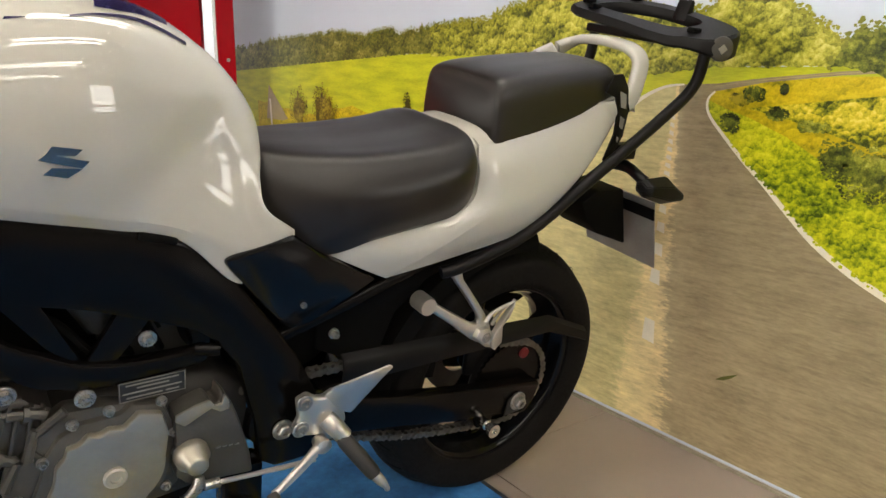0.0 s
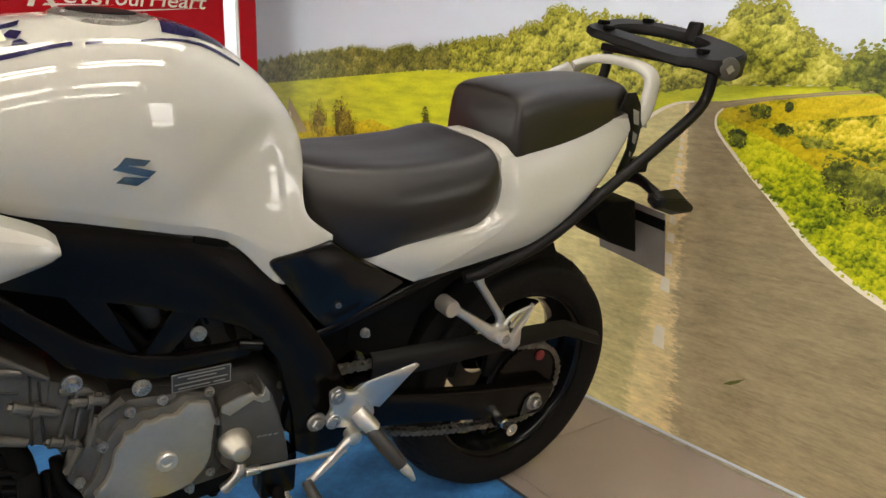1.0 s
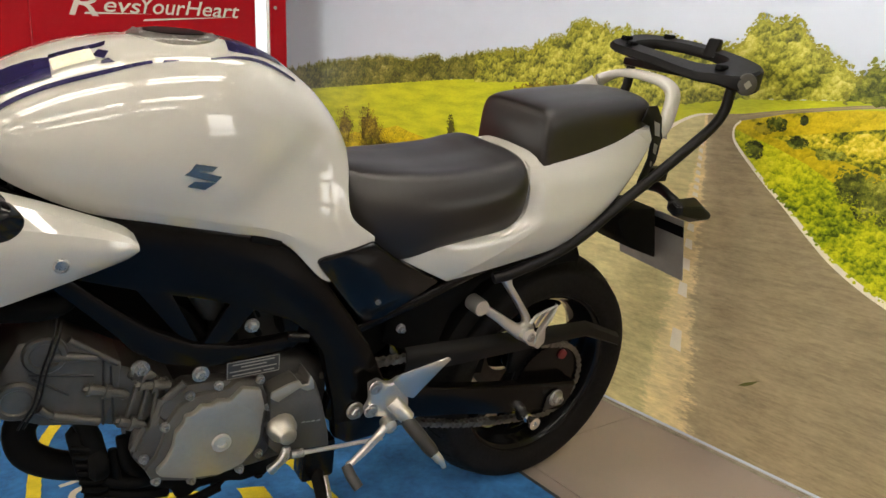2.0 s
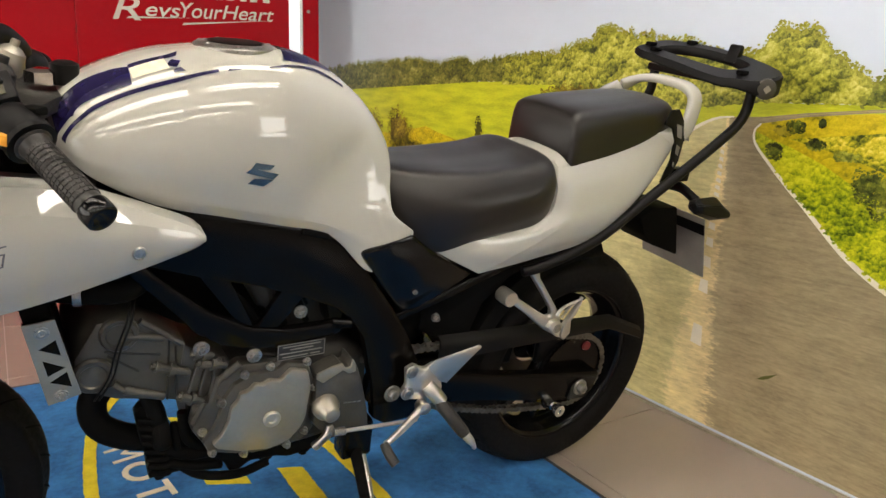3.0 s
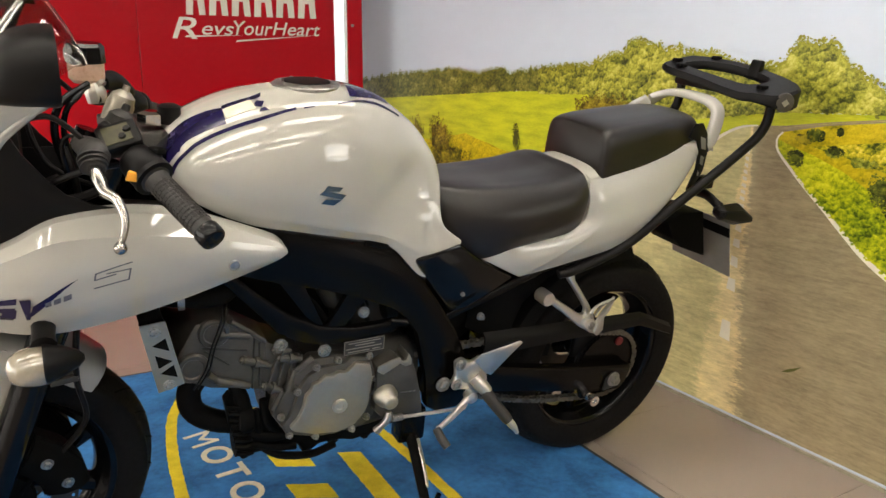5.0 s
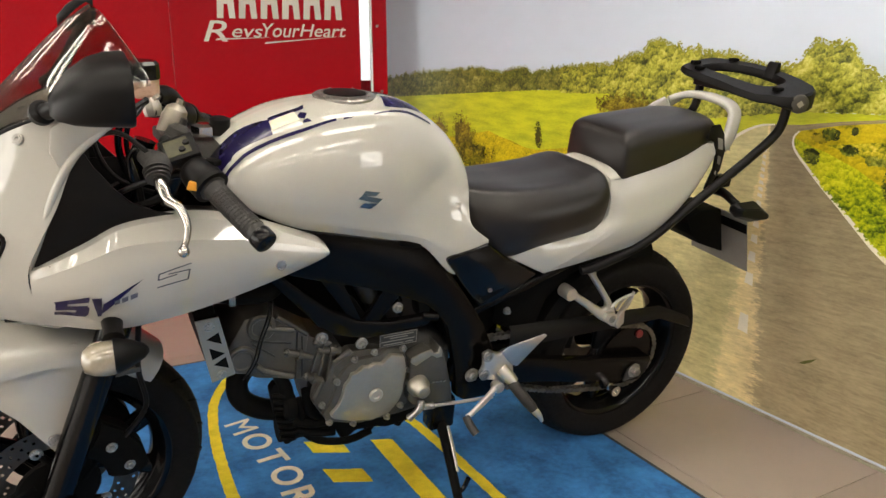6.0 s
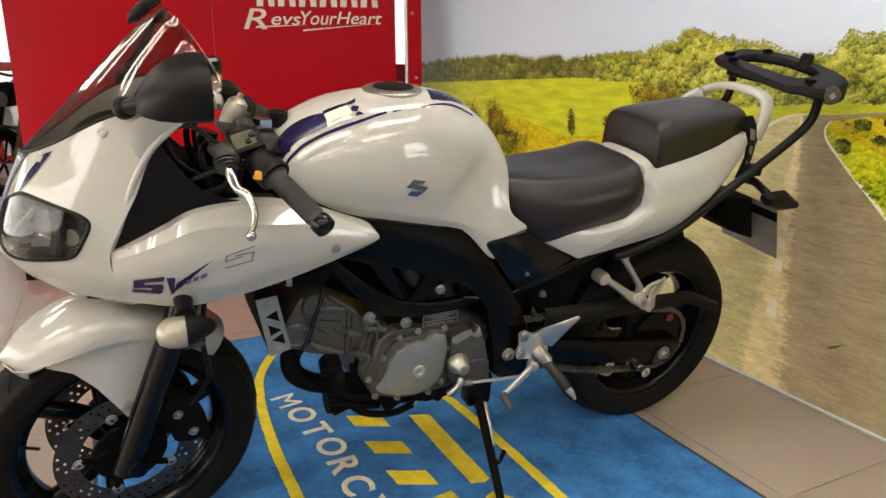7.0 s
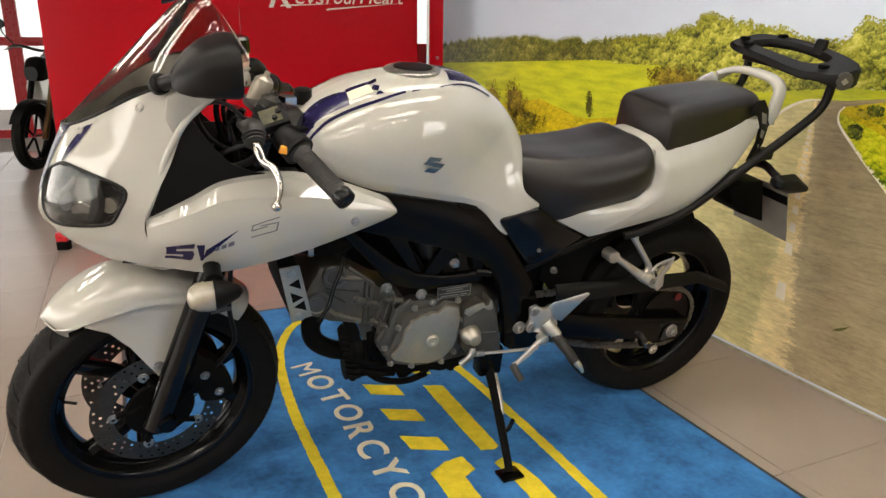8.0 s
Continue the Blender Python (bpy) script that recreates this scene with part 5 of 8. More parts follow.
# fork
fork = part("front_fork", moved(tube([tuple(FRONT + Vector((-0.012, -0.100, 0.0)) + FORK_DIR * d) for d in (-0.02, 0.1, 0.36, 0.46)], 0.029, 20, 3), STEER), M_GLOSSBLACK, bike, "black fork leg", True)
fork2 = part("front_fork", moved(tube([tuple(FRONT + Vector((0.0, 0.098, 0.0)) + FORK_DIR * d) for d in (-0.02, 0.1, 0.36, 0.46)], 0.029, 20, 3), STEER), M_GLOSSBLACK, bike, "black fork leg", True)
for s, f in ((-1, fork), (1, fork2)):
    part("stanchion", moved(tube([tuple(FRONT + Vector((0.0, s * 0.098, 0)) + FORK_DIR * d) for d in (0.45, 0.50, 0.70)], 0.0205, 20, 3), STEER), M_GLOSSBLACK, f, "dark fork tube", True)
    bm = bmesh.new()
    lathe([(0, -0.016), (0.019, -0.016), (0.021, -0.01), (0.021, 0.012), (0, 0.012)], 20, STEER @ Matrix.Translation(FRONT + Vector((0.004, s * 0.120, 0))), bm)
    part("axle_nut", bm, M_FRAME, f, "", True)

COWL = [
    [(-1.470, 0, 0.648), (-1.455, -0.05, 0.652), (-1.43, -0.09, 0.660), (-1.41, -0.112, 0.672), (-1.39, -0.128, 0.681)],
    [(-1.560, 0, 0.690), (-1.535, -0.06, 0.690), (-1.495, -0.103, 0.694), (-1.46, -0.128, 0.697), (-1.43, -0.1425, 0.698)],
    [(-1.625, 0, 0.742), (-1.590, -0.072, 0.744), (-1.525, -0.122, 0.746), (-1.478, -0.148, 0.748), (-1.447, -0.1615, 0.750)],
    [(-1.643, 0, 0.785), (-1.605, -0.080, 0.787), (-1.528, -0.134, 0.790), (-1.480, -0.153, 0.795), (-1.452, -0.1625, 0.800)],
    [(-1.630, 0, 0.840), (-1.595, -0.080, 0.842), (-1.510, -0.138, 0.845), (-1.455, -0.158, 0.848), (-1.430, -0.166, 0.852)],
    [(-1.605, 0, 0.900), (-1.572, -0.075, 0.902), (-1.490, -0.130, 0.905), (-1.427, -0.153, 0.908), (-1.397, -0.160, 0.912)],
    [(-1.585, 0, 0.942), (-1.550, -0.062, 0.950), (-1.465, -0.120, 0.965), (-1.396, -0.145, 0.978), (-1.364, -0.153, 0.984)],
    [(-1.578, 0, 0.957), (-1.540, -0.052, 0.972), (-1.448, -0.105, 1.030), (-1.365, -0.133, 1.062), (-1.302, -0.148, 1.066)],
]
SIDE = [
    (-0.944, [(-0.184, 0.7945), (-0.188, 0.792), (-0.189, 0.789), (-0.188, 0.786), (-0.184, 0.783)]),
    (-0.972, [(-0.180, 0.813), (-0.191, 0.804), (-0.195, 0.792), (-0.191, 0.777), (-0.182, 0.768)]),
    (-1.10, [(-0.176, 0.862), (-0.199, 0.836), (-0.207, 0.806), (-0.200, 0.764), (-0.182, 0.727)]),
    (-1.20, [(-0.174, 0.879), (-0.203, 0.850), (-0.211, 0.806), (-0.204, 0.750), (-0.182, 0.702)]),
    (-1.30, [(-0.172, 0.871), (-0.202, 0.850), (-0.209, 0.800), (-0.200, 0.738), (-0.178, 0.686)]),
    (-1.36, [(-0.172, 0.843), (-0.197, 0.829), (-0.201, 0.788), (-0.191, 0.738), (-0.168, 0.686)]),
    (-1.41, [(-0.168, 0.820), (-0.179, 0.806), (-0.181, 0.772), (-0.171, 0.735), (-0.147, 0.690)]),
    (-1.45, [(-0.156, 0.803), (-0.161, 0.789), (-0.163, 0.762), (-0.154, 0.728), (-0.130, 0.692)]),
]
SCREEN = [
    COWL[7],
    [(-1.490, 0, 1.048), (-1.458, -0.060, 1.058), (-1.380, -0.115, 1.086), (-1.318, -0.139, 1.092), (-1.282, -0.148, 1.084)],
    [(-1.412, 0, 1.130), (-1.388, -0.060, 1.136), (-1.328, -0.112, 1.138), (-1.282, -0.135, 1.122), (-1.258, -0.144, 1.100)],
    [(-1.345, 0, 1.195), (-1.334, -0.050, 1.196), (-1.300, -0.098, 1.174), (-1.257, -0.127, 1.126), (-1.244, -0.139, 1.103)],
    [(-1.318, 0, 1.216), (-1.312, -0.042, 1.214), (-1.284, -0.086, 1.188), (-1.246, -0.121, 1.126), (-1.238, -0.135, 1.104)],
]


# fairing
def smooth_grid(rows, nu, nv):
    rings = [crom(r, nv) for r in rows]
    cols = [crom([r[j] for r in rings], nu) for j in range(len(rings[0]))]
    return [[cols[j][i] for j in range(len(cols))] for i in range(len(cols[0]))]


def grid_at(G, i, j, lift=0.0):
    """A point of a smoothed grid; j below zero is the right-hand twin."""
    n, k = len(G) - 1, len(G[0]) - 1
    s = -1 if j < 0 else 1
    j = abs(j)

    def at(a, b):
        a, b = min(max(a, 0), n), min(max(b, 0), k)
        a0, b0 = min(int(a), n - 1), min(int(b), k - 1)
        fa, fb = a - a0, b - b0
        return G[a0][b0] * (1 - fa) * (1 - fb) + G[a0 + 1][b0] * fa * (1 - fb) + G[a0][b0 + 1] * (1 - fa) * fb + G[a0 + 1][b0 + 1] * fa * fb
    nn = np.cross(at(i + 0.3, j) - at(i - 0.3, j), at(i, j + 0.3) - at(i, j - 0.3))
    nn = nn / (np.linalg.norm(nn) + 1e-9)
    if nn[1] > 0.02 or (abs(nn[1]) <= 0.02 and nn[0] > 0):
        nn = -nn
    p = at(i, j) + nn * lift
    return Vector((p[0], p[1] * s, p[2]))


def inside_poly(poly, x, y):
    c = False
    for (x0, y0), (x1, y1) in zip(poly, poly[1:] + poly[:1]):
        if (y0 > y) != (y1 > y) and x < (x1 - x0) * (y - y0) / (y1 - y0) + x0:
            c = not c
    return c


COWL_G = smooth_grid(COWL, 4, 6)
LIGHT = [(17.5, 1.3), (19.0, 3.3), (19.8, 5.7), (18.8, 9.8), (17.2, 14.3), (14.8, 14.5), (12.7, 13.8), (12.0, 10.7), (11.7, 8.7), (11.5, 6.5), (11.9, 4.2), (13.6, 2.2)]
LIGHT = [tuple(p) for p in crom(LIGHT, 5, closed=True)]
bm = bmesh.new()
SUB = 3
for sgn in (1, -1):
    vv = [[bm.verts.new(grid_at(COWL_G, i / SUB, sgn * j / SUB if j else 0.0)) for j in range(24 * SUB + 1)] for i in range(28 * SUB + 1)]
    for i in range(28 * SUB):
        for j in range(24 * SUB):
            if not inside_poly(LIGHT, (i + 0.5) / SUB, (j + 0.5) / SUB):
                bm.faces.new((vv[i][j], vv[i][j + 1], vv[i + 1][j + 1], vv[i + 1][j]))
bmesh.ops.remove_doubles(bm, verts=bm.verts, dist=0.0002)
bmesh.ops.recalc_face_normals(bm, faces=bm.faces)
bmesh.ops.solidify(bm, geom=bm.faces[:], thickness=0.003)
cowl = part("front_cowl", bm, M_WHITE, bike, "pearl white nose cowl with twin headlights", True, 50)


def cowl_patch(name, lo, hi, mat, label, G=None, lift=0.0016, owner=None, both=True):
    A, B = crom(lo, 10), crom(hi, 10)
    for sgn in ((1, -1) if both else (1,)):
        rows = []
        for a, b in zip(A, B):
            rows.append([grid_at(G or COWL_G, a[0] + (b[0] - a[0]) * t / 4, sgn * max(0.001, a[1] + (b[1] - a[1]) * t / 4), lift) for t in range(5)])
        bm = bmesh.new()
        grid_faces(bm, rows)
        part(name, bm, mat, owner or cowl, label, True)


cowl_patch("nose_stripe", [(27.8, 0.0), (24.0, 0.0), (19.0, 0.0), (15.0, 0.0)], [(27.0, 3.6), (22.5, 2.0), (19.0, 1.15), (15.0, 0.5)], M_NAVY, "navy nose stripe")
cowl_patch("nose_stripe", [(26.2, 6.9), (22.6, 5.3), (20.0, 4.6)], [(26.4, 7.8), (22.6, 6.5), (20.0, 5.0)], M_NAVY, "navy nose stripe")
for k in range(3):
    cowl_patch("nose_badge", [(25.2 - 0.3 * k, 0.7 + 0.55 * k), (24.4 - 0.3 * k, 0.6 + 0.5 * k)], [(25.2 - 0.3 * k, 1.1 + 0.55 * k), (24.4 - 0.3 * k, 1.0 + 0.5 * k)], M_LETTER, "pale bar on the nose", both=False, lift=0.003)

for sgn in (1, -1):
    hl = part("headlight", tube([grid_at(COWL_G, i, sgn * j, 0.001) for i, j in LIGHT + LIGHT[:1]], 0.0035, 8, 1), M_BLACK, bike, "black-rimmed clear headlight", True)
    # bowl behind the lens
    ctr = (15.4, 8.0)
    bm = bmesh.new()
    rows = []
    for k, dep in ((1.0, 0.0), (0.86, -0.022), (0.66, -0.045), (0.42, -0.06), (0.15, -0.066)):
        rows.append([grid_at(COWL_G, ctr[0] + (i - ctr[0]) * k, sgn * (ctr[1] + (j - ctr[1]) * k), dep) for i, j in LIGHT])
    grid_faces(bm, rows, closed_ring=True)
    part("reflector", bm, M_REFLECTOR, hl, "bright faceted reflector", True, 20)
    bm = bmesh.new()
    rows = [[grid_at(COWL_G, ctr[0] + (i - ctr[0]) * k, sgn * (ctr[1] + (j - ctr[1]) * k), 0.0025 + 0.004 * (1 - k)) for i, j in LIGHT] for k in (1.0, 0.75, 0.5, 0.25, 0.02)]
    rows += [[Vector(p) + (Vector(grid_at(COWL_G, 15, sgn * 8, -0.002)) - Vector(grid_at(COWL_G, 15, sgn * 8, 0))) for p in r] for r in reversed(rows)]
    grid_faces(bm, rows, closed_ring=True)
    lens = part("lens", bm, M_LENS, hl, "clear plastic lens", True)
    lens.visible_shadow = False
    for (i, j), r, mat in (((15.0, 5.2), 0.024, M_BLACK), ((14.8, 11.6), 0.016, M_SHEET)):
        c = grid_at(COWL_G, i, sgn * j, -0.035)
        nrm = (grid_at(COWL_G, i, sgn * j, 0.0) - grid_at(COWL_G, i, sgn * j, -0.02)).normalized()
        m = Matrix.Translation(c) @ nrm.to_track_quat("Y", "Z").to_matrix().to_4x4()
        part("bulb_bowl", lathe([(r, 0.014), (r * 0.8, 0.0), (r * 0.35, -0.012), (0.001, -0.014)], 9, m), mat, hl, "", mat == M_BLACK)
        part("bulb_shield", lathe([(0, 0.010), (r * 0.32, 0.010), (r * 0.36, -0.006), (0, -0.006)], 16, m), M_REFLECTOR, hl, "", True)
    bm = bmesh.new()
    grid_faces(bm, [[grid_at(COWL_G, 12.4 + 1.15 * a, sgn * (6.3 + 0.9 * b), -0.030 - 0.006 * math.sin(math.pi * b / 4)) for b in range(5)] for a in range(6)])
    part("reflector_sheet", bm, M_SHEET, hl, "pale satin reflector sheet", True)
    part("reflector_fin", tube([grid_at(COWL_G, 14.4, sgn * 5.9, -0.024), grid_at(COWL_G, 14.8, sgn * 8.0, -0.026), grid_at(COWL_G, 14.2, sgn * 9.7, -0.024)], [0.0025, 0.0035, 0.0025], 6, 4), M_CHROME, hl, "", True)
    part("reflector_band", tube([grid_at(COWL_G, 18.4, sgn * 7.0, -0.014), grid_at(COWL_G, 17.0, sgn * 5.9, -0.018), grid_at(COWL_G, 15.8, sgn * 4.4, -0.018), grid_at(COWL_G, 14.6, sgn * 3.7, -0.016)], 0.0045, 8, 5), M_SHEET, hl, "", True)
    part("light_divider", tube([grid_at(COWL_G, 18.3, sgn * 9.6, -0.008), grid_at(COWL_G, 15.2, sgn * 10.2, -0.022), grid_at(COWL_G, 12.4, sgn * 10.4, -0.01)], [0.011, 0.014, 0.011], 8, 5), M_MATTE, hl, "dark divider inside the lamp", True)

for i, j in ((26.8, 13.0), (25.4, 6.3)):
    for sgn in (1, -1):
        bm = bmesh.new()
        p = grid_at(COWL_G, i, sgn * j, 0.001)
        bolt(bm, p, (-0.5, -0.7 * sgn, 0.5), 0.0065, 0.003, False)
        part("cowl_screw", bm, M_STEEL, cowl)

# screen
SCREEN_G = smooth_grid(SCREEN, 6, 6)
rows = [[np.array((p[0], -p[1], p[2])) for p in reversed(r[1:])] + list(r) for r in SCREEN_G]
screen = part("windscreen", shell(rows, 0.003), M_SMOKE, bike, "smoke-tinted clear windscreen", True, 70)
screen.visible_shadow = False
part("screen_seal", tube([Vector(p) + Vector((0, 0, 0.001)) for p in rows[0][::4]], 0.003, 6, 3), M_BLACK, screen)

# side panels
SIDE_G = creased_rows(SIDE, 1, 6, 4)
for sgn in (1, -1):
    rows = []
    for r in SIDE_G:
        rr = [np.array((r[0][0], r[0][1] + 0.035, r[0][2] + 0.004))] + list(r) + [np.array((r[-1][0], r[-1][1] + 0.03, r[-1][2] + 0.004))]
        rows.append([np.array((p[0], p[1] * sgn, p[2])) for p in rr])
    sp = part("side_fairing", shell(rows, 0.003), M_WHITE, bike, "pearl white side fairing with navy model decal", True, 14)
    if sgn == 1:
        side_l = sp


def side_patch(name, quad, mat, label, lift=0.0022):
    """quad: four (row, column) corners on the left side panel."""
    bm = bmesh.new()
    a, b, c, d = [np.array(q, float) for q in quad]
    rows = [[grid_at(SIDE_G, *((a + (b - a) * s / 6) * (1 - t / 4) + (d + (c - d) * s / 6) * t / 4), lift) for s in range(7)] for t in range(5)]
    grid_faces(bm, rows)
    return part(name, bm, mat, side_l, label, True)


# model mark as plain slanted shapes
side_patch("model_mark", [(37.2, 9.9), (30.6, 9.9), (30.8, 10.8), (37.0, 10.7)], M_NAVY, "navy slanted bar of the model mark")
side_patch("model_mark", [(37.0, 10.7), (34.6, 10.7), (34.8, 11.6), (37.2, 11.5)], M_NAVY, "navy slanted bar of the model mark")
side_patch("model_mark", [(37.0, 11.1), (31.0, 11.3), (31.2, 12.1), (37.2, 11.9)], M_NAVY, "navy slanted bar of the model mark")
side_patch("model_mark", [(33.0, 11.6), (30.8, 11.6), (31.2, 13.0), (33.4, 12.9)], M_NAVY, "navy slanted bar of the model mark")
side_patch("model_mark", [(37.5, 12.2), (31.2, 12.6), (31.6, 13.3), (37.6, 12.9)], M_NAVY, "navy slanted bar of the model mark")
side_patch("model_mark", [(30.3, 10.2), (28.6, 10.3), (29.0, 13.2), (29.6, 13.3)], M_NAVY, "navy slanted bar of the model mark")
side_patch("model_mark", [(28.4, 11.2), (22.7, 8.7), (24.5, 9.9), (29.2, 13.0)], M_NAVY, "navy slanted bar of the model mark")
for k in range(3):
    x = 26.6 - 1.15 * k
    side_patch("model_digit", [(x, 10.9 - 0.25 * k), (x - 0.85, 10.7 - 0.25 * k), (x - 0.8, 11.3 - 0.25 * k), (x + 0.05, 11.5 - 0.25 * k)], M_DECAL_GREY, "grey model digit block")
# outlined letter shape: six thin strokes
for q in ([(21.3, 8.4), (18.2, 7.5), (18.15, 7.65), (21.25, 8.55)], [(21.3, 8.4), (21.15, 8.4), (21.3, 9.2), (21.45, 9.2)], [(21.3, 9.1), (19.6, 8.75), (19.6, 8.9), (21.3, 9.25)],
          [(20.4, 8.55), (18.3, 8.35), (18.3, 8.5), (20.4, 8.7)], [(18.45, 8.4), (18.3, 8.4), (18.5, 9.6), (18.65, 9.6)], [(21.5, 10.0), (18.5, 9.6), (18.5, 9.75), (21.5, 10.15)]):
    side_patch("model_outline", q, M_DECAL_GREY, "thin outline stroke of the model mark")
bm = bmesh.new()
p = grid_at(SIDE_G, 9.4, 10.6, 0.0)
lathe([(0.0105, -0.004), (0.0105, 0.003), (0.008, 0.0045), (0.0075, 0.002), (0, 0.002)], 24, Matrix.Translation(p) @ Vector((0, -1, 0)).to_track_quat("Y", "Z").to_matrix().to_4x4(), bm)
part("fairing_screw", bm, M_STEEL, side_l, "steel fairing screw", True)

# black inner panels beside the tank and behind the cowl
for sgn in (1, -1):
    out = [(-1.452, 0.806), (-1.420, 0.870), (-1.392, 0.930), (-1.368, 0.985), (-1.352, 1.004), (-1.338, 0.975), (-1.310, 0.935), (-1.285, 0.908), (-1.245, 0.888), (-1.20, 0.878), (-1.29, 0.868), (-1.36, 0.840), (-1.41, 0.815)]
    part("inner_panel", plate(out, -0.152 * sgn, -0.146 * sgn, 0.001), M_BLACK, bike, "black inner fairing panel", True)
for sgn in (1, -1):
    part("cowl_wing", plate([(-1.398, 1.000), (-1.392, 1.040), (-1.360, 1.058), (-1.300, 1.058), (-1.286, 1.046), (-1.318, 1.030), (-1.345, 1.012), (-1.368, 0.992), (-1.384, 0.966)], -0.142 * sgn, -0.150 * sgn, 0.003), M_WHITE, cowl, "white rear corner of the cowl under the mirror", True, 30)
    part("cowl_lip", tube([(u, -v * sgn, w) for u, v, w in ((-1.292, 0.144, 1.046), (-1.320, 0.146, 1.029), (-1.358, 0.150, 0.998), (-1.381, 0.152, 0.966), (-1.399, 0.153, 0.932), (-1.416, 0.153, 0.890), (-1.432, 0.153, 0.848), (-1.448, 0.152, 0.806))], [0.003, 0.005, 0.0065, 0.007, 0.007, 0.007, 0.006, 0.004], 12, 5), M_WHITE, cowl, "rolled white edge of the cowl", True)
part("inner_shelf", shell([[np.array((u, v, w)) for v in (-0.168, -0.15, -0.12, -0.08)] for u, w in ((-1.42, 0.814), (-1.36, 0.842), (-1.29, 0.872), (-1.22, 0.876), (-1.14, 0.866))], 0.003), M_SEAT, bike, "satin black inner fairing shelf", True)
part("inner_shelf", shell([[np.array((u, -v, w)) for v in (-0.168, -0.15, -0.12, -0.08)] for u, w in ((-1.42, 0.814), (-1.36, 0.842), (-1.29, 0.872), (-1.22, 0.876), (-1.14, 0.866))], 0.003), M_SEAT, bike, "satin black inner fairing shelf", True)
part("inner_tray", plate([(-1.372, 0.800), (-1.362, 0.905), (-1.347, 0.922), (-1.262, 0.922), (-1.20, 0.900), (-1.16, 0.86), (-1.16, 0.78)], 0.098, 0.104, 0.002), M_BLACK, bike, "black inner fairing wall", True)
DASH = [(-1.52, [(0, 0.955), (-0.04, 0.952), (-0.08, 0.935), (-0.10, 0.90), (-0.10, 0.86)]),
        (-1.46, [(0, 1.005), (-0.05, 1.002), (-0.095, 0.985), (-0.12, 0.93), (-0.12, 0.86)]),
        (-1.39, [(0, 1.025), (-0.05, 1.022), (-0.10, 1.0), (-0.125, 0.94), (-0.125, 0.87)]),
        (-1.34, [(0, 1.015), (-0.05, 1.012), (-0.09, 0.985), (-0.11, 0.94), (-0.11, 0.88)])]
part("instrument_panel", body(DASH, 4, 4), M_MATTE, bike, "black instrument panel behind the screen", True, 50)
part("belly_cover", body([(-1.50, [(0, 0.70), (-0.06, 0.70), (-0.10, 0.70), (-0.11, 0.695)]), (-1.42, [(0, 0.675), (-0.08, 0.675), (-0.135, 0.69), (-0.14, 0.70)]), (-1.33, [(0, 0.70), (-0.09, 0.69), (-0.15, 0.695), (-0.155, 0.71)]), (-1.25, [(0, 0.73), (-0.09, 0.72), (-0.15, 0.725), (-0.155, 0.73)])], 3, 3), M_BLACK, bike, "black cover under the nose", True)


# mirrors
def mirror(sgn):
    rows = []
    shrink = 1.0 if sgn > 0 else 0.55
    for u, cw, hv, hw in ((-1.388, 1.098, 0.006, 0.006), (-1.378, 1.101, 0.028, 0.016), (-1.355, 1.110, 0.048, 0.031), (-1.325, 1.118, 0.062, 0.041), (-1.295, 1.122, 0.070, 0.045), (-1.272, 1.122, 0.073, 0.046), (-1.266, 1.122, 0.071, 0.044), (-1.268, 1.122, 0.064, 0.038)):
        ring = []
        for k in range(32):
            a = 2 * math.pi * k / 32
            c, s = math.cos(a), math.sin(a)
            e = 0.62
            ring.append(Vector(((-1.33 + (u + 1.33) * shrink) if sgn < 0 else (-1.388 + (u + 1.388) * 0.87), -0.268 * sgn + sgn * shrink * hv * abs(c) ** e * (1 if c > 0 else -1), cw + (0.062 if sgn < 0 else 0.0) + shrink * hw * abs(s) ** e * (1 if s > 0 else -1) + 0.010 * c)))
        rows.append(ring)
    bm = bmesh.new()
    grid_faces(bm, rows, closed_ring=True, cap=True)
    o = part("mirror", bm, M_BLACK, bike, "black teardrop rear-view mirror", True, 50)
    part("mirror_stalk", tube([(-1.395, -0.135 * sgn, 1.062), (-1.375, -0.165 * sgn, 1.075), (-1.345, -0.20 * sgn, 1.09 + (0.03 if sgn < 0 else 0.0)), (-1.325, -0.225 * sgn, 1.105 + (0.06 if sgn < 0 else 0.0))], [0.014, 0.013, 0.012, 0.013], 14, 4), M_BLACK, o, "", True)
    if sgn > 0:
        part("mirror_base", lathe([(0, -0.008), (0.019, -0.008), (0.020, 0.004), (0.014, 0.012), (0, 0.012)], 20, Matrix.Translation((-1.400, -0.130 * sgn, 1.060)) @ Vector((0.3, -0.8 * sgn, 0.5)).to_track_quat("Y", "Z").to_matrix().to_4x4()), M_BLACK, o, "", True)
    bm = bmesh.new()
    grid_faces(bm, [[p + Vector((0.001, 0, 0)) for p in rows[-1]], [Vector(((-1.33 + 0.064 * shrink) if sgn < 0 else -1.2815, -0.268 * sgn, 1.122 + (0.062 if sgn < 0 else 0.0)))] * 32], closed_ring=True)
    bmesh.ops.remove_doubles(bm, verts=bm.verts, dist=0.0001)
    part("mirror_glass", bm, M_CHROME, o, "mirror glass")


mirror(1)
mirror(-1)


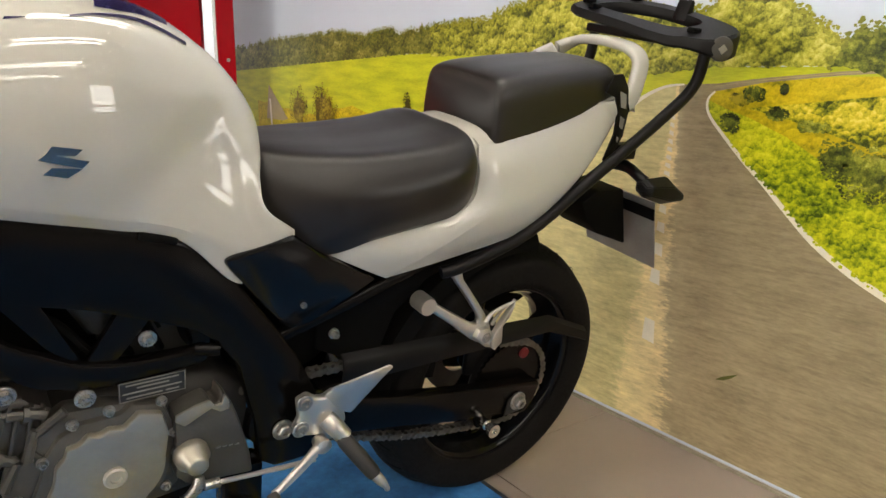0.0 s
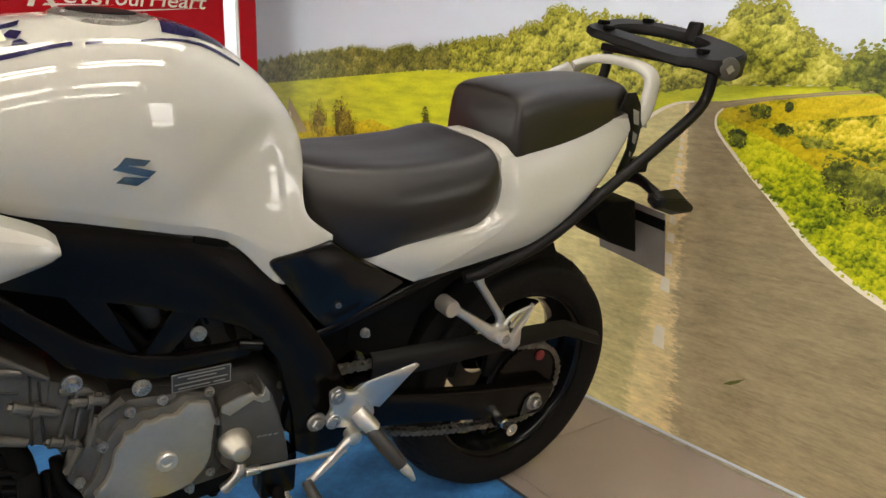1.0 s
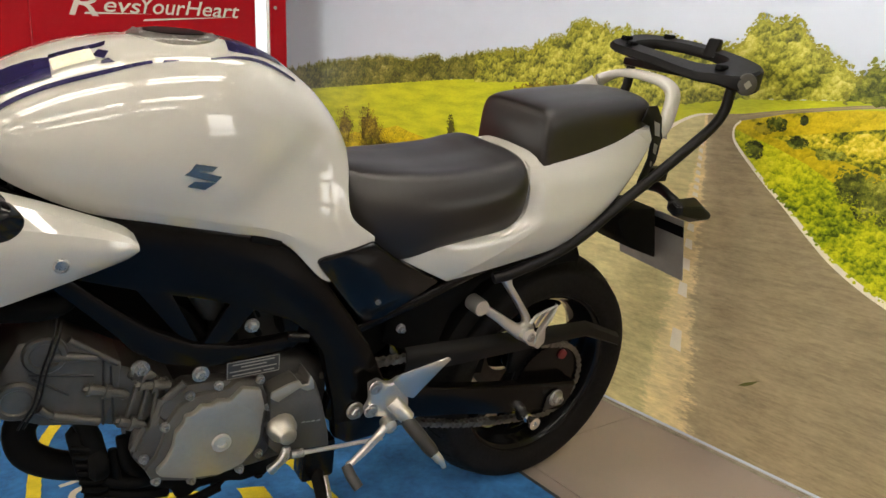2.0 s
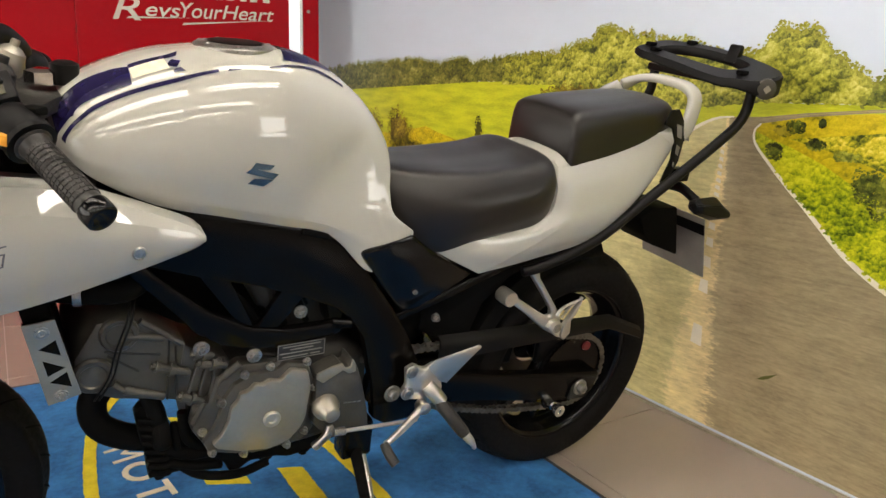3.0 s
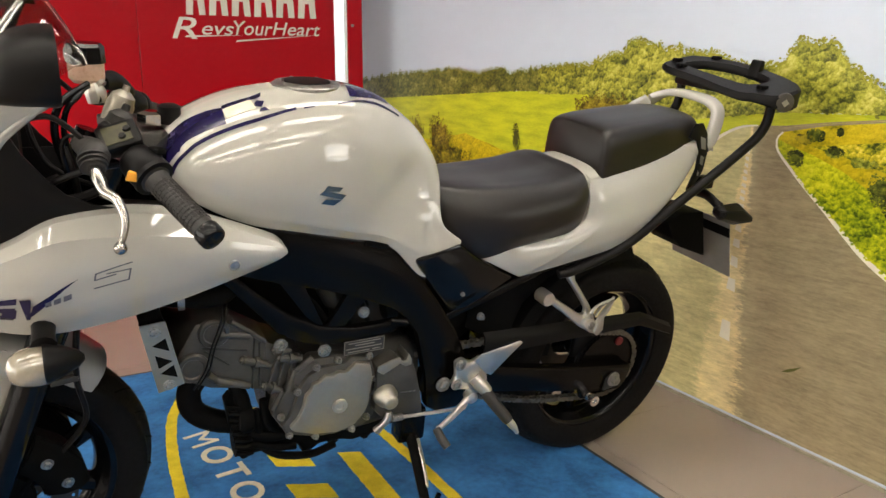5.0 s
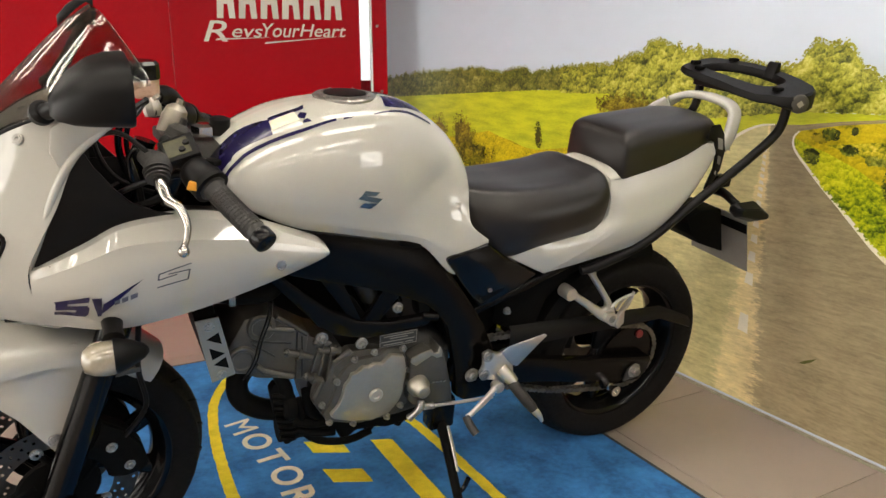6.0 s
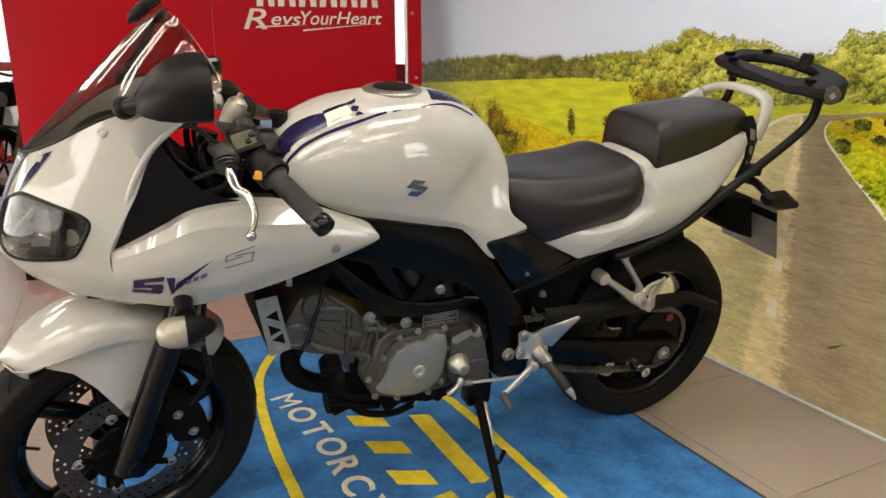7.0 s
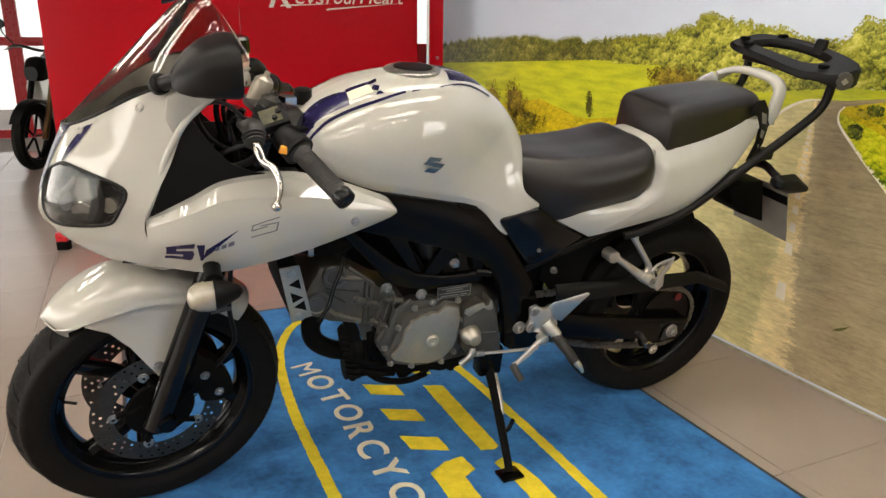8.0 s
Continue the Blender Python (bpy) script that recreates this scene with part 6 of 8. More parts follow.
# handlebars: the left one stands as the turned steering puts it, the right one beyond the tank
def bar(start, g0, g1, left):
    hb = part("handlebar", tube([start, tuple((Vector(start) + Vector(g0)) / 2 + Vector((0, 0, 0.004))), g0], 0.0115, 12, 3), M_BLACK, bike, "black clip-on handlebar", True)
    a, b = Vector(g0), Vector(g1)
    d, ln = (b - a).normalized(), (b - a).length
    at = lambda t: tuple(a + d * ln * t)
    g = part("grip", tube([at(t) for t in (0, 0.04, 0.10, 0.5, 0.82, 0.84)], [0.018, 0.024, 0.0185, 0.0178, 0.0178, 0.0185], 20, 3), M_GRIP, hb, "black patterned rubber grip", True)
    side = d.orthogonal().normalized()
    up = d.cross(side)
    bm = bmesh.new()
    for k in range(13):
        for q in range(18):
            w = 2 * math.pi * (q + 0.5) / 18
            n = side * math.cos(w) + up * math.sin(w)
            c = a + d * ln * (0.16 + 0.049 * k) + n * 0.0178
            tg = d.cross(n) * 0.0024
            ax = d * ln * 0.017
            vs = [bm.verts.new(c + s1 * ax + s2 * tg + n * h) for h in (-0.001, 0.0013) for s1, s2 in ((-1, -1), (1, -1), (1, 1), (-1, 1))]
            for f in ((4, 5, 6, 7), (0, 1, 5, 4), (1, 2, 6, 5), (2, 3, 7, 6), (3, 0, 4, 7)):
                bm.faces.new([vs[z] for z in f])
    tagged(part("grip_rib", bm, M_GRIP, g), kind="stuff")
    part("bar_end", tube([at(t) for t in (0.84, 0.86, 0.98, 1.0)], [0.019, 0.0205, 0.020, 0.015], 20, 2), M_GLOSSBLACK, hb, "black bar-end weight", True)
    inb = -d
    sw = part("switch_housing", tube([tuple(a + inb * 0.052), tuple(a + inb * 0.046), tuple(a + inb * 0.020), tuple(a + inb * 0.008), tuple(a + inb * 0.002)], [0.020, 0.027, 0.031, 0.030, 0.026], 22, 3), M_BLACK, hb, "black switch housing", True)
    part("housing_ring", tube([tuple(a + inb * 0.004), tuple(a + d * 0.004)], 0.0315, 24, 1), M_BLACK, sw, "", True)
    return hb, sw


hb, sw = bar((-1.222, -0.115, 1.005), (-1.166, -0.220, 0.950), (-1.102, -0.338, 0.884), True)
part("switch", plate([(-0.009, -0.006), (0.009, -0.008), (0.008, 0.006), (-0.004, 0.009)], 0.0, -0.010, 0.002, Matrix.Translation((-1.196, -0.226, 0.956)) @ Matrix.Rotation(radians(-20), 4, "Z")), M_ORANGE, sw, "orange indicator switch", True)
part("switch", box(bmesh.new(), -0.012, 0.012, -0.010, 0.010, -0.005, 0.006, 0.003, Matrix.Translation((-1.158, -0.200, 0.985)) @ Matrix.Rotation(radians(-50), 4, "Z")), M_MATTE, sw, "black rocker switch", True)
part("lever_perch", tube([(-1.262, -0.150, 0.990), (-1.248, -0.168, 0.984), (-1.241, -0.182, 0.978), (-1.245, -0.207, 0.962)], [0.012, 0.019, 0.022, 0.015], 14, 4), M_GRIP, hb, "dark grey rubber boot on the lever perch", True)
for k in range(3):
    p = Vector((-1.2455, -0.192, 0.974)) + Vector((0.0, -0.006, -0.004)) * k
    part("boot_rib", tube([tuple(p), tuple(p + Vector((0.0, -0.0022, -0.0015)))], 0.0225 - 0.0015 * k, 16, 1), M_GRIP, hb, "", True)
part("lever", tube([(-1.245, -0.205, 0.966), (-1.242, -0.225, 0.953), (-1.237, -0.245, 0.940), (-1.223, -0.265, 0.932), (-1.216, -0.285, 0.909), (-1.220, -0.294, 0.888), (-1.226, -0.298, 0.876)], [0.009, 0.0102, 0.0085, 0.0072, 0.006, 0.0052, 0.005], 14, 5), M_LEVER, hb, "polished aluminium hand lever", True)
bm = bmesh.new()
bmesh.ops.create_uvsphere(bm, u_segments=18, v_segments=12, radius=0.0095, matrix=Matrix.Translation((-1.226, -0.299, 0.870)))
part("lever_ball", bm, M_LEVER, hb, "", True)
# control box beside the left switches
P0, P1, P2 = Vector((-1.240, -0.150, 1.009)), Vector((-1.198, -0.150, 1.022)), Vector((-1.173, -0.190, 1.004))
e1, e2 = P1 - P0, P2 - P1
e3 = e1.cross(e2).normalized()
e3 = e3 if e3.z > 0 else -e3
mb = Matrix((( *e1.normalized(), 0), (*(e3.cross(e1.normalized())), 0), (*e3, 0), (0, 0, 0, 1))).transposed()
mb.translation = P0 + e1 / 2 + e2 / 2
cb = part("alarm_box", box(bmesh.new(), -0.030, 0.030, -0.026, 0.026, -0.022, 0.0, 0.004, mb), M_BLACK, bike, "small black control box on the handlebar", True)
part("window", box(bmesh.new(), -0.022, 0.018, -0.018, 0.018, 0.0002, 0.0012, 0.0, mb), material("green_lens", (0.055, 0.052, 0.024), 0.4, 0, 0.3, 60, spec=0.2), cb, "dull green window")
for x, y in ((0.004, -0.008), (0.014, 0.004)):
    part("button", lathe([(0, 0.003), (0.005, 0.003), (0.006, 0), (0, 0)], 12, mb @ Matrix.Translation((x, y, 0.0012)) @ Matrix.Rotation(radians(90), 4, "X")), M_BLACK, cb)
# right bar, master cylinder and brake reservoir
hr, sr = bar((-1.215, 0.120, 1.005), (-1.130, 0.250, 0.966), (-1.066, 0.340, 0.930), False)
part("master_cylinder", tube([(-1.200, 0.150, 1.030), (-1.180, 0.175, 1.030), (-1.155, 0.205, 1.005), (-1.148, 0.225, 0.992)], [0.016, 0.019, 0.018, 0.014], 14, 4), M_BLACK, hr, "black brake master cylinder", True)
part("lever", tube([(-1.178, 0.200, 1.000), (-1.165, 0.240, 0.985), (-1.135, 0.300, 0.965), (-1.125, 0.340, 0.945)], [0.009, 0.008, 0.007, 0.006], 12, 4), M_BLACK, hr, "black brake lever", True)
rm = Matrix.Translation((-1.223, 0.150, 1.050)) @ Matrix.Rotation(radians(90), 4, "X")
rs = part("brake_reservoir", lathe([(0, -0.020), (0.024, -0.020), (0.031, -0.012), (0.031, 0.018), (0, 0.018)], 28, rm), material("fluid_pot", (0.50, 0.33, 0.24), 0.3, 0, 0.1, 20), bike, "amber brake fluid pot with black lid", True)
part("reservoir_lid", lathe([(0, 0.052), (0.027, 0.052), (0.033, 0.046), (0.034, 0.017), (0, 0.017)], 8, rm), M_GLOSSBLACK, rs, "black faceted lid")
part("reservoir_bracket", tube([(-1.216, 0.140, 1.034), (-1.212, 0.133, 1.015), (-1.210, 0.130, 0.995)], [0.012, 0.019, 0.016], 8, 2), M_ALU, rs, "pale alloy bracket", True)
part("hose_union", tube([(-1.205, 0.132, 1.033), (-1.200, 0.128, 1.028)], 0.010, 8, 1), M_COVER, rs)
# top yoke
yk = part("top_yoke", moved(plate([(-1.215, -0.125), (-1.15, -0.135), (-1.115, -0.05), (-1.108, 0.0), (-1.115, 0.05), (-1.15, 0.135), (-1.215, 0.125), (-1.205, 0.0)], 0.0, 0.022, 0.004), Matrix.Translation((0.0, 0, 0.955)) @ Matrix.Rotation(radians(90), 4, "X")), M_ENGDARK, bike, "grey alloy top yoke", True)
for s, at in ((-1, (-1.191, -0.084, 1.012)), (1, (-1.170, 0.094, 1.012))):
    m = Matrix.Translation(at) @ Vector((0.38, 0, 0.92)).to_track_quat("Y", "Z").to_matrix().to_4x4()
    part("fork_cap", lathe([(0, 0.024), (0.006, 0.024), (0.007, 0.014), (0.012, 0.012), (0.021, 0.004), (0.022, -0.004), (0.025, -0.012), (0.024, -0.05), (0, -0.05)], 22, m), M_ENGDARK if s < 0 else M_COVER, yk, "alloy fork cap", True, 25)
part("steering_nut", lathe([(0, 0.0), (0.024, 0.0), (0.024, 0.018), (0.012, 0.022), (0, 0.022)], 6, Matrix.Translation((-1.135, 0, 0.985)) @ Matrix.Rotation(radians(90), 4, "X")), M_CHROME, yk, "bright steering nut")
part("ignition_lock", lathe([(0, 0), (0.02, 0), (0.02, 0.03), (0.012, 0.034), (0, 0.034)], 20, Matrix.Translation((-1.105, 0.0, 0.985)) @ Matrix.Rotation(radians(90), 4, "X")), M_BLACK, yk, "", True)
# cables
for pts_, r in (([(-1.245, -0.17, 0.99), (-1.30, -0.15, 1.03), (-1.36, -0.11, 0.99), (-1.37, -0.06, 0.90), (-1.30, -0.03, 0.84), (-1.20, -0.04, 0.80)], 0.0045),
                ([(-1.20, -0.19, 0.965), (-1.26, -0.17, 0.95), (-1.31, -0.12, 0.91), (-1.30, -0.06, 0.86), (-1.22, -0.03, 0.82)], 0.005),
                ([(-1.27, 0.15, 1.04), (-1.32, 0.12, 1.02), (-1.36, 0.06, 0.95), (-1.36, 0.02, 0.82), (-1.37, 0.02, 0.66)], 0.005),
                ([(-1.24, 0.18, 1.0), (-1.30, 0.16, 1.05), (-1.33, 0.10, 1.0), (-1.30, 0.05, 0.90), (-1.18, 0.04, 0.84)], 0.005),
                ([(-1.335, -0.12, 0.905), (-1.30, -0.13, 0.892), (-1.25, -0.13, 0.90), (-1.22, -0.115, 0.915)], 0.008),
                ([(-1.28, -0.10, 0.97), (-1.27, -0.12, 0.93), (-1.26, -0.11, 0.88), (-1.22, -0.09, 0.84)], 0.006)):
    part("cable", tube(pts_, r, 8, 6), M_BLACK, bike, "black control cable", True)
for dv, r in ((0.0, 0.0065), (0.014, 0.005)):
    part("brake_hose", tube([(-1.230, 0.03 + dv, 1.046), (-1.262 + dv, 0.01, 1.030), (-1.279 + dv, 0.0, 1.014), (-1.287 + dv, 0.0, 0.988), (-1.287 + dv, 0.0, 0.955), (-1.275 + dv, 0.0, 0.905)], r, 10, 6), M_GLOSSBLACK, bike, "glossy black hose at the steering head", True)
part("cable_loop", tube([(-1.278, -0.135, 0.930), (-1.284, -0.148, 0.975), (-1.281, -0.150, 0.992), (-1.273, -0.150, 1.000), (-1.264, -0.152, 0.998), (-1.256, -0.156, 0.986)], 0.0042, 8, 6), M_GLOSSBLACK, bike, "black clutch cable loop", True)

# front turn signals
for sgn in (1, -1):
    c = Vector((-1.338, -0.225 * sgn, 0.662))
    rows = []
    for u, hv, hw in ((-1.392, 0.006, 0.006), (-1.387, 0.022, 0.019), (-1.374, 0.031, 0.028), (-1.352, 0.034, 0.032), (-1.340, 0.033, 0.032)):
        rows.append([Vector((u, c.y + hv * math.cos(2 * math.pi * k / 20), c.z - 0.003 + hw * math.sin(2 * math.pi * k / 20))) for k in range(20)])
    bm = bmesh.new()
    grid_faces(bm, rows, closed_ring=True, cap=True)
    rows = []
    for u, hv, hw in ((-1.341, 0.034, 0.033), (-1.336, 0.034, 0.033), (-1.318, 0.026, 0.026), (-1.292, 0.012, 0.014), (-1.284, 0.004, 0.005)):
        rows.append([Vector((u, c.y + hv * math.cos(2 * math.pi * k / 20), c.z + hw * math.sin(2 * math.pi * k / 20))) for k in range(20)])
    b2 = bmesh.new()
    grid_faces(b2, rows, closed_ring=True, cap=True)
    ts = part("turn_signal", b2, M_BLACK, bike, "dark turn signal with a clear front lens", True, 50)
    part("signal_lens", bm, M_AMBER, ts, "pale smoked lens", True, 50)
    part("signal_stalk", tube([(-1.335, -0.165 * sgn, 0.705), (-1.337, -0.195 * sgn, 0.698), (-1.338, -0.222 * sgn, 0.690)], [0.020, 0.017, 0.019], 12, 3), M_BLACK, ts, "", True)

# front brake calipers and hoses
for s in (-1, 1):
    rows = []
    for a in (2, 20, 40, 60):
        ca, sa = math.cos(radians(a)), math.sin(radians(a))
        rows.append([FRONT + Vector((ca * r, s * v, sa * r)) for r, v in ((0.088, 0.045), (0.090, 0.088), (0.120, 0.100), (0.152, 0.098), (0.170, 0.082), (0.170, 0.045))])
    bm = bmesh.new()
    grid_faces(bm, rows, closed_ring=True, cap=True)
    bmesh.ops.bevel(bm, geom=bm.edges[:], offset=0.004, segments=2, affect="EDGES")
    cal = part("brake_caliper", moved(bm, STEER), M_MATTE, bike, "black brake caliper", True)
    for a, r in ((14, 0.132), (42, 0.132)):
        bm = bmesh.new()
        bolt(bm, FRONT + Vector((math.cos(radians(a)) * r, s * 0.099, math.sin(radians(a)) * r)), (0, s, 0), 0.0075, 0.008)
        part("caliper_bolt", moved(bm, STEER), M_STEEL, cal)
    part("brake_hose", moved(tube([FRONT + Vector((0.12, s * 0.085, 0.09)), FRONT + Vector((0.17, s * 0.09, 0.16)), FRONT + Vector((0.16, s * 0.10, 0.26)), FRONT + Vector((0.17, s * 0.09, 0.36)), FRONT + Vector((0.19, s * 0.05, 0.44))], 0.0055, 8, 6), STEER), M_BLACK, cal, "", True)
    part("hose_clip", moved(box(bmesh.new(), 0, 0.045, -0.006, 0.006, -0.006, 0.006, 0.002, Matrix.Translation(FRONT + Vector((0.118, s * 0.10, 0.262)))), STEER), M_ENGINE, cal, "grey hose bracket")
for s in (-1, 1):
    bm = bmesh.new()
    bolt(bm, FRONT + Vector((0.004, s * 0.088, 0.135)), (0, s, 0), 0.008, 0.003, False)
    part("mudguard_bolt", moved(bm, STEER), M_STEEL, fender)
part("lower_yoke", moved(box(bmesh.new(), -0.035, 0.045, -0.13, 0.13, -0.022, 0.022, 0.01, Matrix.Translation(FRONT + Vector((0.0, 0, 0)) + FORK_DIR * 0.47)), STEER), M_FRAME, bike, "black lower fork yoke", True)


# frame: black cast spars, left and right
for sgn in (1, -1):
    spar = [(-1.10, 0.865), (-1.03, 0.828), (-0.90, 0.803), (-0.76, 0.772), (-0.70, 0.745), (-0.645, 0.706), (-0.617, 0.660), (-0.570, 0.595), (-0.525, 0.526), (-0.487, 0.445), (-0.462, 0.365), (-0.470, 0.335), (-0.495, 0.315), (-0.560, 0.315), (-0.588, 0.335),
            (-0.598, 0.42), (-0.625, 0.53), (-0.655, 0.575), (-0.69, 0.605), (-0.74, 0.628), (-0.83, 0.665), (-0.925, 0.692), (-1.05, 0.735), (-1.12, 0.775)]
    part("frame_spar", plate(spar, -0.098 * sgn, -0.128 * sgn, 0.007, lift=lambda u, w: -0.006 * sgn * max(0, (0.6 - w) / 0.3)), M_FRAME, bike, "black cast aluminium frame spar", True, 30)
    low = [(-1.125, 0.775), (-1.06, 0.725), (-0.97, 0.625), (-0.945, 0.590), (-0.90, 0.560), (-0.84, 0.540), (-0.77, 0.536), (-0.675, 0.545), (-0.664, 0.560), (-0.668, 0.576), (-0.70, 0.574), (-0.78, 0.575), (-0.85, 0.590), (-0.915, 0.628), (-0.985, 0.690), (-1.04, 0.745)]
    part("frame_rail", plate(low, -0.100 * sgn, -0.126 * sgn, 0.010), M_FRAME, bike, "black lower frame rail", True, 30)
    part("frame_strut", plate([(-0.842, 0.575), (-0.802, 0.570), (-0.722, 0.668), (-0.770, 0.690)], -0.102 * sgn, -0.120 * sgn, 0.005), M_FRAME, bike, "", True, 30)
    part("frame_strut", plate([(-0.836, 0.575), (-0.872, 0.598), (-0.945, 0.705), (-0.892, 0.700)], -0.102 * sgn, -0.118 * sgn, 0.005), M_FRAME, bike, "", True, 30)
    # side cover below the seat
    cover = [(-0.655, 0.7205), (-0.640, 0.727), (-0.590, 0.736), (-0.549, 0.747), (-0.500, 0.709), (-0.386, 0.643), (-0.43, 0.612), (-0.500, 0.572), (-0.540, 0.569), (-0.600, 0.644), (-0.648, 0.706)]
    part("side_cover", plate(cover, -0.095 * sgn, -0.146 * sgn, 0.007, lift=lambda u, w: 0.030 * sgn * max(0, (0.70 - w) / 0.14)), M_GLOSSBLACK, bike, "glossy black side cover", True, 30)
    # seat rails
    part("seat_rail", tube([(-0.56, -0.095 * sgn, 0.545), (-0.42, -0.098 * sgn, 0.590), (-0.28, -0.10 * sgn, 0.640), (-0.10, -0.095 * sgn, 0.680), (0.10, -0.08 * sgn, 0.78)], 0.015, 10, 4), M_FRAME, bike, "black tubular seat rail", True)
    part("seat_rail", tube([(-0.60, -0.095 * sgn, 0.70), (-0.35, -0.098 * sgn, 0.72), (-0.10, -0.095 * sgn, 0.80), (0.15, -0.075 * sgn, 0.90)], 0.014, 10, 4), M_FRAME, bike, "black tubular seat rail", True)
part("headstock", tube([(-1.20, 0, 0.78), (-1.14, 0, 0.91), (-1.122, 0, 0.95)], 0.036, 16, 2), M_FRAME, bike, "black steering head", True)
# dark air box and rear cylinder under the tank
part("airbox", body([(-1.08, [(0, 0.90), (-0.05, 0.90), (-0.08, 0.87), (-0.085, 0.80), (-0.06, 0.74)]), (-0.9, [(0, 0.95), (-0.06, 0.94), (-0.09, 0.88), (-0.095, 0.76), (-0.07, 0.68)]), (-0.7, [(0, 0.92), (-0.05, 0.90), (-0.085, 0.85), (-0.092, 0.72), (-0.07, 0.66)]), (-0.58, [(0, 0.80), (-0.05, 0.79), (-0.08, 0.76), (-0.085, 0.70), (-0.06, 0.66)])], 4, 4), M_MATTE, bike, "black air box under the tank", True)
part("tail_undertray", body([(-0.5, [(0, 0.72), (-0.06, 0.72), (-0.085, 0.70), (-0.09, 0.66)]), (-0.3, [(0, 0.74), (-0.06, 0.74), (-0.088, 0.71), (-0.09, 0.66)]), (-0.1, [(0, 0.83), (-0.06, 0.83), (-0.088, 0.79), (-0.088, 0.70)]), (0.08, [(0, 0.90), (-0.05, 0.90), (-0.08, 0.87), (-0.08, 0.79)]), (0.2, [(0, 0.93), (-0.04, 0.93), (-0.065, 0.92), (-0.07, 0.86)])], 4, 4), M_MATTE, bike, "matt black undertray", True)

# small bolts
for at, r in (((-0.935, -0.126, 0.563), 0.0095), ((-0.842, -0.126, 0.532), 0.0095), ((-0.756, -0.122, 0.605), 0.0085), ((-0.520, -0.124, 0.617), 0.0055), ((-0.452, -0.115, 0.542), 0.0065), ((-0.550, -0.138, 0.391), 0.0125)):
    bm = bmesh.new()
    bolt(bm, at, (0, -1, 0), r, 0.010)
    part("frame_bolt", bm, M_STEEL, bike, "zinc-plated frame bolt")
part("frame_stub", tube([(-0.69, -0.118, 0.571), (-0.655, -0.128, 0.567)], 0.010, 10, 1), M_FRAME, bike, "", True)
# maker's plate, with writing as bars
vin = part("type_plate", box(bmesh.new(), -0.800, -0.706, -0.1275, -0.1262, 0.512, 0.545, 0.0005), M_LABEL, bike, "black type plate with pale writing")
for k, (w, x0, x1) in enumerate(((0.5385, -0.79, -0.716), (0.5325, -0.775, -0.73), (0.5255, -0.795, -0.712), (0.518, -0.79, -0.74), (0.518, -0.735, -0.716))):
    part("plate_text", box(bmesh.new(), x0, x1, -0.1282, -0.1276, w - 0.0011, w + 0.0011), M_PRINT, vin)
for a, b, c, d in ((-0.799, -0.707, 0.5435, 0.5445), (-0.799, -0.707, 0.5125, 0.5135), (-0.799, -0.798, 0.5135, 0.5435), (-0.708, -0.707, 0.5135, 0.5435)):
    part("plate_border", box(bmesh.new(), a, b, -0.1285, -0.1276, c, d), M_PRINT, vin)

# engine
eng = part("crankcase", body([(-0.935, [(0, 0.44), (-0.06, 0.44), (-0.09, 0.43), (-0.10, 0.40), (-0.09, 0.35), (-0.05, 0.32), (0, 0.315)]),
                              (-0.89, [(0, 0.51), (-0.07, 0.51), (-0.105, 0.49), (-0.115, 0.42), (-0.105, 0.33), (-0.06, 0.29), (0, 0.285)]),
                              (-0.78, [(0, 0.53), (-0.07, 0.53), (-0.105, 0.51), (-0.118, 0.43), (-0.112, 0.32), (-0.06, 0.275), (0, 0.272)]),
                              (-0.66, [(0, 0.52), (-0.07, 0.52), (-0.105, 0.50), (-0.115, 0.42), (-0.11, 0.33), (-0.06, 0.28), (0, 0.275)]),
                              (-0.60, [(0, 0.48), (-0.06, 0.48), (-0.09, 0.46), (-0.10, 0.42), (-0.095, 0.35), (-0.05, 0.31), (0, 0.305)])], 4, 4), M_ENGDARK, bike, "dark grey V-twin crankcase", True, 50)
# front cylinder and head, leaning forward
cyl = [(-1.003, 0.470), (-0.935, 0.441), (-0.905, 0.478), (-0.878, 0.520), (-0.914, 0.542), (-0.962, 0.570), (-0.985, 0.585)]
cy = part("cylinder", plate(cyl, 0.10, -0.112, 0.008), M_ENGINE, bike, "grey cylinder barrel", True, 30)
head = [(-1.129, 0.572), (-1.132, 0.545), (-1.125, 0.515), (-1.072, 0.486), (-0.990, 0.466), (-0.965, 0.520), (-0.958, 0.574), (-1.007, 0.612), (-1.049, 0.637), (-1.095, 0.632)]
hd = part("cylinder_head", plate(head, 0.11, -0.116, 0.008), M_ENGINE, bike, "grey cylinder head casting", True, 30)


def side_disc(name, u, w, r, v0, v1, mat, parent, dish=0.0):
    """A turned boss on the left side, from side offset v0 out to v1."""
    prof = [(0, v1 - dish), (r * 0.62, v1 - dish), (r * 0.70, v1), (r * 0.90, v1), (r, v1 - 0.004), (r * 1.02, v0), (0, v0)]
    return part(name, lathe(prof, 30, Matrix.Translation((u, 0, w)) @ Matrix.Rotation(math.pi, 4, "X")), mat, parent, "", True, 30)


side_disc("cam_cap", -1.103, 0.541, 0.031, 0.112, 0.124, M_ENGINE, hd, 0.003)
side_disc("cam_cap", -1.062, 0.609, 0.030, 0.112, 0.124, M_ENGINE, hd, 0.003)
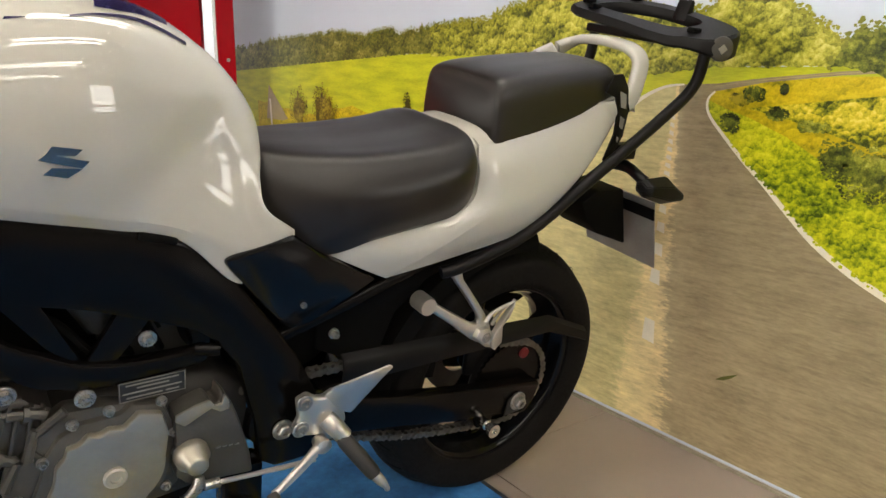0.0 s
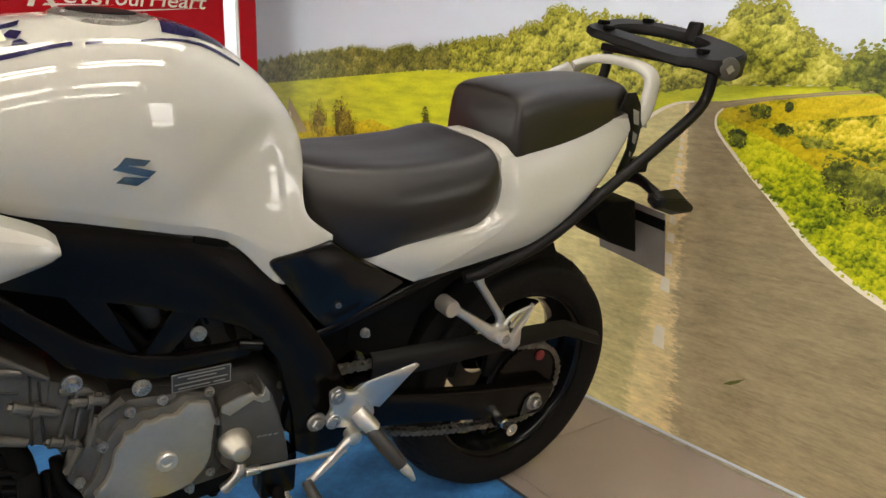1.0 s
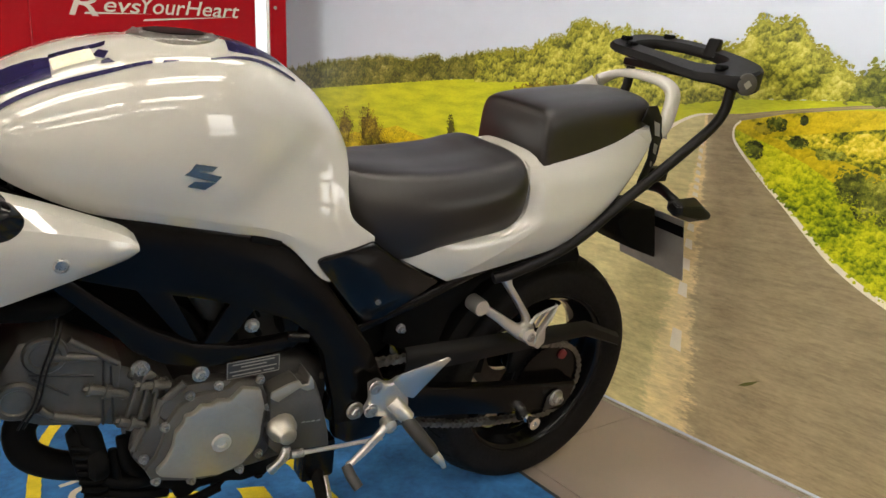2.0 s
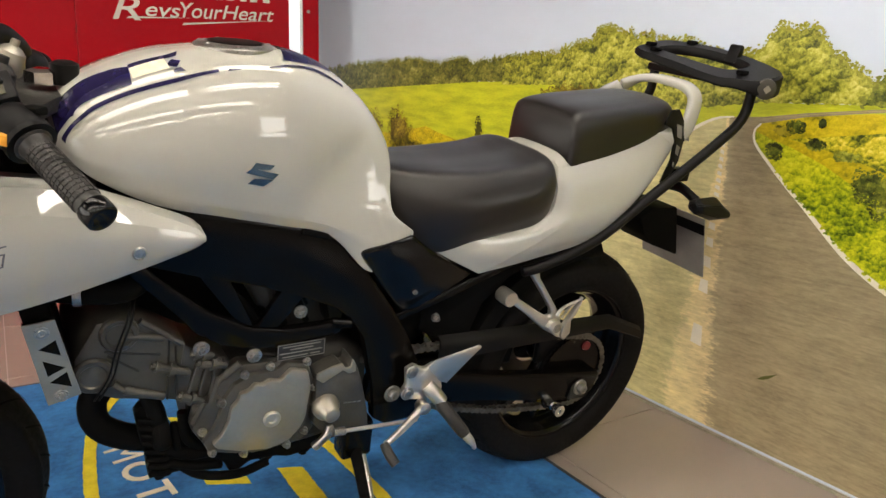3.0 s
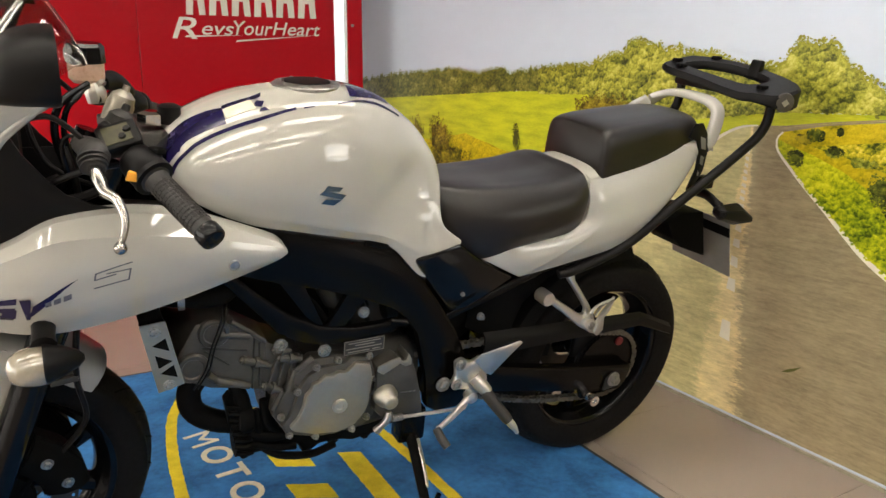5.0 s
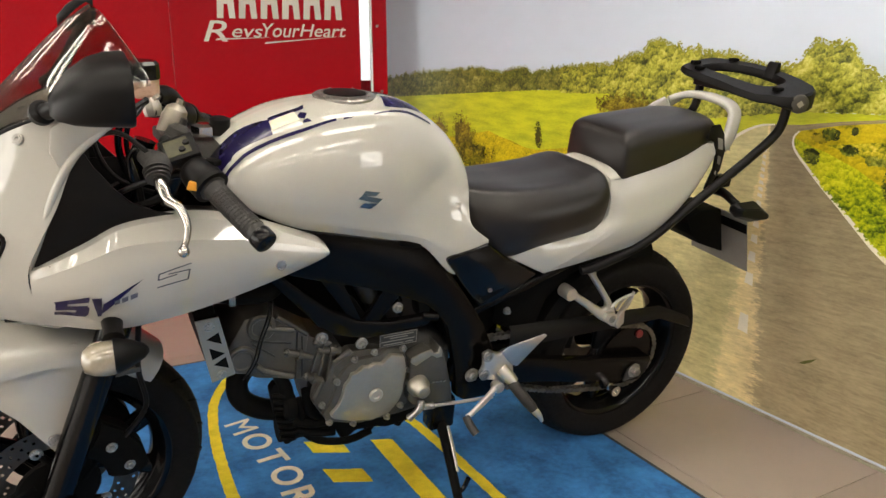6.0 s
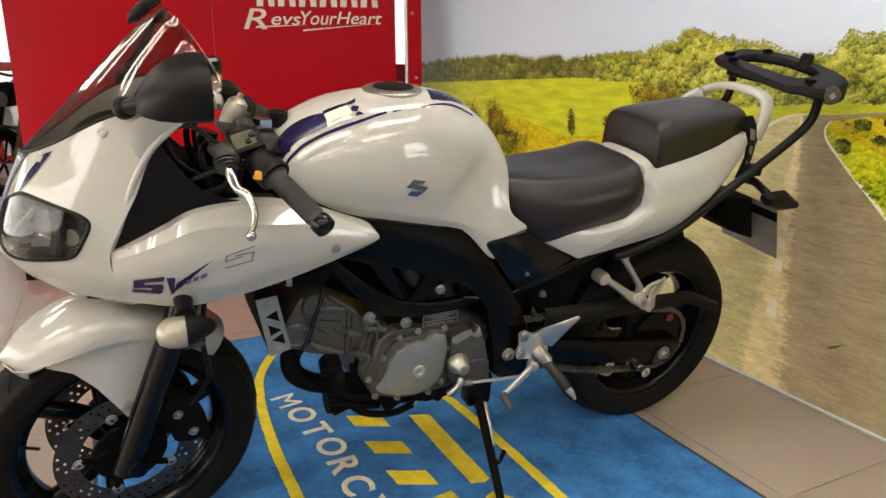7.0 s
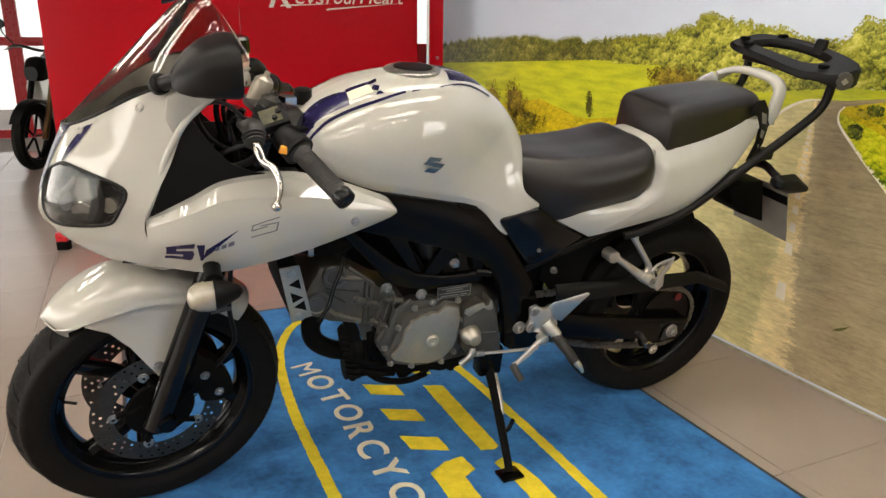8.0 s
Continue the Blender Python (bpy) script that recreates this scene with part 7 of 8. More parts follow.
# raised ribs and bolt tunnels on the head
for a, b, r in (((-1.058, 0.605), (-0.995, 0.592), 0.0085), ((-1.058, 0.503), (-0.996, 0.478), 0.0085), ((-1.075, 0.520), (-1.058, 0.503), 0.0075), ((-1.03, 0.628), (-0.965, 0.575), 0.006)):
    bm = tube([(a[0], -0.117, a[1]), (b[0], -0.118, b[1])], [r, r * 0.85], 10, 1)
    part("head_rib", bm, M_ENGINE, hd, "", True)
for a, b in (((-1.085, 0.580), (-1.000, 0.560)), ((-1.080, 0.572), (-1.035, 0.535)), ((-0.985, 0.586), (-0.990, 0.470)), ((-0.975, 0.572), (-0.975, 0.470))):
    part("casting_seam", tube([(a[0], -0.1165, a[1]), (b[0], -0.1165, b[1])], 0.0022, 6, 1), M_ENGDARK, hd)
for a, b in (((-1.009, 0.541), (-0.958, 0.518)), ((-0.935, 0.531), (-0.894, 0.520)), ((-0.968, 0.472), (-0.934, 0.455)), ((-0.945, 0.552), (-0.918, 0.545))):
    d = (Vector((b[0], 0, b[1])) - Vector((a[0], 0, a[1]))).normalized()
    pa, pb = Vector((a[0], -0.121, a[1])), Vector((b[0], -0.119, b[1]))
    bm = tube([tuple(pa), tuple(pb)], [0.0085, 0.0075], 10, 1)
    tube([tuple(pa.lerp(pb, 0.42)), tuple(pa.lerp(pb, 0.58))], 0.0125, 12, 1, bm)
    bolt(bm, pa, -d, 0.0065, 0.007)
    bolt(bm, pb, d, 0.0055, 0.006)
    part("stud_boss", bm, M_ENGINE, hd, "", True, 30)
for k in range(4):
    part("cooling_rib", plate([(-0.960 + 0.020 * k, 0.468 - 0.004 * k), (-0.954 + 0.020 * k, 0.466 - 0.004 * k), (-0.930 + 0.014 * k, 0.545 - 0.006 * k), (-0.936 + 0.014 * k, 0.548 - 0.006 * k)], -0.105, -0.119, 0.002), M_ENGINE, cy)
for a, b in (((-0.906, 0.492), (-0.868, 0.521)), ((-0.915, 0.470), (-0.893, 0.440)), ((-0.930, 0.455), (-0.950, 0.415)), ((-0.905, 0.500), (-0.918, 0.455))):
    part("case_rib", tube([(a[0], -0.124, a[1]), (b[0], -0.126, b[1])], [0.006, 0.0075], 8, 1), M_ENGINE, eng, "", True)
for dv in (0.0, 0.007):
    part("ignition_wire", tube([(-1.040 + dv, -0.10, 0.675), (-1.05 + dv, -0.128, 0.64), (-1.070 + dv, -0.131, 0.585), (-1.082 + dv, -0.131, 0.54), (-1.105 + dv, -0.13, 0.50)], 0.0018, 6, 5), M_BLACK, bike, "thin black wire", True)
# rear cylinder: shade behind the frame put into a darker casting colour
part("rear_cylinder", plate([(-0.80, 0.52), (-0.66, 0.52), (-0.63, 0.66), (-0.72, 0.72), (-0.83, 0.69)], 0.085, -0.085, 0.01), M_ENGDARK, bike, "rear cylinder, darker colour for the shade behind the frame", True)
for k in range(4):
    part("engine_hose", tube([(-0.90 + 0.05 * k, -0.07, 0.66 + 0.01 * k), (-0.86 + 0.05 * k, -0.092, 0.63), (-0.83 + 0.045 * k, -0.088, 0.585), (-0.80 + 0.04 * k, -0.07, 0.55)], 0.008, 8, 4), M_MATTE, bike, "black rubber hose", True)
# generator cover: flat-faced casting with a scalloped top and a neck
cc = Vector((-0.815, 0, 0.412))
casing = [(-0.953, 0.401), (-0.945, 0.431), (-0.914, 0.462), (-0.906, 0.491), (-0.868, 0.518), (-0.811, 0.514), (-0.740, 0.498), (-0.718, 0.443), (-0.718, 0.345), (-0.742, 0.322), (-0.839, 0.318), (-0.920, 0.346)]
part("side_casing", plate(casing, -0.09, -0.127, 0.006), M_ENGINE, bike, "grey engine side casing", True, 30)
step = [(-0.908, 0.420), (-0.898, 0.458), (-0.880, 0.485), (-0.852, 0.499), (-0.800, 0.500), (-0.785, 0.512), (-0.742, 0.502), (-0.726, 0.458), (-0.730, 0.410), (-0.742, 0.365), (-0.772, 0.336), (-0.818, 0.326), (-0.872, 0.335), (-0.925, 0.353), (-0.935, 0.376), (-0.918, 0.395)]
sc = part("generator_cover", plate(step, -0.12, -0.138, 0.004), M_ENGINE, bike, "satin metal round engine cover", True, 30)
face = [(-0.893, 0.417), (-0.889, 0.445), (-0.876, 0.458), (-0.874, 0.472), (-0.858, 0.474), (-0.846, 0.487), (-0.832, 0.482), (-0.818, 0.489), (-0.800, 0.484), (-0.791, 0.492), (-0.779, 0.504), (-0.746, 0.494), (-0.738, 0.458), (-0.742, 0.424), (-0.750, 0.380), (-0.776, 0.347), (-0.816, 0.338), (-0.869, 0.347), (-0.912, 0.364), (-0.921, 0.376), (-0.904, 0.393)]
part("cover_face", plate(face, -0.136, -0.151, 0.005), M_COVER, sc, "", True, 30)
part("cover_dome", lathe([(0, 0.1575), (0.020, 0.1573), (0.040, 0.1560), (0.056, 0.1538), (0.070, 0.1508), (0.071, 0.1480), (0, 0.1480)], 56, Matrix.Translation(cc) @ Matrix.Rotation(math.pi, 4, "X")), M_COVER, sc, "", True, 25)
part("cover_plug", lathe([(0.016, 0.158), (0.0165, 0.163), (0.014, 0.165), (0.008, 0.165), (0.007, 0.161), (0, 0.161)], 28, Matrix.Translation(cc + Vector((-0.002, 0, 0.001))) @ Matrix.Rotation(math.pi, 4, "X")), M_ALU, sc, "", True, 30)
for u, w in ((-0.918, 0.350), (-0.860, 0.332), (-0.776, 0.328), (-0.742, 0.351), (-0.726, 0.411), (-0.729, 0.448), (-0.744, 0.506), (-0.862, 0.502), (-0.902, 0.452), (-0.936, 0.399), (-0.815, 0.510)):
    bm = bmesh.new()
    bolt(bm, (u, -0.137, w), (0, -1, 0), 0.0055, 0.008)
    part("casing_bolt", bm, M_STEEL, bike, "small casing bolt")
# sprocket cover
spk = [(-0.730, 0.482), (-0.700, 0.492), (-0.677, 0.496), (-0.673, 0.485), (-0.661, 0.486), (-0.658, 0.506), (-0.643, 0.482), (-0.630, 0.444), (-0.612, 0.376), (-0.606, 0.334), (-0.684, 0.345), (-0.712, 0.349), (-0.730, 0.371), (-0.728, 0.425)]
sk = part("sprocket_cover", plate(spk, -0.10, -0.150, 0.006), M_ENGINE, bike, "grey cast sprocket cover with a bright top edge", True, 30)
# top strip in the lighter cover colour
part("top_edge", plate([(-0.730, 0.473), (-0.729, 0.484), (-0.700, 0.494), (-0.678, 0.498), (-0.671, 0.486), (-0.660, 0.486), (-0.656, 0.503), (-0.649, 0.490), (-0.648, 0.474), (-0.662, 0.472), (-0.676, 0.482), (-0.716, 0.462)], -0.148, -0.1535, 0.002), M_COVER, sk, "brighter strip along the top edge", True, 30)
for k in range(4):
    part("cast_mark", box(bmesh.new(), -0.668 + 0.010 * k, -0.661 + 0.010 * k, -0.1508, -0.1498, 0.404 - 0.0012 * k, 0.4065 - 0.0012 * k), M_STEEL, sk)
part("slave_cylinder", lathe([(0, 0.188), (0.013, 0.188), (0.016, 0.185), (0.0215, 0.166), (0.026, 0.162), (0.027, 0.148), (0, 0.148)], 30, Matrix.Translation((-0.707, 0, 0.408)) @ Matrix.Rotation(math.pi, 4, "X")), M_COVER, sk, "turned metal cap", True, 50)
# sump, oil filter and exhaust
part("sump", plate([(-0.93, 0.335), (-0.60, 0.33), (-0.58, 0.300), (-0.62, 0.285), (-0.665, 0.280), (-0.69, 0.268), (-0.755, 0.262), (-0.785, 0.272), (-0.835, 0.275), (-0.85, 0.262), (-0.875, 0.264), (-0.885, 0.290), (-0.93, 0.302)], 0.09, -0.098, 0.010), M_MATTE, bike, "black sump", True)
for u, w in ((-0.905, 0.285), (-0.80, 0.262), (-0.72, 0.258), (-0.862, 0.258)):
    bm = bmesh.new()
    bolt(bm, (u, -0.085, w + 0.01), (0, 0, -1), 0.010, 0.012)
    part("sump_bolt", bm, M_MATTE, bike)
part("oil_filter", lathe([(0, -0.055), (0.030, -0.055), (0.034, -0.045), (0.034, 0.03), (0, 0.03)], 24, Matrix.Translation((-0.985, -0.055, 0.305)) @ Matrix.Rotation(radians(90), 4, "Z")), M_MATTE, bike, "black oil filter", True)
part("lower_mount", plate([(-1.041, 0.437), (-1.030, 0.450), (-0.996, 0.444), (-0.991, 0.408), (-0.978, 0.368), (-0.955, 0.366), (-0.950, 0.430), (-0.925, 0.430), (-0.906, 0.309), (-0.880, 0.292), (-0.912, 0.293), (-0.954, 0.298), (-0.986, 0.300), (-0.994, 0.282), (-1.008, 0.282), (-1.019, 0.322), (-1.031, 0.371)], -0.070, -0.094, 0.004), M_MATTE, bike, "black ribbed guard below the cylinder", True, 30)
for k in range(8):
    w = 0.424 - 0.017 * k
    part("boot_ring", tube([(-1.036 + 0.0024 * k, -0.096, w), (-1.012 + 0.0018 * k, -0.1015, w - 0.004), (-0.993 + 0.0012 * k, -0.097, w - 0.007)], 0.0052, 8, 3), M_MATTE, bike, "black corrugated rubber ring", True)
for k in range(4):
    part("guard_rib", plate([(-0.948 + 0.011 * k, 0.420 - 0.02 * k), (-0.943 + 0.011 * k, 0.420 - 0.02 * k), (-0.937 + 0.011 * k, 0.312), (-0.943 + 0.011 * k, 0.312)], -0.093, -0.100, 0.0015), M_MATTE, bike, "", True)
part("horn", lathe([(0, -0.02), (0.028, -0.02), (0.032, -0.012), (0.032, 0.0), (0.024, 0.008), (0, 0.010)], 24, Matrix.Translation((-1.005, -0.092, 0.385)) @ Matrix.Rotation(radians(90), 4, "Z")), M_MATTE, bike, "black horn", True, 30)
for a, b, c, r in (((-0.99, 0.345), (-0.95, 0.330), (-0.90, 0.322), 0.012), ((-0.985, 0.315), (-0.94, 0.300), (-0.89, 0.285), 0.009), ((-0.96, 0.42), (-0.955, 0.37), (-0.93, 0.335), 0.010), ((-0.975, 0.40), (-0.972, 0.36), (-0.968, 0.33), 0.007)):
    part("lower_hose", tube([(a[0], -0.090, a[1]), (b[0], -0.098, b[1]), (c[0], -0.092, c[1])], r, 10, 4), M_MATTE, bike, "black hose below the engine", True)
part("exhaust_header", tube([(-1.075, -0.045, 0.485), (-1.10, -0.050, 0.450), (-1.095, -0.055, 0.405), (-1.055, -0.058, 0.372), (-0.99, -0.055, 0.345), (-0.90, -0.03, 0.28), (-0.75, 0.03, 0.25)], 0.024, 16, 5), M_MATTE, bike, "matt black exhaust header", True)
part("oil_line", tube([(-0.975, -0.09, 0.315), (-0.93, -0.10, 0.278), (-0.86, -0.105, 0.262), (-0.80, -0.10, 0.270)], 0.009, 10, 4), M_MATTE, bike, "", True)
part("stay", tube([(-1.02, -0.085, 0.47), (-1.005, -0.09, 0.43), (-1.00, -0.09, 0.38)], [0.013, 0.017, 0.017], 10, 3), M_MATTE, bike, "", True)
# radiator with its aluminium side guard
rad = part("radiator", plate([(-1.205, 0.72), (-1.165, 0.725), (-1.125, 0.52), (-1.165, 0.515)], -0.13, 0.13, 0.004), M_MATTE, bike, "black radiator")
g_out = [(-1.196, 0.664), (-1.152, 0.668), (-1.124, 0.535), (-1.170, 0.524)]


def along(t, s):
    a = Vector(g_out[0]).lerp(Vector(g_out[3]), t)
    b = Vector(g_out[1]).lerp(Vector(g_out[2]), t)
    return tuple(a.lerp(b, s))


gd = part("radiator_guard", plate([along(0, 0), along(0, 1), along(1, 1), along(1, 0)], -0.152, -0.156, 0.001), M_COVER, bike, "aluminium radiator guard with dark triangles in place of cut-outs")
# the guard is solid: black triangles laid on it imitate the dark of holes
for k in range(3):
    a, b = 0.24 + 0.21 * k, 0.42 + 0.21 * k
    out = [along(a, 0.26), along((a + b) / 2 + 0.06, 0.82), along(b + 0.02, 0.26)] if k % 2 else [along(a, 0.82), along(b + 0.02, 0.82), along((a + b) / 2 - 0.02, 0.26)]
    part("cut_out", plate(out, -0.1555, -0.1565, 0.0), M_MATTE, gd)
part("guard_back", plate([along(0.02, 0.02), along(0.02, 0.98), along(0.98, 0.98), along(0.98, 0.02)], -0.138, -0.1515, 0.0), M_MATTE, gd)
for t, s in ((0.12, 0.5), (0.93, 0.45)):
    bm = bmesh.new()
    p = along(t, s)
    bolt(bm, (p[0], -0.157, p[1]), (0, -1, 0), 0.007, 0.004, False)
    part("guard_bolt", bm, M_STEEL, gd)
part("coolant_hose", tube([(-1.15, -0.10, 0.692), (-1.10, -0.118, 0.688), (-1.05, -0.112, 0.683), (-1.02, -0.09, 0.69)], 0.019, 14, 4), M_MATTE, bike, "black coolant hose", True)
part("hose_clamp", lathe([(0.0215, -0.006), (0.0225, -0.006), (0.0225, 0.006), (0.0215, 0.006)], 24, Matrix.Translation((-1.117, -0.113, 0.689)) @ Matrix.Rotation(radians(80), 4, "Z"), closed=True), M_STEEL, bike, "steel hose clamp")

# swingarm
for sgn in (1, -1):
    arm = [(-0.60, 0.430), (-0.55, 0.448), (-0.46, 0.424), (-0.378, 0.396), (-0.270, 0.369), (-0.167, 0.348), (-0.04, 0.326), (0.070, 0.310), (0.085, 0.300), (0.074, 0.262), (0.052, 0.230), (0.010, 0.236), (-0.044, 0.252), (-0.171, 0.272), (-0.289, 0.302), (-0.384, 0.322), (-0.50, 0.342), (-0.58, 0.352), (-0.61, 0.385)]
    part("swingarm", plate(arm, -0.094 * sgn, -0.124 * sgn, 0.007), M_FRAME, bike, "black box-section swingarm", True, 30)
    adj = part("chain_adjuster", plate([(-0.020, 0.244), (-0.013, 0.284), (0.004, 0.297), (0.024, 0.297), (0.037, 0.270), (0.038, 0.250)], -0.125 * sgn, -0.130 * sgn, 0.002), M_ENGDARK, bike, "grey chain adjuster plate", True)
    bm = bmesh.new()
    bolt(bm, (0.014, -0.131 * sgn, 0.276), (0, -sgn, 0), 0.0145, 0.014)
    part("axle_nut", bm, M_STEEL, adj, "axle nut")
    part("stand_bobbin", lathe([(0, 0.124), (0.012, 0.124), (0.012, 0.136), (0.0085, 0.139), (0.0085, 0.150), (0.0155, 0.153), (0.0155, 0.162), (0.007, 0.162), (0.006, 0.157), (0, 0.157)], 24, Matrix.Translation((-0.074, 0, 0.244)) @ Matrix.Rotation(math.pi if sgn > 0 else 0, 4, "X")), M_CHROME, bike, "polished paddock stand bobbin", True)
part("swingarm_tab", plate([(-0.105, 0.275), (-0.045, 0.268), (-0.055, 0.230), (-0.088, 0.230)], -0.108, -0.122, 0.003), M_FRAME, bike, "", True)
part("swingarm_bridge", box(bmesh.new(), -0.47, -0.38, -0.10, 0.10, 0.34, 0.43, 0.015), M_FRAME, bike, "", True)
# rear hugger over the tyre
hug_rows = []
for k in range(16):
    t = k / 15
    u = -0.42 + 0.66 * t
    w = 0.470 - 0.035 * t - 0.05 * max(0, (t - 0.8) / 0.2)
    hug_rows.append([np.array((u, v, w + dz)) for v, dz in ((-0.100, -0.052 + 0.03 * t), (-0.104, -0.02), (-0.100, 0.0), (-0.088, 0.010))])
part("hugger_side", plate([(-0.345, 0.385), (-0.190, 0.360), (-0.180, 0.445), (-0.345, 0.470)], -0.070, -0.073, 0.001), M_MATTE, bike, "matt black inner side of the hugger")
part("hugger", shell(hug_rows, 0.004), M_BLACK, bike, "black rear hugger and chain guard", True)
# rear sprocket and chain
SPR, SR = Vector((0.014, -0.088, 0.304)), 0.099
m = Matrix.Translation((SPR.x, SPR.y, SPR.z))
teeth = []
for k in range(88):
    a = 2 * math.pi * k / 88
    r = SR - (0.004 if k % 2 else -0.003)
    teeth.append((SPR.x + r * math.cos(a), SPR.z + r * math.sin(a)))
part("rear_sprocket", plate(teeth, -0.085, -0.091, 0.0), M_FRAME, bike, "dark rear sprocket")
F_SPR, FR = Vector((-0.625, -0.088, 0.418)), 0.042
path = []
for k in range(31):
    a = radians(-98 + 180 * k / 30)
    path.append((SPR.x + SR * math.cos(a) + 0.002, SPR.z + SR * math.sin(a)))
path += [(-0.15, 0.432), (-0.30, 0.446), (-0.45, 0.456), (F_SPR.x, F_SPR.z + FR)]
path += [(F_SPR.x - FR * math.sin(radians(a)), F_SPR.z + FR * math.cos(radians(a))) for a in (30, 60, 90, 120, 150, 180)]
path += [(-0.50, 0.333), (-0.38, 0.288), (-0.25, 0.248), (-0.12, 0.222), (-0.04, 0.210)]
pp = [np.array(p) for p in crom(path, 6, closed=True)]
tot = [0.0]
for a, b in zip(pp, pp[1:] + pp[:1]):
    tot.append(tot[-1] + float(np.linalg.norm(b - a)))
NL = int(tot[-1] / 0.0159 / 2) * 2
bm = bmesh.new()
for k in range(NL):
    def at_len(d):
        d = d % tot[-1]
        i = max(j for j in range(len(pp)) if tot[j] <= d)
        f = (d - tot[i]) / max(1e-6, tot[i + 1] - tot[i])
        return pp[i] + (pp[(i + 1) % len(pp)] - pp[i]) * f
    a, b = at_len(tot[-1] * k / NL), at_len(tot[-1] * (k + 1) / NL)
    ang = math.atan2(b[1] - a[1], b[0] - a[0])
    m = Matrix.Translation(((a[0] + b[0]) / 2, -0.088, (a[1] + b[1]) / 2)) @ Matrix.Rotation(-ang, 4, "Y")
    off = 0.0085 if k % 2 else 0.0055
    for s in (-1, 1):
        prof = [(-0.0125, -0.0045), (-0.009, -0.0072), (-0.003, -0.0052), (0.003, -0.0052), (0.009, -0.0072), (0.0125, -0.0045), (0.0125, 0.0045), (0.009, 0.0072), (0.003, 0.0052), (-0.003, 0.0052), (-0.009, 0.0072), (-0.0125, 0.0045)]
        for v in (s * off, s * (off + 0.0018)):
            bm.faces.new([bm.verts.new(m @ Vector((x, v, z))) for x, z in prof])
    lathe([(0.0046, -0.0115), (0.0046, 0.0115)], 8, m @ Matrix.Translation((0.008, 0, 0)), bm)
tagged(part("drive_chain", bm, M_CHAIN, bike, "steel drive chain"), kind="stuff")
part("sprocket_carrier", lathe([(0.02, -0.055), (0.082, -0.060), (0.088, -0.070), (0.086, -0.078), (0.02, -0.08)], 40, Matrix.Translation(REAR), closed=True), M_BLACK, bike, "black sprocket carrier", True)
part("rear_disc", lathe([(0.06, 0.068), (0.110, 0.068), (0.110, 0.073), (0.06, 0.073)], 48, Matrix.Translation(REAR), closed=True), M_DISC, bike, "steel rear brake disc")
part("battery_box", body([(-0.62, [(0, 0.70), (-0.05, 0.70), (-0.078, 0.68), (-0.08, 0.55), (-0.05, 0.46)]), (-0.50, [(0, 0.70), (-0.05, 0.70), (-0.08, 0.68), (-0.082, 0.54), (-0.05, 0.44)]), (-0.40, [(0, 0.70), (-0.05, 0.70), (-0.08, 0.67), (-0.08, 0.58), (-0.05, 0.50)]), (-0.34, [(0, 0.69), (-0.04, 0.69), (-0.07, 0.66), (-0.07, 0.60), (-0.04, 0.56)])], 3, 3), M_MATTE, bike, "black box ahead of the rear wheel", True)
# rear brake parts behind the sprocket
part("rear_caliper", box(bmesh.new(), -0.10, 0.0, -0.072, -0.05, 0.33, 0.42, 0.012), M_BLACK, bike, "black rear brake part", True)
part("reflector_dot", lathe([(0, 0.097), (0.012, 0.097), (0.013, 0.092), (0, 0.092)], 16, Matrix.Translation((0.045, 0, 0.372)) @ Matrix.Rotation(math.pi, 4, "X")), M_REDBIT, bike, "small red reflector")
# rear shock
part("rear_shock", tube([(-0.44, 0.0, 0.40), (-0.42, 0, 0.50), (-0.40, 0, 0.62)], 0.028, 12, 3), M_FRAME, bike, "black rear shock", True)

# rider's footrest assembly, left
rest = part("footrest_bracket", plate([(-0.540, 0.462), (-0.520, 0.470), (-0.505, 0.458), (-0.490, 0.455), (-0.470, 0.465), (-0.452, 0.425), (-0.445, 0.400), (-0.455, 0.372), (-0.475, 0.362), (-0.495, 0.380), (-0.525, 0.388), (-0.545, 0.405), (-0.535, 0.425)], -0.150, -0.166, 0.005), M_ALU, bike, "cast aluminium footrest bracket", True, 40)
heel = part("heel_guard", plate([(-0.492, 0.462), (-0.480, 0.478), (-0.372, 0.494), (-0.364, 0.488), (-0.385, 0.462), (-0.440, 0.412), (-0.458, 0.420)], -0.1665, -0.1705, 0.002, lift=lambda u, w: -0.006 if w > 0.47 else 0.0), M_ALU, rest, "brushed aluminium heel guard", True)
for u, w in ((-0.527, 0.455), (-0.532, 0.405)):
    bm = bmesh.new()
    bolt(bm, (u, -0.167, w), (0, -1, 0), 0.010, 0.006, False)
    part("bracket_bolt", bm, M_STEEL, rest)
part("peg_joint", tube([(-0.485, -0.165, 0.412), (-0.475, -0.178, 0.400), (-0.460, -0.190, 0.382)], [0.016, 0.017, 0.015], 10, 2), M_ALU, rest, "", True)
part("footpeg", tube([(-0.465, -0.188, 0.386), (-0.462, -0.196, 0.378), (-0.428, -0.236, 0.330), (-0.424, -0.240, 0.325)], [0.010, 0.0145, 0.0135, 0.010], 10, 2), M_GRIP, rest, "black rubber footpeg", True)
part("peg_feeler", tube([(-0.425, -0.239, 0.326), (-0.416, -0.247, 0.314), (-0.407, -0.249, 0.302), (-0.402, -0.250, 0.292)], [0.010, 0.0095, 0.006, 0.005], 10, 2), M_ALU, rest, "", True)
lev = part("gear_lever", tube([(-0.498, -0.178, 0.372), (-0.525, -0.185, 0.358), (-0.575, -0.195, 0.325), (-0.590, -0.198, 0.318)], [0.011, 0.0065, 0.006, 0.007], 10, 3), M_ALU, bike, "bright alloy gear lever", True)
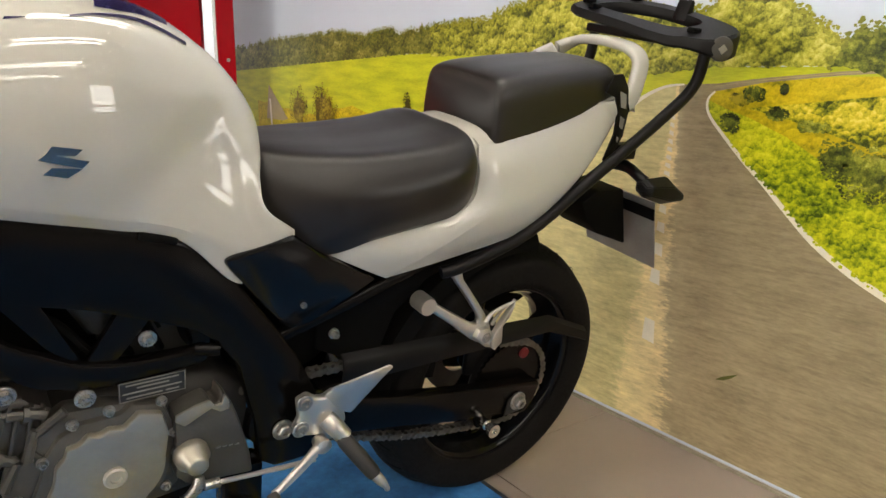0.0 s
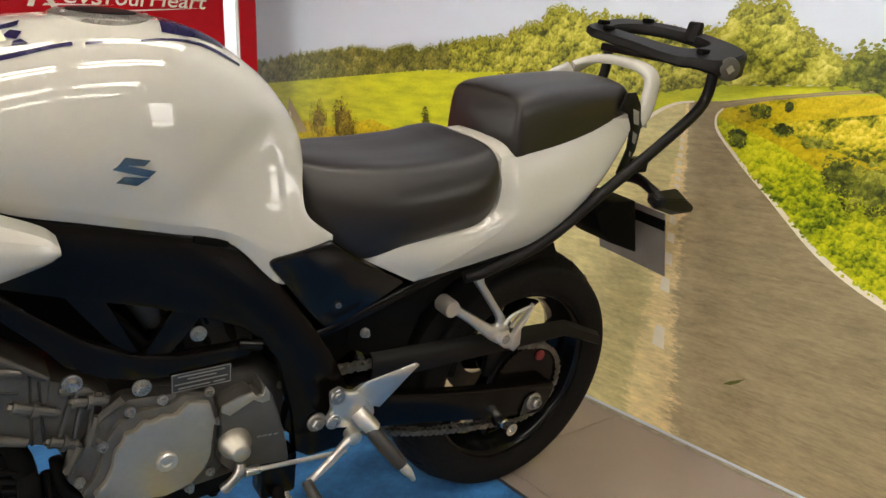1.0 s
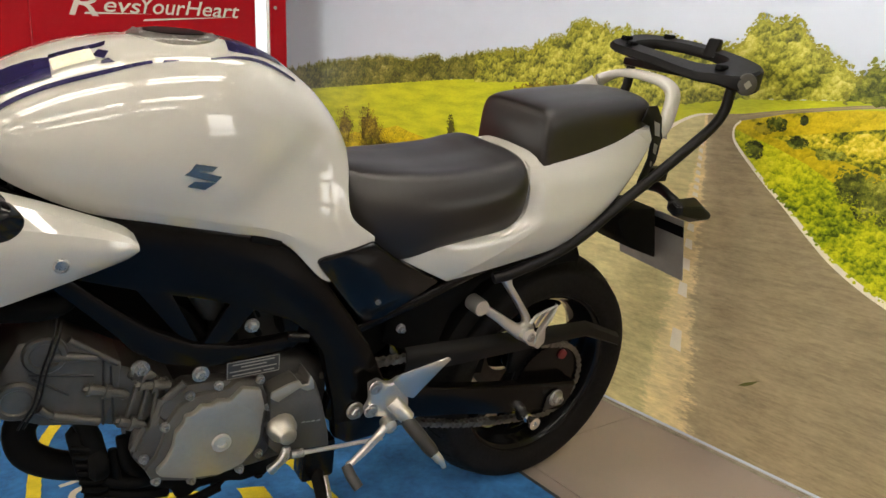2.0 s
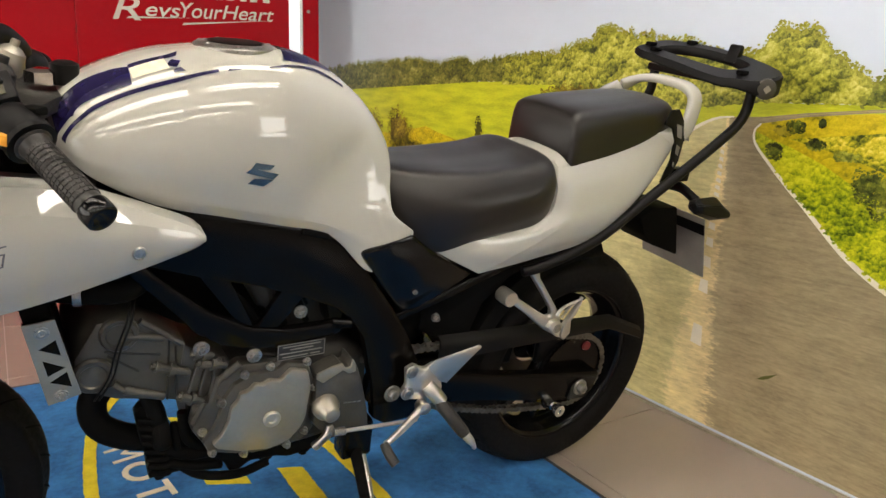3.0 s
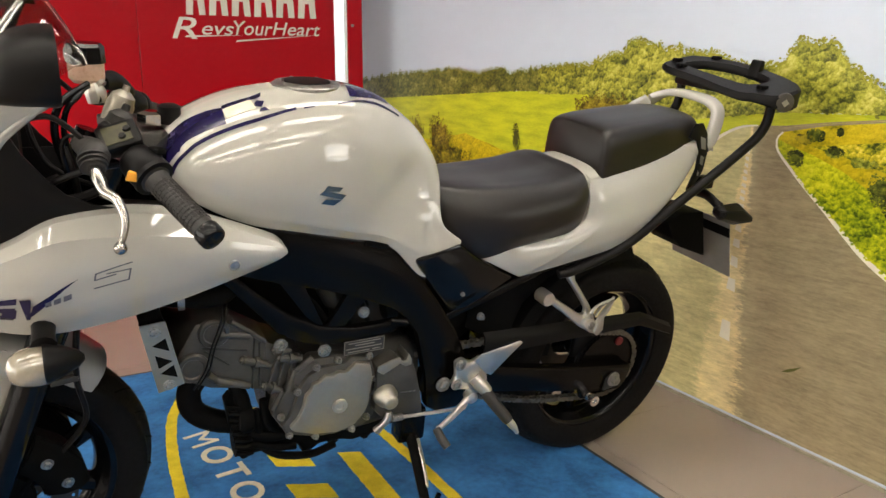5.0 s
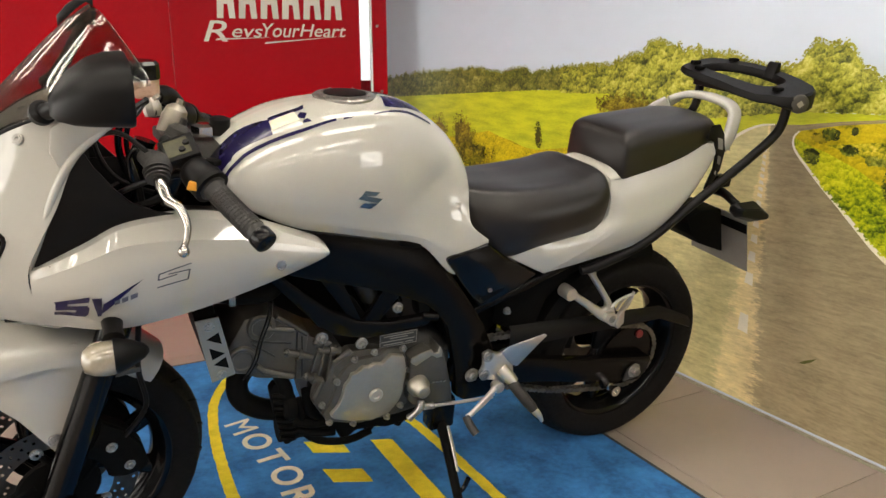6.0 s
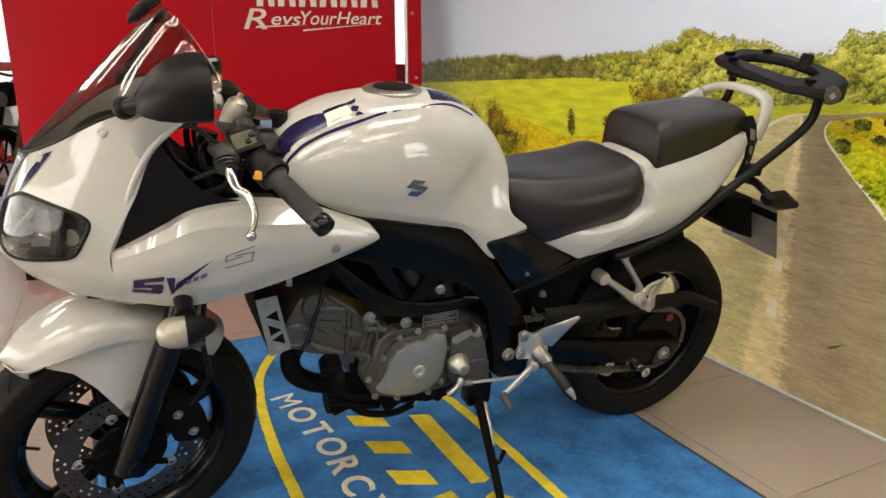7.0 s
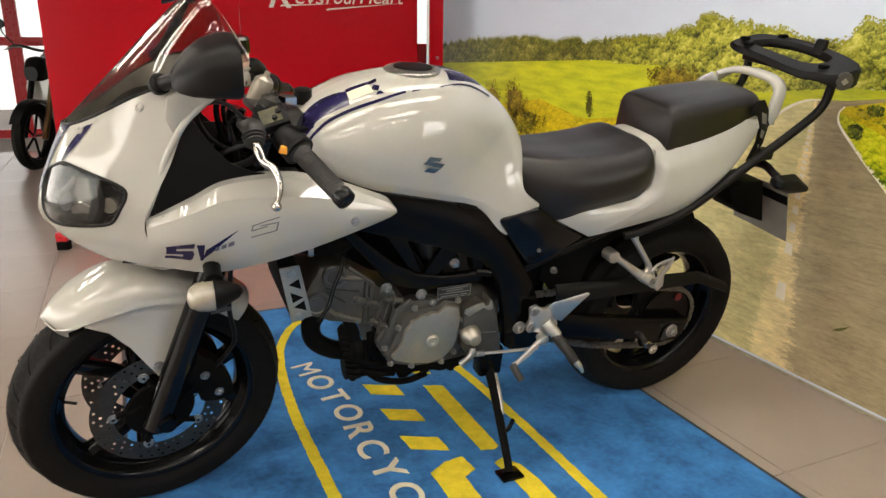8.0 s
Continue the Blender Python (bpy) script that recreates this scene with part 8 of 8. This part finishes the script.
part("lever_web", tube([(-0.505, -0.176, 0.352), (-0.540, -0.186, 0.334), (-0.578, -0.195, 0.318)], 0.0045, 8, 3), M_ALU, lev, "", True)
part("lever_rubber", tube([(-0.592, -0.196, 0.318), (-0.590, -0.215, 0.306), (-0.583, -0.235, 0.292)], [0.010, 0.0105, 0.010], 12, 2), M_GRIP, lev, "black rubber toe piece", True)
part("lever_pivot", lathe([(0, 0.163), (0.013, 0.163), (0.014, 0.172), (0.014, 0.186), (0.006, 0.19), (0, 0.19)], 20, Matrix.Translation((-0.496, 0, 0.370)) @ Matrix.Rotation(math.pi, 4, "X")), M_ALU, lev, "", True)
rod = part("gear_rod", tube([(-0.690, -0.165, 0.352), (-0.60, -0.170, 0.346), (-0.505, -0.172, 0.338)], 0.0042, 8, 2), M_ALU, bike, "thin bright gear rod", True)
part("rod_end", tube([(-0.692, -0.165, 0.352), (-0.668, -0.166, 0.351)], 0.008, 10, 1), M_STEEL, rod)
part("shift_arm", tube([(-0.697, -0.155, 0.364), (-0.700, -0.160, 0.350), (-0.712, -0.158, 0.335), (-0.722, -0.15, 0.318)], [0.008, 0.010, 0.008, 0.010], 10, 2), M_STEEL, rod, "", True)
# pillion footrest hanger: a forked casting, a hinge block and a folded peg
hg = part("pillion_hanger", plate([(-0.270, 0.580), (-0.215, 0.545), (-0.172, 0.517), (-0.158, 0.510), (-0.149, 0.513), (-0.151, 0.526), (-0.176, 0.560), (-0.229, 0.626), (-0.226, 0.640), (-0.206, 0.640), (-0.200, 0.614), (-0.179, 0.587), (-0.138, 0.534), (-0.121, 0.508), (-0.113, 0.489), (-0.124, 0.468), (-0.138, 0.464), (-0.163, 0.478), (-0.215, 0.520), (-0.268, 0.558)], -0.117, -0.134, 0.005, lift=lambda u, w: -0.010 * min(1, max(0, (u + 0.27) / 0.13))), M_ALU, bike, "cast aluminium pillion footrest hanger", True, 35)
part("hanger_boss", lathe([(0.010, 0.138), (0.0165, 0.138), (0.018, 0.134), (0.018, 0.100), (0, 0.100), (0, 0.128), (0.009, 0.128)], 26, Matrix.Translation((-0.272, 0, 0.568)) @ Matrix.Rotation(math.pi, 4, "X")), M_ALU, hg, "", True, 30)
part("hinge_block", plate([(-0.163, 0.487), (-0.155, 0.503), (-0.135, 0.505), (-0.117, 0.489), (-0.108, 0.470), (-0.118, 0.457), (-0.135, 0.462)], -0.142, -0.157, 0.003), M_ALU, hg, "", True, 30)
for at, r, v in (((-0.272, 0.568), 0.008, -0.129), ((-0.136, 0.484), 0.0075, -0.157)):
    bm = bmesh.new()
    bolt(bm, (at[0], v, at[1]), (0, -1, 0), r, 0.004, False)
    part("hanger_bolt", bm, M_STEEL, hg)
peg = part("pillion_peg", plate([(-0.126, 0.466), (-0.114, 0.453), (-0.098, 0.468), (-0.099, 0.482), (-0.102, 0.504), (-0.088, 0.520), (-0.075, 0.558), (-0.081, 0.546), (-0.113, 0.504), (-0.121, 0.490)], -0.150, -0.163, 0.002), M_ALU, hg, "folded alloy pillion peg with an open loop", True, 30)
part("peg_loop", tube([(-0.141, -0.153, 0.518), (-0.134, -0.155, 0.532), (-0.122, -0.156, 0.540), (-0.098, -0.157, 0.548), (-0.078, -0.158, 0.553)], [0.0042, 0.004, 0.0036, 0.003, 0.0022], 8, 4), M_ALU, peg, "", True)
part("peg_rib", tube([(-0.124, -0.152, 0.508), (-0.110, -0.153, 0.530), (-0.082, -0.155, 0.550)], [0.0034, 0.003, 0.002], 8, 4), M_COVER, peg, "", True)

# side stand
stand = part("side_stand", tube([(-0.605, -0.095, 0.245), (-0.607, -0.13, 0.215), (-0.615, -0.20, 0.155), (-0.628, -0.290, 0.083), (-0.633, -0.315, 0.063)], [0.015, 0.013, 0.012, 0.011, 0.011], 14, 4), M_MATTE, bike, "black side stand, folded down", True)
part("stand_foot", box(bmesh.new(), -0.035, 0.028, -0.026, 0.026, -0.0045, 0.0045, 0.003, Matrix.Translation((-0.633, -0.322, 0.0625)) @ Matrix.Rotation(radians(-10), 4, "X")), M_FRAME, stand, "black stand foot", True)
part("stand_tang", tube([(-0.620, -0.235, 0.128), (-0.603, -0.235, 0.135), (-0.592, -0.236, 0.165)], [0.006, 0.006, 0.0065], 8, 3), M_GLOSSBLACK, stand, "", True)
part("stand_spring", tube([(-0.594, -0.115, 0.235), (-0.598, -0.16, 0.195), (-0.606, -0.20, 0.160)], 0.007, 8, 2), M_STEEL, stand, "", True)
part("stand_bracket", box(bmesh.new(), -0.64, -0.57, -0.11, -0.06, 0.225, 0.315, 0.008), M_FRAME, stand, "", True)

# luggage rack
for sgn in (1, -1):
    pts_ = [(-0.245, -0.125, 0.628), (-0.20, -0.135, 0.640), (-0.06, -0.142, 0.690), (0.075, -0.148, 0.782), (0.203, -0.150, 0.866), (0.277, -0.152, 0.918), (0.329, -0.153, 0.958), (0.352, -0.154, 0.995), (0.354, -0.155, 1.050)]
    part("rack_tube", tube([(p[0], p[1] * sgn, p[2]) for p in pts_], [0.012, 0.0125, 0.0125, 0.0125, 0.0125, 0.0125, 0.0125, 0.0125, 0.0125], 14, 5), M_BLACK, bike, "black tubular rack arm", True)
    st = part("rack_strap", plate([(0.118, 0.955), (0.132, 0.990), (0.158, 0.992), (0.182, 0.965), (0.198, 0.915), (0.196, 0.865), (0.168, 0.812), (0.150, 0.815), (0.168, 0.870), (0.165, 0.915), (0.150, 0.945)], -0.112 * sgn, -0.117 * sgn, 0.001), M_BLACK, bike, "black rack support strap", True)
    # the strap is solid: pale patches on it imitate light through holes
    for q in ([(0.158, 0.958), (0.178, 0.952), (0.187, 0.922), (0.170, 0.926)], [(0.174, 0.908), (0.188, 0.902), (0.188, 0.880), (0.177, 0.886)], [(0.176, 0.866), (0.182, 0.862), (0.181, 0.852), (0.176, 0.856)]):
        part("strap_hole", plate(q, -0.1172 * sgn, -0.1182 * sgn, 0.0), M_PRINT, st, "pale patch painted as light through a strap hole")
outer = [(0.262, 0.158), (0.275, 0.162), (0.32, 0.160), (0.365, 0.152), (0.400, 0.10), (0.425, 0.03), (0.432, -0.04), (0.428, -0.12), (0.412, -0.180), (0.398, -0.197), (0.375, -0.202), (0.328, -0.200), (0.306, -0.190), (0.288, -0.16), (0.278, -0.14), (0.262, -0.125), (0.255, -0.06), (0.258, 0.0), (0.254, 0.08), (0.252, 0.14)]
inner = [(0.300, 0.105), (0.33, 0.112), (0.365, 0.09), (0.395, 0.03), (0.402, -0.03), (0.396, -0.09), (0.375, -0.112), (0.335, -0.108), (0.310, -0.08), (0.302, 0.0)]
inner_c = crom([(*p, 0.0) for p in inner], 6, closed=True)
outer_c = crom([(*p, 0.0) for p in outer], 3, closed=True)
N = 60


def resample(c, n):
    c = [Vector((p[0], p[1])) for p in c]
    cum = [0.0]
    for a, b in zip(c, c[1:] + c[:1]):
        cum.append(cum[-1] + (b - a).length)
    out, i = [], 0
    for k in range(n):
        d = cum[-1] * k / n
        while cum[i + 1] < d:
            i += 1
        out.append(c[i].lerp(c[(i + 1) % len(c)], (d - cum[i]) / max(1e-9, cum[i + 1] - cum[i])))
    return out


def by_angle(c, n):
    ctr = Vector((0.358, -0.01))
    dense = resample(c, 400)
    ang = sorted((math.atan2(p.y - ctr.y, p.x - ctr.x), p.x, p.y) for p in dense)
    out = []
    for k in range(n):
        t = -math.pi + 2 * math.pi * k / n
        out.append(Vector(min(ang, key=lambda q: abs(q[0] - t))[1:]))
    return out


oc, ic = by_angle(outer_c, N), by_angle(inner_c, N)
def rack_w(p, dz):
    thick = 0.024 if p.y > -0.10 else 0.024 + 0.032 * min(1, (-0.10 - p.y) / 0.07) * min(1, max(0.15, (p.x - 0.28) / 0.08))
    return 1.072 + 0.24 * (p.x - 0.27) + 0.12 * (p.y + 0.14) - (0.0 if dz else thick)


rows = []
for ring, z, k in ((oc, 0, 0.97), (oc, 0, 1.0), (oc, 1, 1.0), (oc, 1, 0.975), (ic, 1, 1.03), (ic, 1, 1.0), (ic, 0, 1.0), (ic, 0, 1.03)):
    ctr = Vector((0.358, -0.01))
    drop = {0: 0.004, 1: 0.008, 2: -0.006, 3: 0.0, 4: 0.0, 5: -0.005, 6: 0.004, 7: 0.0}[len(rows)]
    rows.append([Vector((ctr.x + (p.x - ctr.x) * k, ctr.y + (p.y - ctr.y) * k, rack_w(p, z) + drop)) for p in ring])
rows.append(rows[0])
bm = bmesh.new()
grid_faces(bm, rows, closed_ring=True)
bmesh.ops.remove_doubles(bm, verts=bm.verts, dist=0.0001)
rack = part("rack_plate", bm, M_BLACK, bike, "black moulded luggage rack plate", True, 35)
part("rack_badge", lathe([(0, 0.0), (0.020, 0.0), (0.024, -0.002), (0.025, -0.006), (0, -0.006)], 28, Matrix.Translation((0.333, -0.206, 1.060)) @ Matrix.Rotation(radians(-28), 4, "Z") @ Matrix.Rotation(math.pi, 4, "X")), M_ENGINE, rack, "round grey emblem", True)
part("badge_mark", lathe([(0, 0.0012), (0.010, 0.0012), (0.010, 0.0), (0, 0.0)], 4, Matrix.Translation((0.333, -0.2065, 1.060)) @ Matrix.Rotation(radians(-28), 4, "Z") @ Matrix.Rotation(math.pi, 4, "X")), M_COVER, rack)
part("rack_latch", plate([(0.398, 1.100), (0.424, 1.108), (0.424, 1.140), (0.418, 1.146), (0.410, 1.143)], -0.055, -0.02, 0.003), M_BLACK, rack, "", True)
for x, y in ((0.30, 0.14), (0.32, -0.14), (0.395, 0.085), (0.278, 0.1)):
    part("rack_pad", box(bmesh.new(), x - 0.014, x + 0.014, y - 0.009, y + 0.009, 1.070 + 0.24 * (x - 0.27) + 0.12 * (y + 0.14), 1.081 + 0.24 * (x - 0.27) + 0.12 * (y + 0.14), 0.003), M_MATTE, rack)
part("rack_bridge", box(bmesh.new(), 0.33, 0.385, -0.165, 0.165, 1.048, 1.068, 0.005), M_BLACK, rack, "", True)

# number plate holder and plate
hold = part("plate_holder", plate([(0.178, 0.701), (0.226, 0.726), (0.314, 0.723), (0.363, 0.58), (0.25, 0.62), (0.211, 0.65)], 0.058, -0.060, 0.006), M_MATTE, bike, "black angular plate holder", True, 30)
pm = Matrix.Translation((0.397, 0, 0.615)) @ Matrix.Rotation(radians(-19), 4, "Y")
part("number_plate", box(bmesh.new(), -0.001, 0.002, -0.112, 0.112, -0.092, 0.092, 0.0, pm), M_PLATE, bike, "grey back of the number plate")
part("plate_frame", box(bmesh.new(), -0.006, -0.0015, -0.114, 0.0, 0.045, 0.075, 0.001, pm), M_MATTE, bike, "black plate bracket")
for sgn in (1, -1):
    rows = []
    ring6 = ((0.0, 1.0), (0.9, 0.45), (0.9, -0.5), (0.0, -1.0), (-0.9, -0.5), (-0.9, 0.45))
    for u, hv, hw, cw in ((0.176, 0.014, 0.010, 0.782), (0.186, 0.024, 0.020, 0.780), (0.250, 0.030, 0.031, 0.771), (0.300, 0.022, 0.014, 0.757), (0.306, 0.016, 0.008, 0.756)):
        rows.append([Vector((u, -0.205 * sgn + hv * a, cw + hw * b)) for a, b in ring6])
    bm = bmesh.new()
    grid_faces(bm, rows, closed_ring=True, cap=True)
    bmesh.ops.bevel(bm, geom=bm.edges[:], offset=0.0022, segments=2, affect="EDGES")
    ind = part("rear_turn_signal", bm, M_BLACK, bike, "black rear turn signal", True, 30)
    part("signal_stalk", tube([(0.235, -0.06 * sgn, 0.795), (0.225, -0.12 * sgn, 0.800), (0.205, -0.17 * sgn, 0.795), (0.205, -0.188 * sgn, 0.788)], [0.016, 0.0125, 0.011, 0.012], 10, 3), M_BLACK, ind, "", True)
part("stalk_clamp", box(bmesh.new(), 0.215, 0.255, -0.115, -0.075, 0.812, 0.842, 0.004), M_BLACK, bike, "", True)


# rear inner mudguard and the silencer behind the wheel
rows = []
for k in range(25):
    a = radians(84 + 90 * k / 24)
    d = Vector((math.cos(a), 0, math.sin(a)))
    rows.append([np.array(REAR + d * r + Vector((0, v, 0))) for v, r in ((-0.088, 0.316), (-0.087, 0.330), (-0.076, 0.345), (-0.04, 0.352), (0, 0.354), (0.04, 0.352), (0.076, 0.345), (0.087, 0.330), (0.088, 0.316))])
part("inner_mudguard", shell(rows, 0.004), M_MATTE, bike, "black inner rear mudguard", True)
part("undertray_wall", plate([(-0.47, 0.66), (-0.47, 0.50), (-0.40, 0.46), (-0.335, 0.47), (-0.31, 0.54), (-0.24, 0.60), (-0.10, 0.645), (0.04, 0.70), (0.04, 0.75), (-0.2, 0.70)], -0.078, -0.084, 0.002), M_MATTE, bike, "black plastic wall under the seat rail", True)
part("undertray_wall", plate([(-0.47, 0.66), (-0.47, 0.50), (-0.40, 0.46), (-0.335, 0.47), (-0.31, 0.54), (-0.24, 0.60), (-0.10, 0.645), (0.04, 0.70), (0.04, 0.75), (-0.2, 0.70)], 0.084, 0.078, 0.002), M_MATTE, bike, "black plastic wall under the seat rail", True)
part("silencer", tube([(-0.36, 0.12, 0.30), (-0.24, 0.155, 0.315), (-0.20, 0.16, 0.325), (0.10, 0.175, 0.375), (0.24, 0.18, 0.400), (0.26, 0.18, 0.403)], [0.026, 0.045, 0.058, 0.060, 0.056, 0.040], 20, 4), M_MATTE, bike, "dark exhaust silencer beyond the rear wheel", True)
# added black sheet: darkens the open gap between engine and tank
part("engine_shroud", plate([(-1.17, 0.83), (-1.15, 0.66), (-1.05, 0.645), (-0.96, 0.585), (-0.90, 0.56), (-0.70, 0.55), (-0.62, 0.60), (-0.62, 0.74), (-0.80, 0.80)], 0.03, -0.062, 0.004), M_MATTE, bike, "black sheet added for the dark gap between engine and tank", True)
part("throttle_body", tube([(-0.86, -0.07, 0.72), (-0.83, -0.085, 0.67), (-0.81, -0.082, 0.62)], [0.022, 0.026, 0.02], 14, 3), M_ENGDARK, bike, "dark throttle body", True)
part("wiring", tube([(-0.92, -0.07, 0.69), (-0.87, -0.088, 0.685), (-0.80, -0.086, 0.70), (-0.76, -0.08, 0.66), (-0.73, -0.08, 0.60)], 0.006, 8, 5), M_MATTE, bike, "black wiring loom", True)
for sgn in (1, -1):
    part("tank_clip", box(bmesh.new(), -0.766, -0.713, (-0.132 if sgn > 0 else 0.122), (-0.122 if sgn > 0 else 0.132), -0.006, 0.006, 0.002, Matrix.Translation((-0.74, 0, 0.760)) @ Matrix.Rotation(radians(15), 4, "Y") @ Matrix.Translation((0.74, 0, 0))), M_MATTE, bike, "black rubber clip under the tank edge", True)


# ---- second motorcycle, in the background ----
other = empty("motorcycle", pose(-2.157, 5.48, 0, 4, 0, 66), "dark naked motorcycle with white side panels, parked by the window", "motorcycle")
OM = Matrix.Translation((0, 0, 0.30))
ow = part("front_wheel", lathe(crom([(0.205, -0.03), (0.215, -0.032), (0.195, -0.02), (0.188, 0), (0.195, 0.02), (0.215, 0.032), (0.205, 0.03)], 2), 40, OM, closed=True), M_GLOSSBLACK, other, "black front wheel", True)
part("tyre", lathe([(0.208, -0.034), (0.25, -0.052), (0.285, -0.04), (0.30, 0), (0.285, 0.04), (0.25, 0.052), (0.208, 0.034)], 48, OM, closed=True), M_RUBBER, ow, "black tyre", True)
for k in range(5):
    a = 2 * math.pi * k / 5
    part("spoke", tube([OM @ Vector((0.02 * math.cos(a), 0, 0.02 * math.sin(a))), OM @ Vector((0.195 * math.cos(a), 0, 0.195 * math.sin(a)))], 0.011, 8), M_GLOSSBLACK, ow)
for s in (-0.09, 0.09):
    part("fork_leg", tube([(0, s, 0.28), (0.10, s, 0.52), (0.20, s, 0.80), (0.24, s, 0.92)], 0.026, 12, 2), M_GLOSSBLACK if s > 0 else material("bronze_fork", (0.10, 0.05, 0.02), 0.35, 0.8, 0.1, 20), other, "bronze fork leg", True)
rows = []
for k in range(14):
    a = radians(60 + 95 * k / 13)
    n = Vector((math.cos(a), 0, math.sin(a)))
    rows.append([Vector((0, v, 0.30)) + n * (0.325 + dz) for v, dz in ((-0.06, -0.03), (-0.045, -0.005), (0, 0.003), (0.045, -0.005), (0.06, -0.03))])
part("front_mudguard", shell(rows, 0.004), M_BLACK, other, "black mudguard", True)
part("radiator_shroud", body([(0.22, [(0, 0.80), (-0.10, 0.80), (-0.16, 0.72), (-0.15, 0.60)]), (0.42, [(0, 0.88), (-0.11, 0.86), (-0.17, 0.76), (-0.16, 0.60)]), (0.7, [(0, 0.92), (-0.10, 0.90), (-0.15, 0.80), (-0.14, 0.62)])], 3, 3), M_WHITE, other, "white radiator shroud", True)
part("headlamp", body([(0.02, [(0, 0.90), (-0.04, 0.89), (-0.06, 0.84), (-0.04, 0.78)]), (0.10, [(0, 0.98), (-0.07, 0.96), (-0.09, 0.88), (-0.06, 0.78)]), (0.20, [(0, 0.98), (-0.06, 0.96), (-0.08, 0.88), (-0.06, 0.80)])], 3, 3), M_BLACK, other, "black headlamp cowl", True)
part("engine", box(bmesh.new(), 0.35, 0.80, -0.15, 0.15, 0.28, 0.62, 0.03), M_ENGDARK, other, "dark engine", True)
part("tank", body([(0.30, [(0, 0.98), (-0.07, 0.97), (-0.11, 0.90), (-0.09, 0.82)]), (0.5, [(0, 1.04), (-0.10, 1.02), (-0.15, 0.93), (-0.12, 0.83)]), (0.75, [(0, 0.95), (-0.08, 0.93), (-0.11, 0.87), (-0.10, 0.82)])], 3, 3), M_GLOSSBLACK, other, "gloss black tank", True)
part("seat", body([(0.72, [(0, 0.86), (-0.08, 0.85), (-0.12, 0.82), (-0.11, 0.78)]), (1.1, [(0, 0.86), (-0.10, 0.85), (-0.13, 0.82), (-0.11, 0.78)]), (1.4, [(0, 0.93), (-0.07, 0.92), (-0.09, 0.90), (-0.07, 0.87)])], 3, 3), M_SEAT, other, "black seat", True)
part("handlebar", tube([(0.34, -0.37, 1.02), (0.25, -0.22, 1.06), (0.24, 0, 1.03), (0.25, 0.22, 1.06), (0.34, 0.37, 1.02)], 0.013, 10, 5), M_BLACK, other, "black handlebar", True)
for s in (-1, 1):
    part("mirror_stem", tube([(0.27, s * 0.26, 1.06), (0.20, s * 0.31, 1.15), (0.20, s * 0.34, 1.21)], 0.006, 8, 4), M_BLACK, other, "", True)
    part("mirror", lathe([(0, -0.012), (0.05, -0.010), (0.06, 0.0), (0.055, 0.012), (0, 0.014)], 20, Matrix.Translation((0.19, s * 0.36, 1.235)) @ Matrix.Rotation(radians(90), 4, "Z") @ Matrix.Diagonal((1.25, 1, 0.8, 1))), M_BLACK, other, "black mirror", True)
    part("lever", tube([(0.24, s * 0.18, 1.05), (0.19, s * 0.26, 1.04), (0.24, s * 0.34, 1.01)], 0.006, 8, 4), M_ALU, other, "", True)
OR = Matrix.Translation((1.40, 0, 0.31))
orw = part("rear_wheel", lathe(crom([(0.205, -0.05), (0.215, -0.052), (0.195, -0.03), (0.188, 0), (0.195, 0.03), (0.215, 0.052), (0.205, 0.05)], 2), 40, OR, closed=True), M_GLOSSBLACK, other, "black rear wheel", True)
part("tyre", lathe([(0.208, -0.05), (0.25, -0.075), (0.29, -0.055), (0.31, 0), (0.29, 0.055), (0.25, 0.075), (0.208, 0.05)], 48, OR, closed=True), M_RUBBER, orw, "black tyre", True)
part("swingarm", tube([(0.75, -0.1, 0.40), (1.1, -0.1, 0.36), (1.40, -0.1, 0.31)], 0.025, 10, 2), M_FRAME, other, "black swingarm", True)
part("side_stand", tube([(0.72, -0.12, 0.30), (0.74, -0.20, 0.15), (0.75, -0.27, 0.02)], 0.012, 8, 2), M_FRAME, other, "black side stand", True)


# ---- floor tiles ----
TX, TY = 0.647, 0.615
bm = bmesh.new()
box(bm, -TX / 2 + 0.0016, TX / 2 - 0.0016, -TY / 2 + 0.0016, TY / 2 - 0.0016, -0.02, 0.0)
tile_mesh = bpy.data.meshes.new("tile")
bm.to_mesh(tile_mesh)
bm.free()
tile_mesh.materials.append(M_TILE)
for i in range(-9, 1):
    for j in range(-5, 11):
        cx, cy = 0.14 - TX / 2 + TX * i, 0.035 + TY / 2 + TY * j
        t = new("tile", tile_mesh)
        t.parent = floor
        t.location = (cx, cy, 0)
half = bmesh.new()
box(half, 0.14 + 0.0016, WALL_X - 0.002, -TY / 2 + 0.0016, TY / 2 - 0.0016, -0.02, 0.0)
half_mesh = bpy.data.meshes.new("tile_cut")
half.to_mesh(half_mesh)
half.free()
half_mesh.materials.append(M_TILE)
for j in range(-5, 11):
    t = new("tile", half_mesh)
    t.parent = floor
    t.location = (0, 0.035 + TY / 2 + TY * j, 0)
